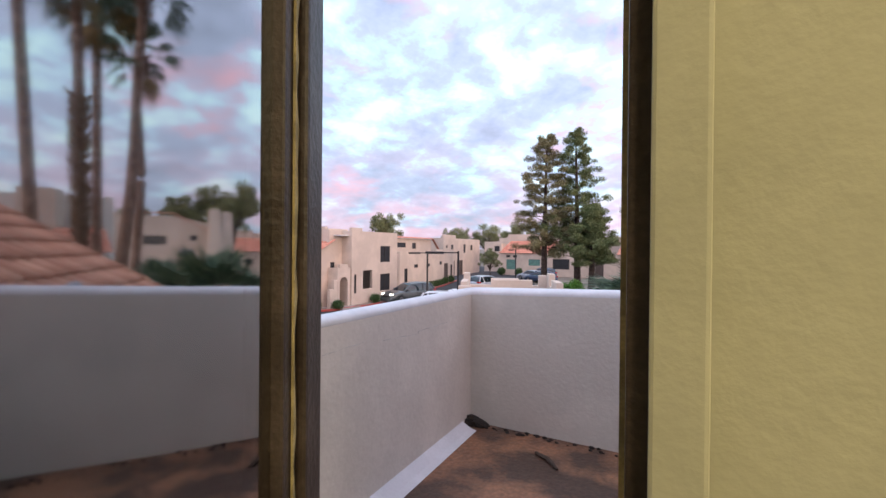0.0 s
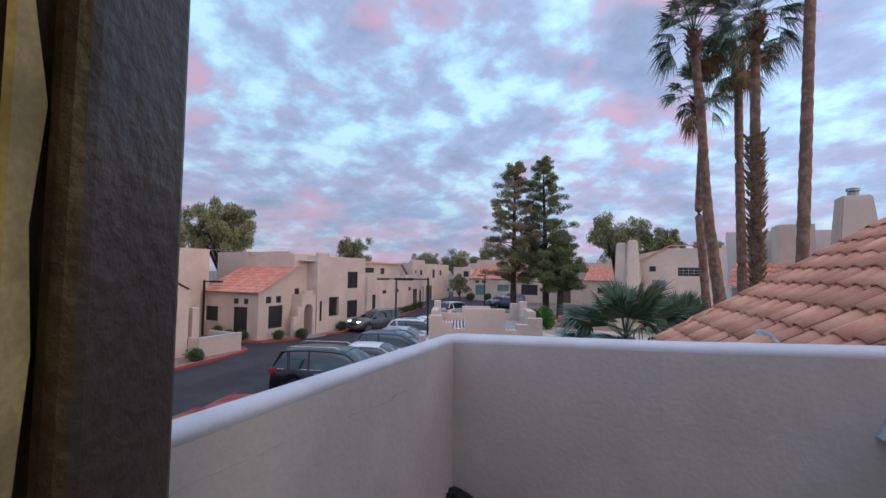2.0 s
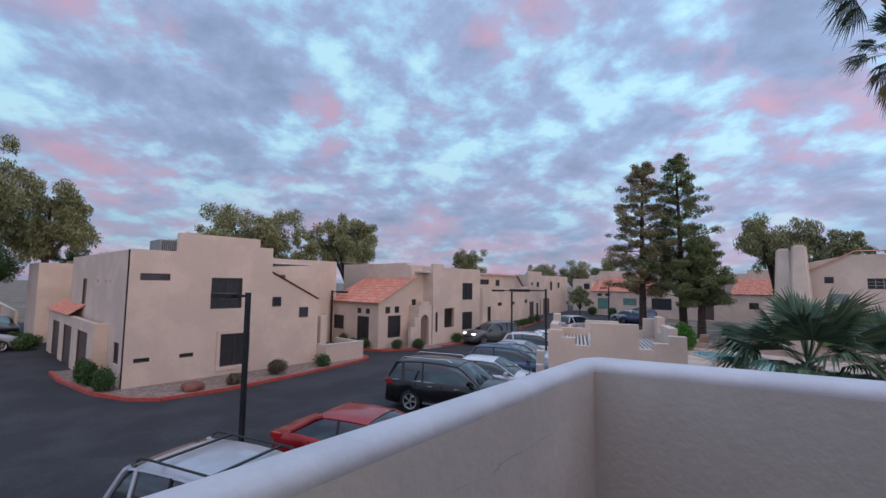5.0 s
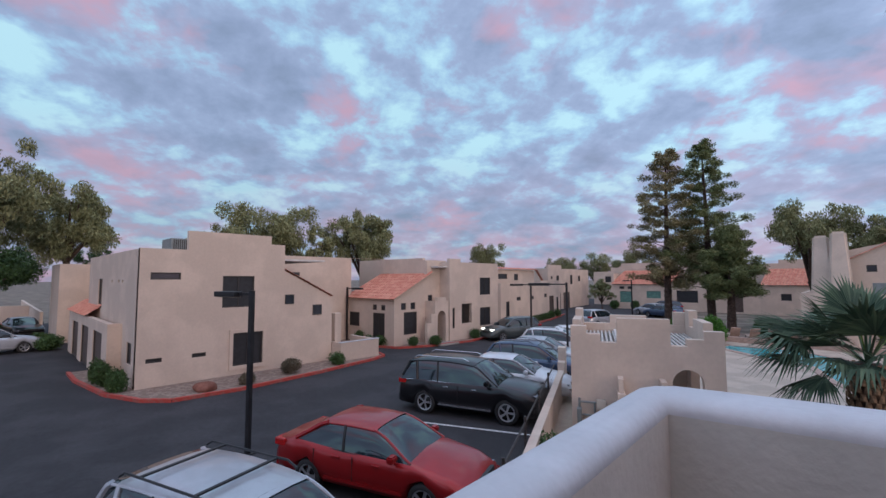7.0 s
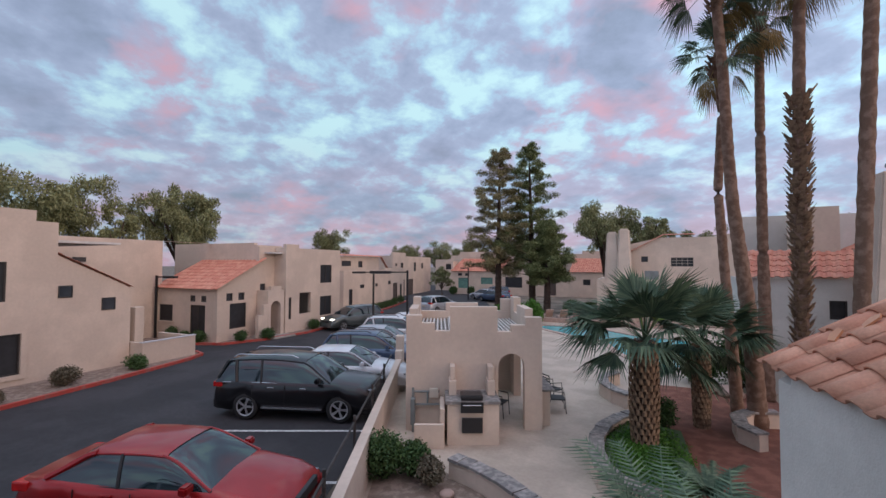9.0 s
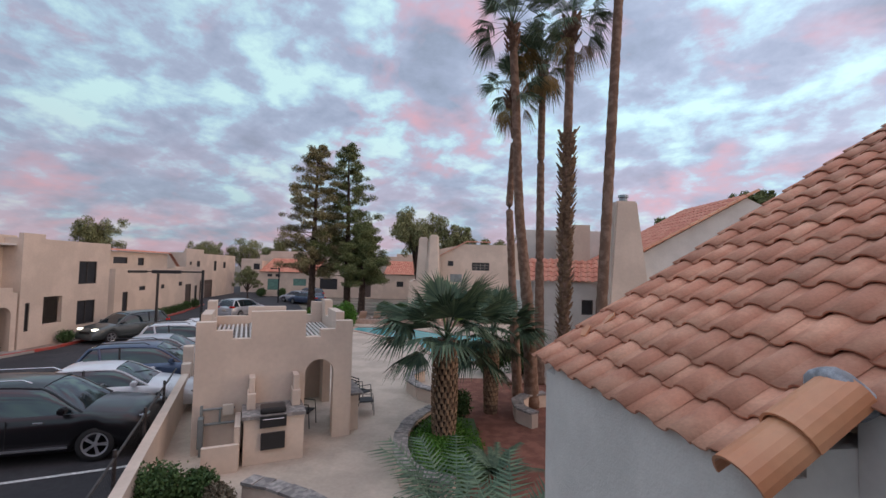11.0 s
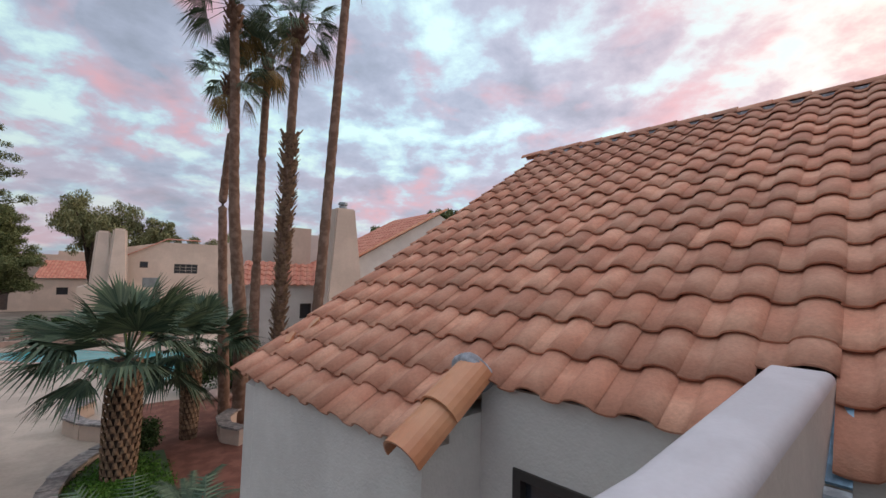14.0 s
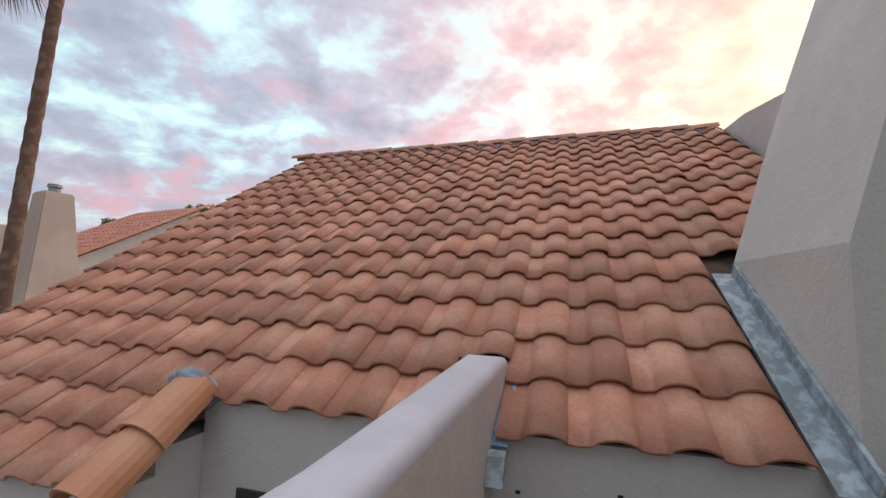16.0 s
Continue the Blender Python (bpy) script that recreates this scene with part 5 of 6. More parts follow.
SHAPES = {
    # length, width, height, wheelbase, wheel radius; lower outline top (x, z); cabin: rear base, rear roof, front roof, front base
    "sedan": (4.80, 1.82, 1.46, 2.78, 0.33, [(-2.40, 0.80), (-2.30, 0.98), (-1.70, 1.04), (-0.5, 0.98), (0.8, 0.95), (1.15, 0.94), (1.9, 0.80), (2.30, 0.66), (2.40, 0.50)], (-1.85, -1.05, 0.10, 1.10)),
    "suv": (5.0, 1.98, 1.78, 2.86, 0.39, [(-2.50, 0.85), (-2.44, 1.10), (-1.5, 1.14), (0.0, 1.12), (0.95, 1.12), (1.25, 1.12), (2.0, 1.02), (2.35, 0.92), (2.50, 0.62)], (-2.42, -2.08, 0.18, 1.15)),
    "hatch": (4.5, 1.8, 1.62, 2.65, 0.34, [(-2.25, 0.80), (-2.20, 1.02), (-1.4, 1.05), (0.0, 1.02), (0.85, 1.01), (1.2, 1.0), (1.8, 0.90), (2.12, 0.78), (2.25, 0.52)], (-2.18, -1.75, 0.10, 1.08)),
}


def make_car(shape, paint, m, label, rack=False, lights_on=False):
    L, W, H, WB, R, top, (rb, rr, fr_, fb) = SHAPES[shape]
    e = empty("car", m, label, "car", "parked cars")
    hw = W / 2
    xs = sorted({p[0] for p in top} | {-WB / 2 - R - 0.08, -WB / 2 + R + 0.08, WB / 2 - R - 0.08, WB / 2 + R + 0.08, -WB / 2, WB / 2})
    tx, tz = [p[0] for p in top], [p[1] for p in top]
    bm = bmesh.new()
    rings = []
    for x in xs:
        zt = float(np.interp(x, tx, tz))
        e_ = abs(x) / (L / 2)
        w = hw * (1 - 0.17 * max(0, e_ - 0.72) ** 2 / 0.0784)
        zb = 0.24
        for c in (-WB / 2, WB / 2):
            d = abs(x - c)
            if d < R + 0.07:
                zb = max(zb, min(0.24 + math.sqrt(max((R + 0.08) ** 2 - d * d, 0)) + 0.02, R + R + 0.08))
        prof = [(0.0, zb), (w * 0.80, zb), (w * 0.96, zb + 0.04), (w, max(0.55, zb + 0.06)), (w * 0.985, zb + (zt - zb) * 0.75 if zt - zb > 0.2 else zb + 0.08), (w * 0.93, zt - 0.03), (w * 0.80, zt + 0.01), (0.0, zt + 0.035)]
        rings.append([(y, z) for y, z in prof])
    vs = []
    for x, prof in zip(xs, rings):
        left = [bm.verts.new((x, y, z)) for y, z in prof]
        right = [bm.verts.new((x, -y, z)) for y, z in prof[1:-1]]
        vs.append(left + right[::-1])
    n = len(vs[0])
    for a, b in zip(vs, vs[1:]):
        for i in range(n):
            j = (i + 1) % n
            bm.faces.new((a[i], b[i], b[j], a[j]))
    bm.faces.new(vs[0])
    bm.faces.new(vs[-1][::-1])
    bmesh.ops.recalc_face_normals(bm, faces=bm.faces)
    body = link("body", bm, paint, e, smooth=True)
    # cabin: a curved glass house, its roof skin and pillars laid on it
    belt = lambda x: float(np.interp(x, tx, tz)) - 0.02

    def crown(x):
        if x < rr:
            return 1 - (1 - (x - rb) / (rr - rb)) ** 1.8
        if x > fr_:
            return 1 - (1 - (fb - x) / (fb - fr_)) ** 1.6
        return 1.0

    def section(x):
        f, b_ = crown(x), belt(x)
        mid = 1 - 0.05 * abs((x - (rr + fr_) / 2) / (fb - rb))
        zt = b_ + (H - 0.05 * abs(x - (rr + fr_) / 2) ** 2 - b_) * f
        wt = 0.90 - 0.19 * f
        return [(hw * 0.925 * mid, b_ - 0.02), (hw * (0.925 + (wt - 0.925) * 0.45) * mid, b_ + (zt - b_) * 0.45), (hw * wt * mid, zt - 0.05 * f), (hw * wt * 0.88 * mid, zt - 0.012 * f), (hw * wt * 0.5, zt + 0.012 * f), (0, zt + 0.02 * f)]
    bx = sorted(set(np.round(np.concatenate([np.linspace(rb, rr, 6), np.linspace(rr, fr_, 6), np.linspace(fr_, fb, 7)]), 4)))
    bm = bmesh.new()
    prev = None
    for x in bx:
        row = section(x)
        cur = [bm.verts.new((x, y, q)) for y, q in row] + [bm.verts.new((x, -y, q)) for y, q in row[:-1]][::-1]
        if prev:
            for i in range(len(cur) - 1):
                bm.faces.new((prev[i], cur[i], cur[i + 1], prev[i + 1]))
        prev = cur
    bmesh.ops.recalc_face_normals(bm, faces=bm.faces)
    link("glasshouse", bm, CAR_GLASS, e, smooth=True)
    bm = bmesh.new()
    prev = None
    for x in np.linspace(rr - 0.12, fr_ + 0.10, 9):
        row = section(float(x))[2:]
        cur = [bm.verts.new((x, y * 1.01 + 0.004, q + 0.012)) for y, q in row] + [bm.verts.new((x, -y * 1.01 - 0.004, q + 0.012)) for y, q in row[:-1]][::-1]
        if prev:
            for i in range(len(cur) - 1):
                bm.faces.new((prev[i], cur[i], cur[i + 1], prev[i + 1]))
        prev = cur
    bmesh.ops.recalc_face_normals(bm, faces=bm.faces)
    link("roof", bm, paint, e, smooth=True)

    def rail(x0, x1, k0, k1, r, s, nm, mat):
        pts = []
        for q in np.linspace(0, 1, 7):
            x = x0 + (x1 - x0) * q
            sec = section(x)
            u = k0 + (k1 - k0) * q
            a_, b2 = sec[int(u)], sec[min(int(u) + 1, 5)]
            y, z = a_[0] + (b2[0] - a_[0]) * (u - int(u)), a_[1] + (b2[1] - a_[1]) * (u - int(u))
            pts.append((x, s * y, z))
        bm = bmesh.new()
        path_tube(bm, pts, [r] * 7, 6)
        link(nm, bm, mat, e)
    for s in (-1, 1):
        rail(fb - 0.03, fr_ + 0.02, 1.6, 2.2, 0.028, s, "pillar", paint)
        rail(rb + 0.06, rr, 1.2, 2.2, 0.055, s, "pillar", paint)
        xm = (rr + fr_) / 2
        rail(xm - 0.02, xm - 0.10, 0, 2, 0.030, s, "pillar", BLACK_METAL)
        rail(fr_ + 0.05, rr + 0.02, 2, 2, 0.022, s, "roof_edge", paint)
        rail(fb - 0.06, rb + 0.25, 0, 0, 0.014, s, "belt_trim", CHROME if shape == "suv" else BLACK_METAL)
        if shape != "sedan":
            rail(rr + 0.35, rr + 0.22, 0, 2, 0.045, s, "pillar", paint)
        # mirror
        bm = bmesh.new()
        box(bm, fb - 0.42, s * (hw * 0.93), belt(fb) + 0.04, fb - 0.27, s * (hw * 0.93 + 0.22 * 1), belt(fb) + 0.18)
        bmesh.ops.recalc_face_normals(bm, faces=bm.faces)
        bmesh.ops.bevel(bm, geom=list(bm.edges), offset=0.03, segments=2, affect="EDGES")
        link("door_mirror", bm, paint, e)
        # trim strip, handles, lamps
        link("trim_strip", boxes((-WB / 2 + R + 0.12, s * hw * 1.0 - 0.012, 0.36, WB / 2 - R - 0.12, s * hw * 1.0 + 0.012, 0.42)), CHROME if shape == "suv" else paint, e)
        for x in (-0.75, 0.25):
            link("door_handle", boxes((x, s * hw * 0.985 - 0.02, belt(x) - 0.16, x + 0.20, s * hw * 0.985 + 0.02, belt(x) - 0.12), bevel=0.006), CHROME if shape == "suv" else paint, e)
            link("door_gap", boxes((x - 0.48, s * hw * 0.992 - 0.008, 0.38, x - 0.468, s * hw * 0.992 + 0.008, belt(x) - 0.05)), TYRE, e)
        zf = 0.545 if shape == "sedan" else (0.82 if shape == "suv" else 0.72)
        hl = link("headlamp", boxes((L / 2 - 0.42, s * (hw * 0.66) - 0.16, zf + 0.02, L / 2 - 0.10, s * (hw * 0.66) + 0.16, zf + 0.13), bevel=0.04), HEADLIGHT if lights_on else LAMP_GLASS, e)
        zr = 0.80 if shape == "sedan" else 0.92
        link("tail_lamp", boxes((-L / 2 - 0.005, s * hw * 0.72 - 0.17, zr, -L / 2 + 0.30, s * hw * 0.72 + 0.17, zr + 0.16), bevel=0.03), TAIL_RED, e)
        for c in (-WB / 2, WB / 2):
            wh = link("wheel", _tyre(R), TYRE, e, m=pose(c, s * (hw - 0.115), R), smooth=True)
            link("rim", _rim(R * 0.70, s), RIM, wh)
    link("grille", boxes((L / 2 - 0.10, -hw * 0.45, 0.50, L / 2 - 0.01, hw * 0.45, 0.70), bevel=0.02), BLACK_METAL, e)
    link("bumper", boxes((L / 2 - 0.30, -hw * 0.80, 0.24, L / 2 + 0.02, hw * 0.80, 0.44), bevel=0.06), paint if shape != "suv" else BLACK_METAL, e)
    link("bumper", boxes((-L / 2 - 0.03, -hw * 0.84, 0.30, -L / 2 + 0.25, hw * 0.84, 0.58), bevel=0.06), paint if shape != "suv" else BLACK_METAL, e)
    link("number_plate", boxes((-L / 2 - 0.045, -0.16, 0.66, -L / 2 - 0.005, 0.16, 0.80)), FRAME_W, e)
    for s in (-1, 1):
        bm = bmesh.new()
        tube(bm, (fb - 0.06, s * 0.12, belt(fb) + 0.035), (fb - 0.20, s * 0.12 + 0.5 * s, belt(fb) + 0.09), 0.010, 0.008, 5)
        link("wiper", bm, BLACK_METAL, e)
    if rack:
        for s in (-1, 1):
            bm = bmesh.new()
            path_tube(bm, [(rr + 0.12, s * hw * 0.66, H + 0.0), (rr + 0.25, s * hw * 0.66, H + 0.075), (fr_ - 0.3, s * hw * 0.66, H + 0.08), (fr_ - 0.12, s * hw * 0.66, H)], [0.018] * 4, 6)
            link("roof_rail", bm, CHROME if shape == "suv" and rack == 1 else BLACK_METAL, e)
        for x in ((rr + 0.55), (fr_ - 0.55)) if rack == 2 else ():
            link("cross_bar", boxes((x, -hw * 0.66, H + 0.06, x + 0.05, hw * 0.66, H + 0.085)), BLACK_METAL, e)
    return e


def _tyre(R):
    bm = bmesh.new()
    n, w = 28, 0.11
    prof = [(R * 0.70, -w), (R * 0.94, -w), (R, -w * 0.7), (R, w * 0.7), (R * 0.94, w), (R * 0.70, w)]
    rings = [[bm.verts.new((r * math.cos(2 * math.pi * i / n), y, r * math.sin(2 * math.pi * i / n))) for r, y in prof] for i in range(n)]
    for i in range(n):
        a, b = rings[i], rings[(i + 1) % n]
        for k in range(len(prof) - 1):
            bm.faces.new((a[k], a[k + 1], b[k + 1], b[k]))
    bmesh.ops.recalc_face_normals(bm, faces=bm.faces)
    return bm


def _rim(r, s):
    bm = bmesh.new()
    y0 = 0.10 * s
    n = 24
    out = [bm.verts.new((r * math.cos(2 * math.pi * i / n), y0, r * math.sin(2 * math.pi * i / n))) for i in range(n)]
    inn = [bm.verts.new((r * 0.86 * math.cos(2 * math.pi * i / n), y0 - 0.01 * s, r * 0.86 * math.sin(2 * math.pi * i / n))) for i in range(n)]
    for i in range(n):
        j = (i + 1) % n
        bm.faces.new((out[i], out[j], inn[j], inn[i]))
    for k in range(5):
        for d in (-0.09, 0.09):
            a = 2 * math.pi * k / 5
            c, q = Vector((math.cos(a + d), 0, math.sin(a + d))), Vector((-math.sin(a), 0, math.cos(a)))
            p0, p1 = c * r * 0.18, c * r * 0.9
            vv = [bm.verts.new(p + q * w + Vector((0, y0 - 0.005 * s, 0))) for p, w in ((p0, -0.022), (p1, -0.018), (p1, 0.018), (p0, 0.022))]
            bm.faces.new(vv)
    tube(bm, (0, y0 - 0.03 * s, 0), (0, y0 + 0.005 * s, 0), r * 0.22, r * 0.20, 12)
    bmesh.ops.recalc_face_normals(bm, faces=bm.faces)
    return bm


make_car("suv", BLACK_PAINT, pose(-9.30, 10.20, 0, 0, 0, 18), "black sport utility car with chrome roof rails in a parking bay", rack=1)
make_car("sedan", RED_PAINT, pose(-7.35, 4.72, 0, 0, 0, 19), "glossy red saloon car in a parking bay")
make_car("suv", SILVER_PAINT, pose(-5.55, 1.10, 0, 0, 0, 17), "silver sport utility car with black roof rack", rack=2)
make_car("sedan", WHITE_PAINT, pose(-9.75, 13.10, 0, 0, 0, 20), "white saloon car in a parking bay")
make_car("hatch", BLUE_PAINT, pose(-10.4, 15.95, 0, 0, 0, 20), "slate blue estate car with roof rails in a parking bay", rack=1)
make_car("sedan", SILVER_PAINT, pose(-11.6, 18.6, 0, 0, 0, 20), "silver saloon car in a parking bay")
make_car("hatch", WHITE_PAINT, pose(-12.2, 21.6, 0, 0, 0, 20), "white hatchback car in a parking bay", rack=1)
make_car("sedan", WHITE_PAINT, pose(-12.8, 24.6, 0, 0, 0, 20), "white saloon car at the end of the bays")
make_car("hatch", GREY_PAINT, pose(-18.6, 25.8, 0, 0, 0, 250), "grey-green car on the road with its headlights lit", lights_on=True)
make_car("hatch", SILVER_PAINT, pose(-17.2, 38.2, 0, 0, 0, 75), "silver estate car parked beyond the pavilion")
make_car("sedan", SILVER_PAINT, pose(-17.8, 54.5, 0, 0, 0, 150), "silver saloon car parked far down the road")
make_car("sedan", BLUE_PAINT, pose(-15.8, 52.0, 0, 0, 0, 150), "dark blue saloon car parked far down the road")
make_car("hatch", BLUE_PAINT, pose(-17.6, 58.5, 0, 0, 0, 150), "blue car parked before the tiled row", rack=1)
make_car("sedan", BLACK_PAINT, pose(-48.0, 0.6, 0, 0, 0, 10), "dark car parked on the side road")
make_car("hatch", SILVER_PAINT, pose(-37.6, -1.2, 0, 0, 0, 100), "silver car on the side road")


# ---- trees and plants ----
def frond(bm, base, yaw, tilt, length, spread=2.4, blades=26, droop=0.35, stem=0.5, rng=random, cup=0.25):
    """A fan leaf: a stalk and blades from its tip."""
    d = Vector((math.cos(yaw) * math.cos(tilt), math.sin(yaw) * math.cos(tilt), math.sin(tilt)))
    side = Vector((-math.sin(yaw), math.cos(yaw), 0))
    up = d.cross(side)
    if up.z < 0:
        up = -up
    hub = Vector(base) + d * length * stem
    w = 0.012 * length
    q = [Vector(base) - side * w, Vector(base) + side * w, hub + side * w * 0.6, hub - side * w * 0.6]
    bm.faces.new([bm.verts.new(c) for c in q])
    for k in range(blades):
        a = (k / (blades - 1) - 0.5) * spread
        bl = length * (1 - stem) * (1.0 - 0.28 * abs(a) / (spread / 2)) * rng.uniform(0.88, 1.1)
        v = (d * math.cos(a) + side * math.sin(a)).normalized()
        v = (v - up * cup * abs(math.sin(a)) * 0.4).normalized()
        perp = v.cross(up).normalized()
        bw = bl * 0.030
        mid = hub + v * bl * 0.6 - Vector((0, 0, droop * bl * 0.12))
        tip = hub + v * bl - Vector((0, 0, droop * bl * rng.uniform(0.3, 0.8)))
        h0 = bm.verts.new(hub)
        m1, m2 = bm.verts.new(mid + perp * bw + up * bw * 0.4), bm.verts.new(mid - perp * bw + up * bw * 0.4)
        t = bm.verts.new(tip)
        mm = bm.verts.new(mid)
        bm.faces.new((h0, m1, mm))
        bm.faces.new((h0, mm, m2))
        bm.faces.new((m1, t, mm))
        bm.faces.new((mm, t, m2))


def trunk_mesh(pts, radii, rough=0.0, n=12, seed=0):
    bm = bmesh.new()
    rng = random.Random(seed)
    P, Rr = [], []
    for (a, b), (ra, rb_) in zip(zip(pts, pts[1:]), zip(radii, radii[1:])):
        L = (Vector(b) - Vector(a)).length
        k = max(2, int(L / 0.22))
        for i in range(k):
            P.append(Vector(a).lerp(Vector(b), i / k))
            Rr.append((ra + (rb_ - ra) * i / k) * (1 + (0.07 if i % 2 else -0.02) + rng.uniform(-rough, rough)))
    P.append(Vector(pts[-1]))
    Rr.append(radii[-1])
    path_tube(bm, P, Rr, n)
    return bm


def boots(bm, a, b, r, count, size, seed=0, flare=0.5):
    """Cut frond bases up a trunk, in spirals."""
    rng = random.Random(seed)
    a, b = Vector(a), Vector(b)
    for i in range(count):
        f = i / count
        ang = i * 2.39996 + seed * 1.3 + rng.uniform(-0.35, 0.35)
        c = a.lerp(b, f) + Vector((math.cos(ang), math.sin(ang), 0)) * r * 0.92
        out = Vector((math.cos(ang), math.sin(ang), 0))
        sd = Vector((-math.sin(ang), math.cos(ang), 0))
        s = size * rng.uniform(0.75, 1.25)
        tip = c + out * s * flare + Vector((0, 0, s * 0.75))
        v = [bm.verts.new(q) for q in (c - sd * s * 0.42 - Vector((0, 0, s * 0.25)), c + sd * s * 0.42 - Vector((0, 0, s * 0.25)), tip + sd * s * 0.2, tip - sd * s * 0.2, c + out * s * 0.28 + Vector((0, 0, 0.1 * s)))]
        bm.faces.new((v[0], v[1], v[4]))
        bm.faces.new((v[1], v[2], v[4]))
        bm.faces.new((v[2], v[3], v[4]))
        bm.faces.new((v[3], v[0], v[4]))
        bm.faces.new((v[3], v[2], v[1], v[0]))


def tall_palm(pts, radii, crown_r, label, seed, boot=None, dry=4, green=26):
    base = Vector(pts[0])
    e = empty("palm_tree", pose(base.x, base.y, base.z), label, "palm tree")
    rel = [Vector(p) - base for p in pts]
    link("trunk", trunk_mesh(rel, radii, 0.03, seed=seed), BARK, e, smooth=True)
    top = rel[-1]
    rng = random.Random(seed)
    bm = bmesh.new()
    boots(bm, top - Vector((0, 0, crown_r * 0.55)), top, radii[-1] * 1.25, 44, 0.22, seed, 0.7)
    link("crown_shaft", bm, BARK, e)
    if boot:
        za, zb = boot
        def at(z):
            for p, q in zip(rel, rel[1:]):
                if p.z <= z <= q.z:
                    return p.lerp(q, (z - p.z) / (q.z - p.z))
            return rel[-1]
        bm = bmesh.new()
        k = int((zb - za) * 5)
        for i in range(k):
            z0_, z1_ = za + (zb - za) * i / k, za + (zb - za) * (i + 1) / k
            boots(bm, at(z0_), at(z1_), radii[0] * (0.95 + 0.25 * i / k), 13, 0.13 + 0.07 * i / k, seed + i, 0.75)
        link("trunk_bark", bm, BOOT, e)
    for i in range(green):
        bm = bmesh.new()
        tilt = rng.uniform(-0.75, 1.3)
        frond(bm, top, i * 2.4 + rng.uniform(-0.3, 0.3), tilt, crown_r * rng.uniform(0.85, 1.15), droop=0.9 if tilt < 0.6 else 0.4, rng=rng, blades=22)
        link("frond", bm, PALM_LEAF, e)
    for i in range(dry):
        bm = bmesh.new()
        frond(bm, top - Vector((0, 0, 0.2)), rng.uniform(0, 6.28), rng.uniform(-1.2, -0.5), crown_r * 0.95, droop=1.2, rng=rng, blades=20)
        link("dry_frond", bm, PALM_DRY, e)
    return e


tall_palm([(3.44, 14.28, 0.0), (3.32, 14.51, 3.09), (2.98, 14.59, 6.42), (2.89, 14.59, 7.94), (2.79, 14.59, 10.58), (2.61, 14.59, 13.38)], [0.25, 0.20, 0.17, 0.155, 0.145, 0.138], 1.75, "tall thin fan palm leaning a little, shaggy green crown", 1)
tall_palm([(3.15, 15.4, 0.0), (2.90, 15.5, 4.27), (2.75, 15.5, 7.05), (2.90, 15.5, 9.6), (2.78, 15.5, 11.4)], [0.185, 0.142, 0.13, 0.12, 0.12], 1.45, "slim fan palm crossing behind a taller one", 2)
tall_palm([(4.36, 17.3, 0.0), (4.32, 17.3, 4.95), (4.32, 17.3, 9.3), (4.36, 17.3, 13.47)], [0.23, 0.165, 0.15, 0.135], 1.8, "straight tall fan palm with green and yellow fronds", 3, dry=6)
tall_palm([(3.85, 12.2, 0), (3.87, 12.2, 3.0), (3.94, 12.2, 8.8), (4.02, 12.2, 12.2)], [0.155, 0.145, 0.13, 0.12], 1.35, "fan palm with ragged cut frond bases half way up its trunk", 4, boot=(0.3, 8.75))
tall_palm([(4.45, 11.4, 0), (4.70, 11.4, 4.0), (4.93, 11.35, 9.0), (5.12, 11.3, 13.2), (5.26, 11.3, 15.0)], [0.165, 0.145, 0.13, 0.122, 0.115], 1.4, "slender bare-trunked fan palm rising out of sight", 5)


def low_palm(x, y, h, r, crown, label, seed, n=34, young=7):
    e = empty("palm_tree", pose(x, y, 0), label, "palm tree")
    link("trunk", trunk_mesh([(0, 0, 0), (0.02, 0, h)], [r * 0.8, r * 0.8], seed=seed), BARK_D, e)
    bm = bmesh.new()
    k = int(h / 0.145)
    for i in range(k):
        f = i / k
        rr = r * (0.86 + 0.2 * math.sin(f * math.pi))
        ang0 = (i % 2) * 0.22
        for j in range(14):
            ang = ang0 + j * 2 * math.pi / 14
            c = Vector((math.cos(ang) * rr, math.sin(ang) * rr, h * f))
            out, sd = Vector((math.cos(ang), math.sin(ang), 0)), Vector((-math.sin(ang), math.cos(ang), 0))
            s = 0.125
            v = [bm.verts.new(q) for q in (c - sd * s * 0.50, c + sd * s * 0.50, c + sd * s * 0.3 + Vector((0, 0, s * 1.25)) + out * s * 0.35, c - sd * s * 0.3 + Vector((0, 0, s * 1.25)) + out * s * 0.35, c + out * s * 0.40 + Vector((0, 0, s * 0.3)))]
            bm.faces.new((v[0], v[1], v[4]))
            bm.faces.new((v[1], v[2], v[4]))
            bm.faces.new((v[2], v[3], v[4]))
            bm.faces.new((v[3], v[0], v[4]))
    link("trunk_bark", bm, BOOT, e)
    rng = random.Random(seed)
    top = Vector((0.02, 0, h))
    for i in range(n):
        bm = bmesh.new()
        tilt = rng.uniform(-0.55, -0.3) if i % 9 == 3 else rng.uniform(-0.12, 1.35)
        frond(bm, top, i * 2.4 + rng.uniform(-0.3, 0.3), tilt, crown * rng.uniform(0.8, 1.12), spread=2.7, blades=34, droop=0.7 if tilt < 0.4 else 0.25, stem=0.48, rng=rng, cup=0.5)
        link("frond", bm, PALM_LEAF, e)
    for i in range(young):
        bm = bmesh.new()
        frond(bm, top, i * 0.9, rng.uniform(0.1, 1.4), crown * 0.58, spread=1.6, blades=20, rng=rng)
        link("young_frond", bm, PALM_BRIGHT, e)
    return e


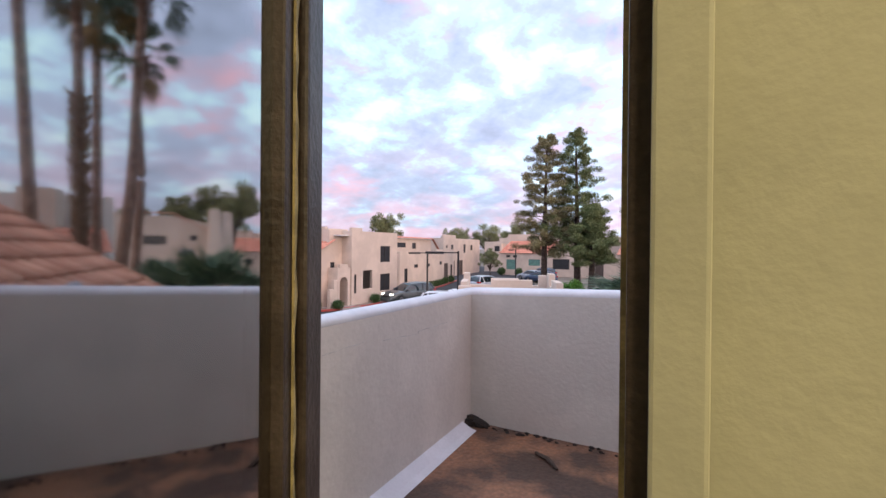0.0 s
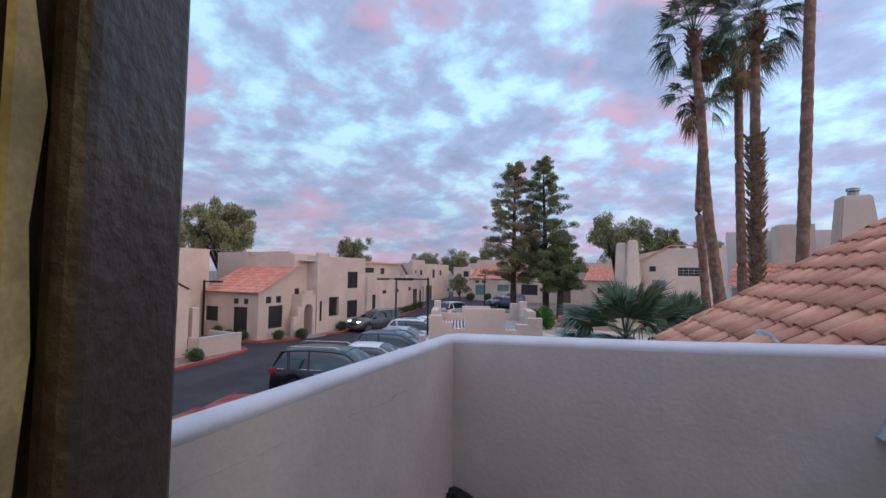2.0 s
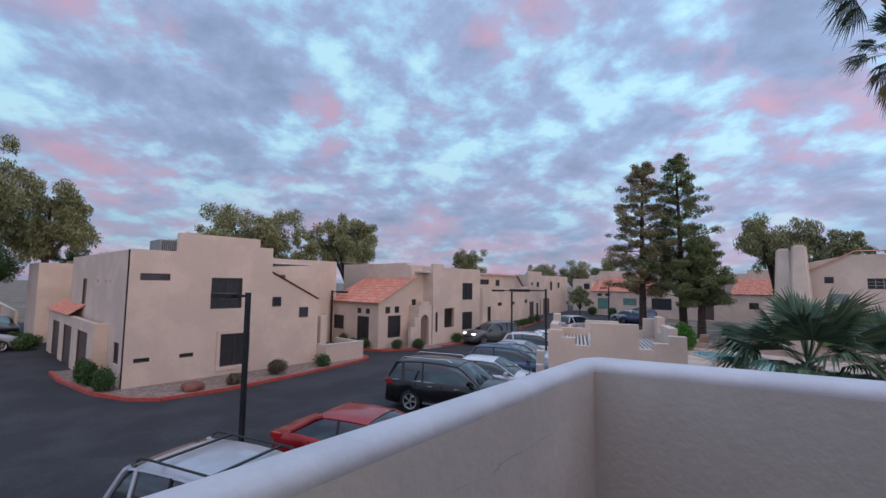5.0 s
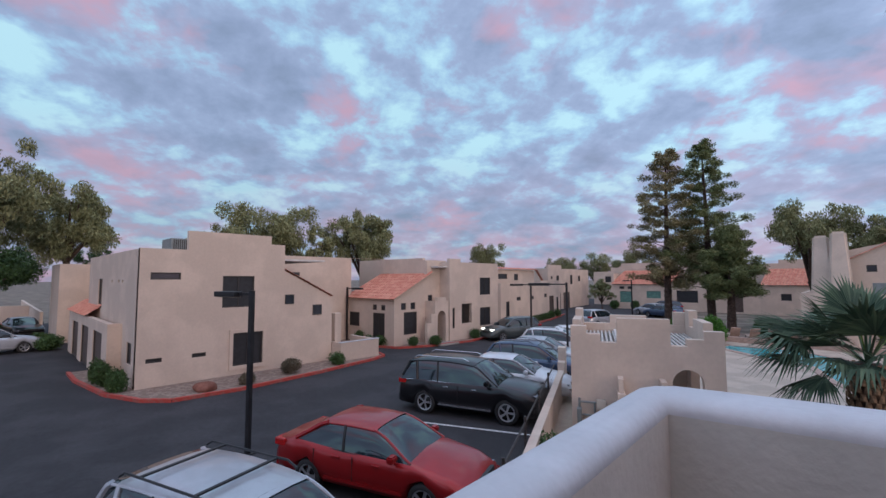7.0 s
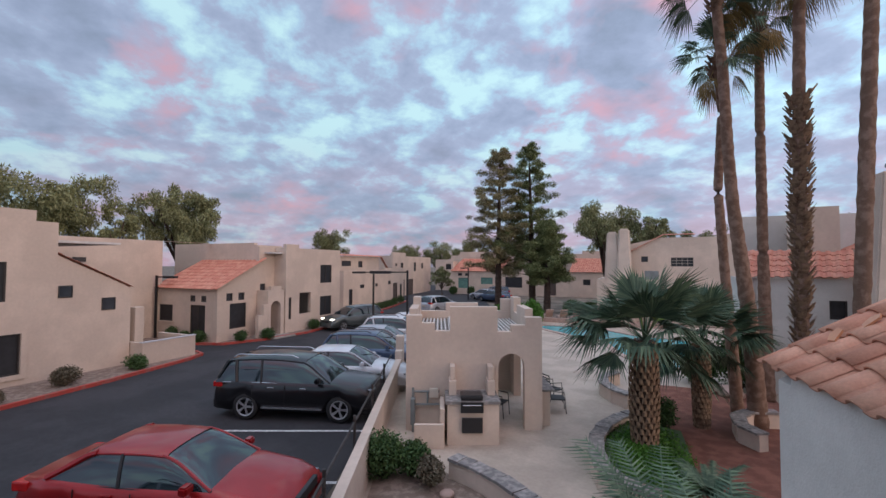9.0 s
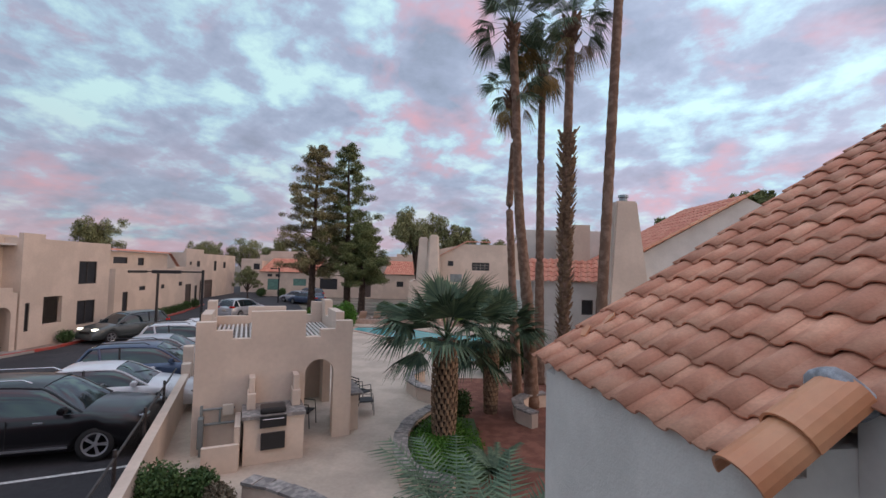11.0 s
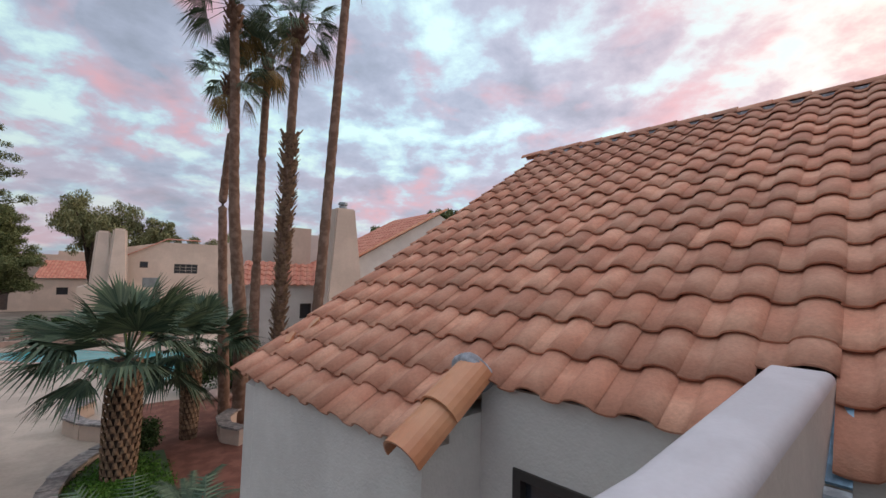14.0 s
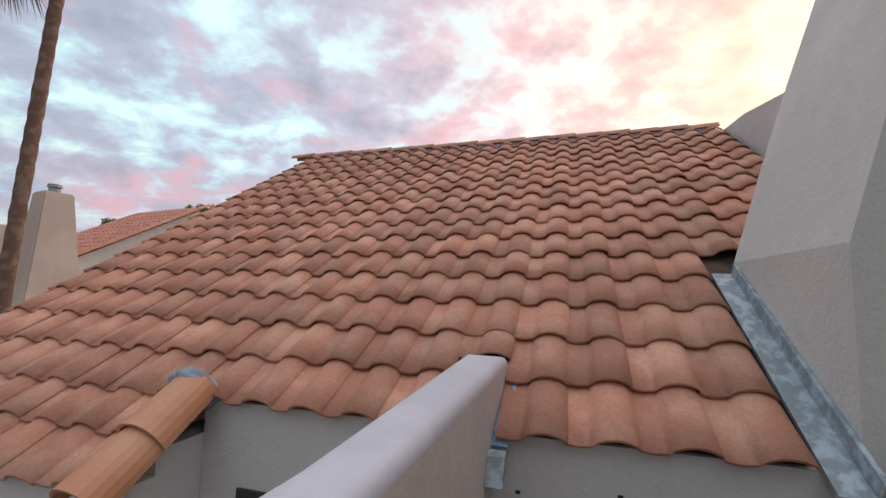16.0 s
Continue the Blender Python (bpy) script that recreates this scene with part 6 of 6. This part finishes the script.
low_palm(0.42, 11.0, 2.78, 0.29, 2.2, "stout fan palm with diamond cut trunk and wide green crown", 11)
low_palm(1.95, 13.6, 2.45, 0.2, 1.9, "fan palm with hanging dark fronds behind the stout one", 12, n=36, young=0)


def feather_palm(x, y, z, r, label, seed, n=16):
    e = empty("palm_shrub", pose(x, y, z), label, "palm shrub")
    rng = random.Random(seed)
    bm = bmesh.new()
    for i in range(n):
        yaw, L = i * 2.4 + rng.uniform(-0.3, 0.3), r * rng.uniform(0.7, 1.1)
        tilt = rng.uniform(0.45, 1.2)
        pts = []
        for k in range(9):
            f = k / 8
            hd = L * f * math.cos(tilt) * (1 + 0.25 * f)
            pts.append(Vector((math.cos(yaw) * hd, math.sin(yaw) * hd, L * (f * math.sin(tilt) - 0.30 * f * f) + 0.05)))
        side = Vector((-math.sin(yaw), math.cos(yaw), 0))
        for k in range(1, 9):
            for sub in (0, 0.33, 0.66):
                p = pts[k - 1].lerp(pts[k], sub)
                d = (pts[k] - pts[k - 1]).normalized()
                for s in (-1, 1):
                    tip = p + side * s * L * 0.22 * (1 - abs(k / 8 - 0.45)) + d * L * 0.12 - Vector((0, 0, 0.05 * L))
                    w = d * 0.016
                    bm.faces.new([bm.verts.new(q) for q in (p - w * 1.5, p + w * 1.5, tip)])
            w = side * 0.008
            bm.faces.new([bm.verts.new(q) for q in (pts[k - 1] - w, pts[k - 1] + w, pts[k] + w, pts[k] - w)])
    link("fronds", bm, PALM_LEAF, e)
    return e


feather_palm(0.6, 6.6, 0.1, 2.3, "feathery green palm shrub in the gravel bed", 21, 20)
feather_palm(1.30, 5.6, 0.3, 2.1, "feathery palm shrub against the pale wall", 22, 18)
feather_palm(1.55, 9.2, 0.1, 1.0, "small feathery palm shrub behind the planter", 23, 14)
feather_palm(1.30, 4.4, 0.3, 1.9, "wispy palm fronds close by the house corner", 24, 12)


def pine_tree(x, y, h, label, seed, mat, lean=0.0, width=2.6, bare=0.28):
    e = empty("pine_tree", pose(x, y, 0), label, "tree")
    link("trunk", trunk_mesh([(0, 0, 0), (lean * 0.4, 0, h * 0.5), (lean, 0, h * 0.97)], [0.36, 0.22, 0.04], 0.05, 10, seed), BARK_D, e)
    rng = random.Random(seed)
    cs, rs = [], []
    bm = bmesh.new()
    k = 74
    for i in range(k):
        f = bare + (0.99 - bare) * (i / k)
        ang = i * 2.4 + rng.uniform(-0.4, 0.4)
        prof = (1 - ((f - bare) / (1 - bare)) ** 1.5) ** 0.8 * (0.42 + 0.75 * rng.random())
        if f < bare + 0.12:
            prof *= 0.75
        L = width * prof + 0.30
        a = Vector((lean * f, 0, h * f))
        b = a + Vector((math.cos(ang) * L, math.sin(ang) * L, L * rng.uniform(0.0, 0.45)))
        tube(bm, a, b, 0.05 * (1 - f) + 0.02, 0.012, 5, False)
        for s in (0.5, 0.72, 0.9, 1.02):
            cs.append(a.lerp(b, s) + Vector((rng.uniform(-0.3, 0.3), rng.uniform(-0.3, 0.3), rng.uniform(-0.1, 0.35))))
            r = (0.26 + 0.26 * rng.random()) * (1.15 - 0.35 * f)
            rs.append((r * 1.35, r * 1.35, r * 0.85))
    tagged(link("branches", bm, BARK_D, e), kind="stuff")
    leaf_cloud("crown", mat, cs, rs, 52000, 0.095, e, seed, aspect=0.3)
    return e


pine_tree(-12.4, 42.3, 16.4, "tall half-bare pine with grey-green tiers", 31, PINE_B, 0.2, 3.3, 0.22)
pine_tree(-9.1, 43.4, 17.0, "tall dark green pine with dense tiers", 32, PINE, -0.3, 3.2, 0.20)
pine_tree(-7.4, 42.0, 8.8, "shorter round-topped dark pine beside the tall ones", 33, PINE, 0.2, 2.3, 0.3)


def round_tree(x, y, h, r, label, seed, mat=MESQ, droop=0.5, bare=0.35, name="tree", leaves=26000, size=0.13, flatten=0.75, z0=0.0):
    e = empty(name, pose(x, y, z0), label, "tree")
    rng = random.Random(seed)
    bm = bmesh.new()
    path_tube(bm, [(0, 0, 0), (0.1, 0.05, h * bare * 0.6), (0.05, 0, h * bare)], [h * 0.03, h * 0.024, h * 0.02], 8)
    cs, rs = [], []
    for i in range(9):
        ang, el = i * 2.4, rng.uniform(0.35, 1.3)
        L = r * rng.uniform(0.6, 0.95)
        a = Vector((0.05, 0, h * bare))
        m1 = a + Vector((math.cos(ang) * L * 0.5 * math.cos(el), math.sin(ang) * L * 0.5 * math.cos(el), (h - h * bare) * 0.45 * math.sin(el) + 0.2))
        b = a + Vector((math.cos(ang) * L * math.cos(el) * 1.1, math.sin(ang) * L * math.cos(el) * 1.1, (h - h * bare) * 0.85 * math.sin(el)))
        path_tube(bm, [a, m1, b], [h * 0.014, h * 0.009, h * 0.004], 6)
        for k in range(9):
            c = m1.lerp(b, rng.uniform(0.1, 1.2)) + Vector((rng.uniform(-1, 1), rng.uniform(-1, 1), rng.uniform(-0.7, 0.7))) * r * 0.36
            cs.append(c)
            q = r * rng.uniform(0.10, 0.22)
            rs.append((q, q, q * flatten * (1 + droop * 0.6)))
    link("trunk", bm, BARK_D, e)
    leaf_cloud("crown", mat, cs, rs, leaves, size, e, seed, droop=droop, aspect=0.3)
    return e


round_tree(-36.0, 10.5, 9.4, 3.6, "drooping grey-green tree behind the stepped roof", 41)
round_tree(-34.8, 14.2, 11.4, 4.3, "broad drooping tree above the stepped roof", 42)
round_tree(-33.0, 17.6, 8.9, 2.2, "small drooping tree behind the houses", 43, leaves=12000)
round_tree(-33.8, 23.3, 11.8, 4.0, "rounded feathery tree above the tiled wing", 44, droop=0.7)
round_tree(-37.0, 46.0, 9.2, 3.0, "small feathery tree behind the far houses", 45, leaves=12000)
round_tree(-43.5, 2.6, 11.6, 3.4, "drooping eucalyptus with open crown", 46, droop=0.9, bare=0.5)
round_tree(-39.8, -1.8, 13.6, 3.6, "tall leaning eucalyptus with open crown", 47, droop=0.9, bare=0.5)
round_tree(-50.0, -2.0, 7.8, 4.4, "dark green rounded tree by the side road", 48, mat=SHRUB, droop=0.1, leaves=26000)
round_tree(-54.0, 6.5, 8.0, 3.0, "dark tree behind the side road", 49, mat=SHRUB, droop=0.1, leaves=12000)
round_tree(-2.6, 49.0, 11.9, 4.0, "weeping grey-green tree behind the pool house", 50, droop=1.0, leaves=26000)
round_tree(1.6, 50.0, 10.8, 3.0, "feathery tree behind the pool house", 51, droop=0.6)
round_tree(7.5, 56.0, 8.9, 4.5, "low bright tree beyond the pool house", 52, droop=0.1)
round_tree(-45.0, 82.0, 9.4, 4.2, "sparse feathery tree at the end of the road", 53, leaves=14000)
round_tree(-38.0, 84.0, 9.6, 4.2, "sparse feathery tree beyond the end of the road", 54, leaves=14000)
round_tree(-27.5, 76.0, 9.4, 4.6, "dense olive tree behind the tiled row", 55, droop=0.1)
round_tree(-18.0, 75.0, 9.8, 5.0, "dense olive tree behind the pines", 56, droop=0.1)
round_tree(-21.5, 48.5, 4.6, 1.4, "thin young tree beside the road", 57, leaves=4000, size=0.12)
round_tree(18.5, 24.8, 9.6, 1.6, "pine top showing behind the tiled gable", 58, mat=PINE, leaves=9000, bare=0.75)
round_tree(14.8, 26.5, 8.4, 1.2, "small tree top behind the tiled gable", 59, mat=PINE, leaves=5000, bare=0.75)
round_tree(15.0, 44.0, 9.0, 3.5, "tree behind the pale house", 60, leaves=12000)


def shrub(x, y, z, r, h, label, seed, mat=SHRUB, name="shrub", leaves=2600, size=0.045):
    e = empty(name, pose(x, y, z), label, "shrub", "garden shrubs")
    bm = bmesh.new()
    rng = random.Random(seed)
    for i in range(7):
        a = i * 0.9
        tube(bm, (0, 0, 0), (math.cos(a) * r * 0.6, math.sin(a) * r * 0.6, h * 0.7), 0.015, 0.006, 5, False)
    tagged(link("stems", bm, BARK_D, e), kind="stuff")
    cs = [(rng.uniform(-0.35, 0.35) * r, rng.uniform(-0.35, 0.35) * r, h * rng.uniform(0.35, 0.62)) for _ in range(9)]
    leaf_cloud("foliage", mat, cs, [(r * 0.62, r * 0.62, h * 0.42)] * 9, leaves, size, e, seed, aspect=0.5)
    return e


k = 0
for x, y, r, h, mat, lab in (
        (-23.2, 1.95, 0.45, 1.1, SHRUB, "upright clipped green shrub by the kerb"), (-22.4, 1.98, 0.42, 1.1, SHRUB, "upright clipped green shrub by the kerb"), (-20.95, 2.2, 0.45, 1.0, SHRUB, "clipped dark green shrub at the house corner"),
        (-18.6, 6.3, 0.38, 0.5, DRYBUSH, "small dry bush in the gravel"), (-19.2, 8.6, 0.55, 0.75, DRYBUSH, "dry twiggy bush in the gravel"), (-19.4, 11.2, 0.5, 0.75, SHRUB, "round green shrub by the garden wall"),
        (-24.9, 16.55, 0.5, 0.9, SHRUB, "clipped round shrub before the tiled wing"), (-23.7, 16.5, 0.42, 0.7, SHRUB, "clipped round shrub before the tiled wing"), (-22.7, 16.6, 0.48, 0.75, SHRUB, "clipped round shrub before the tiled wing"),
        (-20.9, 18.0, 0.45, 0.7, SHRUB, "clipped round shrub at the porch"), (-20.2, 19.35, 0.52, 0.75, SHRUB, "dark round shrub at the porch"),
        (-20.25, 23.6, 0.5, 0.8, SHRUB, "clipped round shrub under the windows"), (-20.3, 25.2, 0.45, 0.7, SHRUB, "clipped round shrub under the windows"), (-20.6, 26.9, 0.5, 0.75, SHRUB, "clipped round shrub under the windows"),
        (-23.0, 34.6, 0.5, 0.8, SHRUB, "clipped round shrub along the flat wing"), (-23.2, 36.0, 0.5, 0.8, SHRUB, "clipped round shrub along the flat wing"), (-23.5, 37.4, 0.5, 0.8, SHRUB, "clipped round shrub along the flat wing"), (-23.8, 38.9, 0.5, 0.8, SHRUB, "clipped round shrub along the flat wing"), (-24.1, 40.4, 0.5, 0.8, SHRUB, "clipped round shrub along the flat wing"), (-24.5, 42.2, 0.55, 0.9, SHRUB, "clipped round shrub along the flat wing"), (-24.9, 44.2, 0.6, 1.0, SHRUB, "clipped round shrub along the flat wing"),
        (-25.6, 62.3, 0.8, 1.3, SHRUB, "dark rounded shrub before the tiled row"), (-22.4, 62.3, 0.8, 1.3, SHRUB, "dark rounded shrub before the tiled row"), (-20.0, 62.0, 0.7, 1.1, SHRUB, "dark rounded shrub before the tiled row"),
        (-4.9, 40.0, 1.0, 1.5, SHRUB, "dark hedge shrub beyond the pool"), (-3.2, 40.3, 1.0, 1.4, SHRUB, "dark hedge shrub beyond the pool"), (-1.6, 39.0, 0.8, 1.3, SHRUB, "dark hedge shrub beyond the pool"),
        (-9.2, 33.5, 1.2, 1.55, SHRUB_L, "bright green hedge behind the pavilion"), (-8.0, 33.6, 1.2, 1.6, SHRUB_L, "bright green hedge behind the pavilion"), (-6.9, 33.3, 0.9, 1.9, SHRUB_L, "bright green hedge behind the pavilion"),
        (-4.75, 7.5, 0.62, 1.0, SHRUB, "deep green shrub at the foot of the wall"), (-4.25, 7.75, 0.5, 0.75, SHRUB, "deep green shrub at the foot of the wall"),
        (0.95, 13.0, 0.5, 0.9, SHRUB, "dark shrub beside the stout palm"), (3.9, 18.6, 1.2, 2.6, SHRUB, "tall dark shrub at the palm feet"), (2.6, 19.0, 0.9, 1.5, SHRUB, "dark shrub at the palm feet"), (6.4, 24.5, 1.8, 4.8, DRYBUSH, "large leafless grey-brown bush behind the palms"), (-52.0, -1.0, 1.2, 0.8, SHRUB, "low shrub by the side road"), (-37.0, 1.4, 0.8, 0.9, SHRUB, "rounded shrub by the garages"), (-39.5, 1.2, 0.8, 0.9, SHRUB, "rounded shrub by the garages")):
    k += 1
    big = r > 0.7
    shrub(x, y, 0.04, r, h, lab, 100 + k, mat, leaves=5200 if big or y < 9 else 2600, size=0.07 if big else 0.04)
bb = shrub(-3.66, 7.5, 0.04, 0.36, 0.62, "round grey-green barrel-like shrub in the gravel", 190, DRYBUSH, leaves=4200, size=0.03)

# boulders
rng = random.Random(9)
for x, y, r in ((-18.7, 4.7, 0.42), (0.35, 8.0, 0.30), (0.75, 7.6, 0.22), (3.3, 17.3, 0.4), (2.6, 17.6, 0.3), (-3.2, 7.3, 0.14)):
    bm = bmesh.new()
    bmesh.ops.create_icosphere(bm, subdivisions=3, radius=r)
    for v in bm.verts:
        v.co *= 1 + 0.25 * noise.noise(v.co * 2.5 + Vector((x, y, 0)))
        v.co.z *= 0.55
    tagged(link("boulder", bm, POOL_EDGE if x > -10 else RED_MULCH, m=pose(x, y, r * 0.35 + 0.05), smooth=True), "rounded reddish landscape boulder in the gravel", "boulder")

# ---- low garden walls beyond the side road ----
tagged(link("wall_boundary", boxes((-75, 1.5, 0, -47, 1.7, 1.9), (-60, -30, 0, -59.8, 1.49, 1.9)), STUCCO), "long stucco boundary wall", "wall", kind="structure")

# ---- roof tiles of our roof ----
TW, TEXP = 0.280, 0.333
M_ROOF = pose(EX, 0, EZ) @ Matrix.Rotation(-ANG, 4, "Y")


def roof_tile_mesh():
    """One curved clay tile: x up the slope from its nose, y across, z out."""
    bm = bmesh.new()
    n = 16
    L, t = 0.405, 0.012

    def height(s):
        if s < 0.38:
            return 0.012 * (s / 0.38 * 2 - 1) ** 2
        return 0.011 + 0.043 * math.sin((s - 0.38) / 0.62 * math.pi) ** 0.62
    groove = 6
    rows = []
    for x, lift in ((0.0, 0.026), (L * 0.5, 0.011), (L, -0.004)):
        top, bot = [], []
        for i in range(n + 1):
            s = i / n
            y = TW / 2 - s * (TW + 0.012)
            top.append(bm.verts.new((x, y, height(s) + lift + t - (0.006 if i == groove else 0))))
            bot.append(bm.verts.new((x, y, height(s) + lift)))
        rows.append((top, bot))
    for (ta, ba), (tb, bb_) in zip(rows, rows[1:]):
        for i in range(n):
            bm.faces.new((ta[i], tb[i], tb[i + 1], ta[i + 1]))
        for i in range(n):
            bm.faces.new((ba[i], ba[i + 1], bb_[i + 1], bb_[i]))
    ta, ba = rows[0]
    for i in range(n):
        bm.faces.new((ta[i], ta[i + 1], ba[i + 1], ba[i]))
    bmesh.ops.recalc_face_normals(bm, faces=bm.faces)
    me = bpy.data.meshes.new("roof_tile")
    bm.to_mesh(me)
    bm.free()
    me.materials.append(TILE)
    for p in me.polygons:
        p.use_smooth = abs(p.normal.x) < 0.7
    return me


tile_me = roof_tile_mesh()
places = []
rng = random.Random(77)
for r in range(-2, 18):
    for c in range(-10, 14):
        xs_ = r * TEXP + 0.030 + (0.07 if r == -1 else 0.11 if r == -2 else 0.0)
        y = c * TW - 0.0285
        xw = EX + xs_ * math.cos(ANG)
        if y > RAKE_Y - TW * 0.35 or y < (SOUTH_Y if xw > GAP_X - 0.05 else GAP_Y) + TW * 0.40:
            continue
        if (r < 0 and y < NOTCH_Y + 0.14) or xw + 0.10 > RIDGE_X or (r == 0 and c == -1):
            continue
        if r == 1 and c == -1:
            xs_ += 0.13
        places.append((xs_ + rng.uniform(-0.008, 0.008), y + rng.uniform(-0.004, 0.004), rng.uniform(-0.9, 0.9), rng.uniform(-0.004, 0.004)))
places.sort(key=lambda p: (p[0] + 1.6) ** 2 + (p[1] - 0.2) ** 2)
for x, y, rz, dz in places[:300]:
    ob = new("roof_tile", tile_me)
    ob.parent = roof
    ob.matrix_basis = M_ROOF @ pose(x, y, dz - 0.035, 0, 0, rz)
vs, fs = [], []
base_v = [v.co.copy() for v in tile_me.vertices]
for x, y, rz, dz in places[300:]:
    m = M_ROOF @ pose(x, y, dz - 0.035, 0, 0, rz)
    o = len(vs)
    vs += [tuple(m @ v) for v in base_v]
    fs += [[o + i for i in p.vertices] for p in tile_me.polygons]
me = bpy.data.meshes.new("roof_tiles_far")
me.from_pydata(vs, [], fs)
me.materials.append(TILE)
for p in me.polygons:
    p.use_smooth = True
far = new("roof_tiles_far", me)
far.parent = roof
tagged(far, kind="stuff")

# ridge tiles
a = Vector((RIDGE_X, SOUTH_Y + 0.10, roof_z(RIDGE_X) - 0.05))
b = Vector((RIDGE_X, RAKE_Y, roof_z(RIDGE_X) - 0.05))


def barrel(r, L, mat, parent, m, name="ridge_tile", flare=0.85, t=0.014, half=math.pi, label=""):
    bm = bmesh.new()
    rows = []
    for x, rr in ((0, r), (L, r * flare)):
        rows.append(([bm.verts.new((x, rr * math.cos(q), rr * math.sin(q))) for q in np.linspace(math.pi / 2 - half / 2, math.pi / 2 + half / 2, 13)], [bm.verts.new((x, (rr - t) * math.cos(q), (rr - t) * math.sin(q))) for q in np.linspace(math.pi / 2 - half / 2, math.pi / 2 + half / 2, 13)]))
    (a0, a1), (b0, b1) = rows
    for i in range(12):
        bm.faces.new((a0[i], b0[i], b0[i + 1], a0[i + 1]))
        bm.faces.new((a1[i], a1[i + 1], b1[i + 1], b1[i]))
        bm.faces.new((a0[i], a0[i + 1], a1[i + 1], a1[i]))
        bm.faces.new((b0[i], b1[i], b1[i + 1], b0[i + 1]))
    bmesh.ops.recalc_face_normals(bm, faces=bm.faces)
    return link(name, bm, mat, parent, label, m=m, smooth=False)


d = b - a
k = int(d.length / 0.36)
mr = look(a, b)
rotm = d.to_track_quat("X", "Z").to_matrix().to_4x4()
link("ridge_mortar", boxes((0, -0.10, -0.06, d.length, 0.10, 0.015)), MORTAR, roof, m=Matrix.Translation(a) @ rotm)
for i in range(k + 1):
    p = a.lerp(b, (i - 0.15) / k)
    barrel(0.12, 0.42, TILE, roof, Matrix.Translation(p + Vector((0, 0, 0.0 + 0.006 * (i % 2)))) @ rotm, flare=0.86, half=2.6)

# two glazed verge caps at the step of the eave, with mortar
up = Vector((math.cos(ANG), 0, math.sin(ANG)))
p_low = Vector((LOW_X - 0.01, NOTCH_Y - 0.01, roof_z(LOW_X - 0.01)))
rot_up = up.to_track_quat("X", "Z").to_matrix().to_4x4()
barrel(0.130, 0.36, COPPER, roof, Matrix.Translation(p_low + Vector((0, 0, 0.03))) @ rot_up, "verge_tile", 0.92, half=3.3, label="glazed orange barrel verge tile")
barrel(0.135, 0.36, COPPER, roof, Matrix.Translation(p_low + up * 0.30 + Vector((0, 0, 0.045))) @ rot_up, "verge_tile", 0.92, half=3.3, label="glazed orange barrel verge tile")
bm = bmesh.new()
bmesh.ops.create_icosphere(bm, subdivisions=3, radius=0.14)
for v in bm.verts:
    v.co *= 1 + 0.18 * noise.noise(v.co * 9)
    v.co.x *= 0.55
link("mortar_patch", bm, MORTAR, roof, m=Matrix.Translation(p_low + up * 0.65 + Vector((0, 0.02, 0.05))) @ rot_up, smooth=True)

# flashing at the parapet end and along the chimney wall
fl = empty("roof_flashing", pose(0, 0, 0), "bent galvanised flashing with blue membrane at the parapet end", "flashing")
fl.matrix_basis = HOUSE
link("membrane", boxes((0.0, -0.50, -0.035, 0.50, -0.42, -0.022)), FOIL, fl, m=M_ROOF)
bm = bmesh.new()
prism(bm, [(2.15, 3.88), (2.20, 3.98), (2.25, 3.99), (2.23, 3.91), (2.19, 3.90)], "y", -0.50, -0.43)
link("flashing_tab", bm, FLASH, fl)
link("pan_flashing", boxes((-0.05, GAP_Y - 0.03, -0.02, 1.45, GAP_Y + 0.10, 0.0)), FLASH, fl, m=M_ROOF)
link("step_flashing", boxes((-0.05, GAP_Y - 0.028, 0.001, 1.45, GAP_Y - 0.008, 0.07)), FLASH, fl, m=M_ROOF)
for y, z in ((-0.55, 3.80), (-0.95, 3.84), (-0.62, 3.62)):
    tagged(link("wall_hole", boxes((2.314, y, z, 2.322, y + 0.02, z + 0.012)), BLACK_METAL, m=HOUSE), "small dark screw hole in the stucco", "screw hole")
# two slipped orange tile pieces near the north eave
for x, y, rz in ((-0.03, 3.36, 25), (0.21, 3.30, -12)):
    bm = bmesh.new()
    prism(bm, [(-0.07, -0.03), (0.05, -0.04), (0.08, 0.01), (0.02, 0.05), (-0.06, 0.03)], "z", 0.0, 0.016)
    piece = link("broken_tile", bm, COPPER, m=HOUSE @ M_ROOF @ pose(x, y, 0.055, 0, -14, rz))
    tagged(piece, "broken piece of orange clay tile lying on the roof", "broken tile", "broken roof tiles")
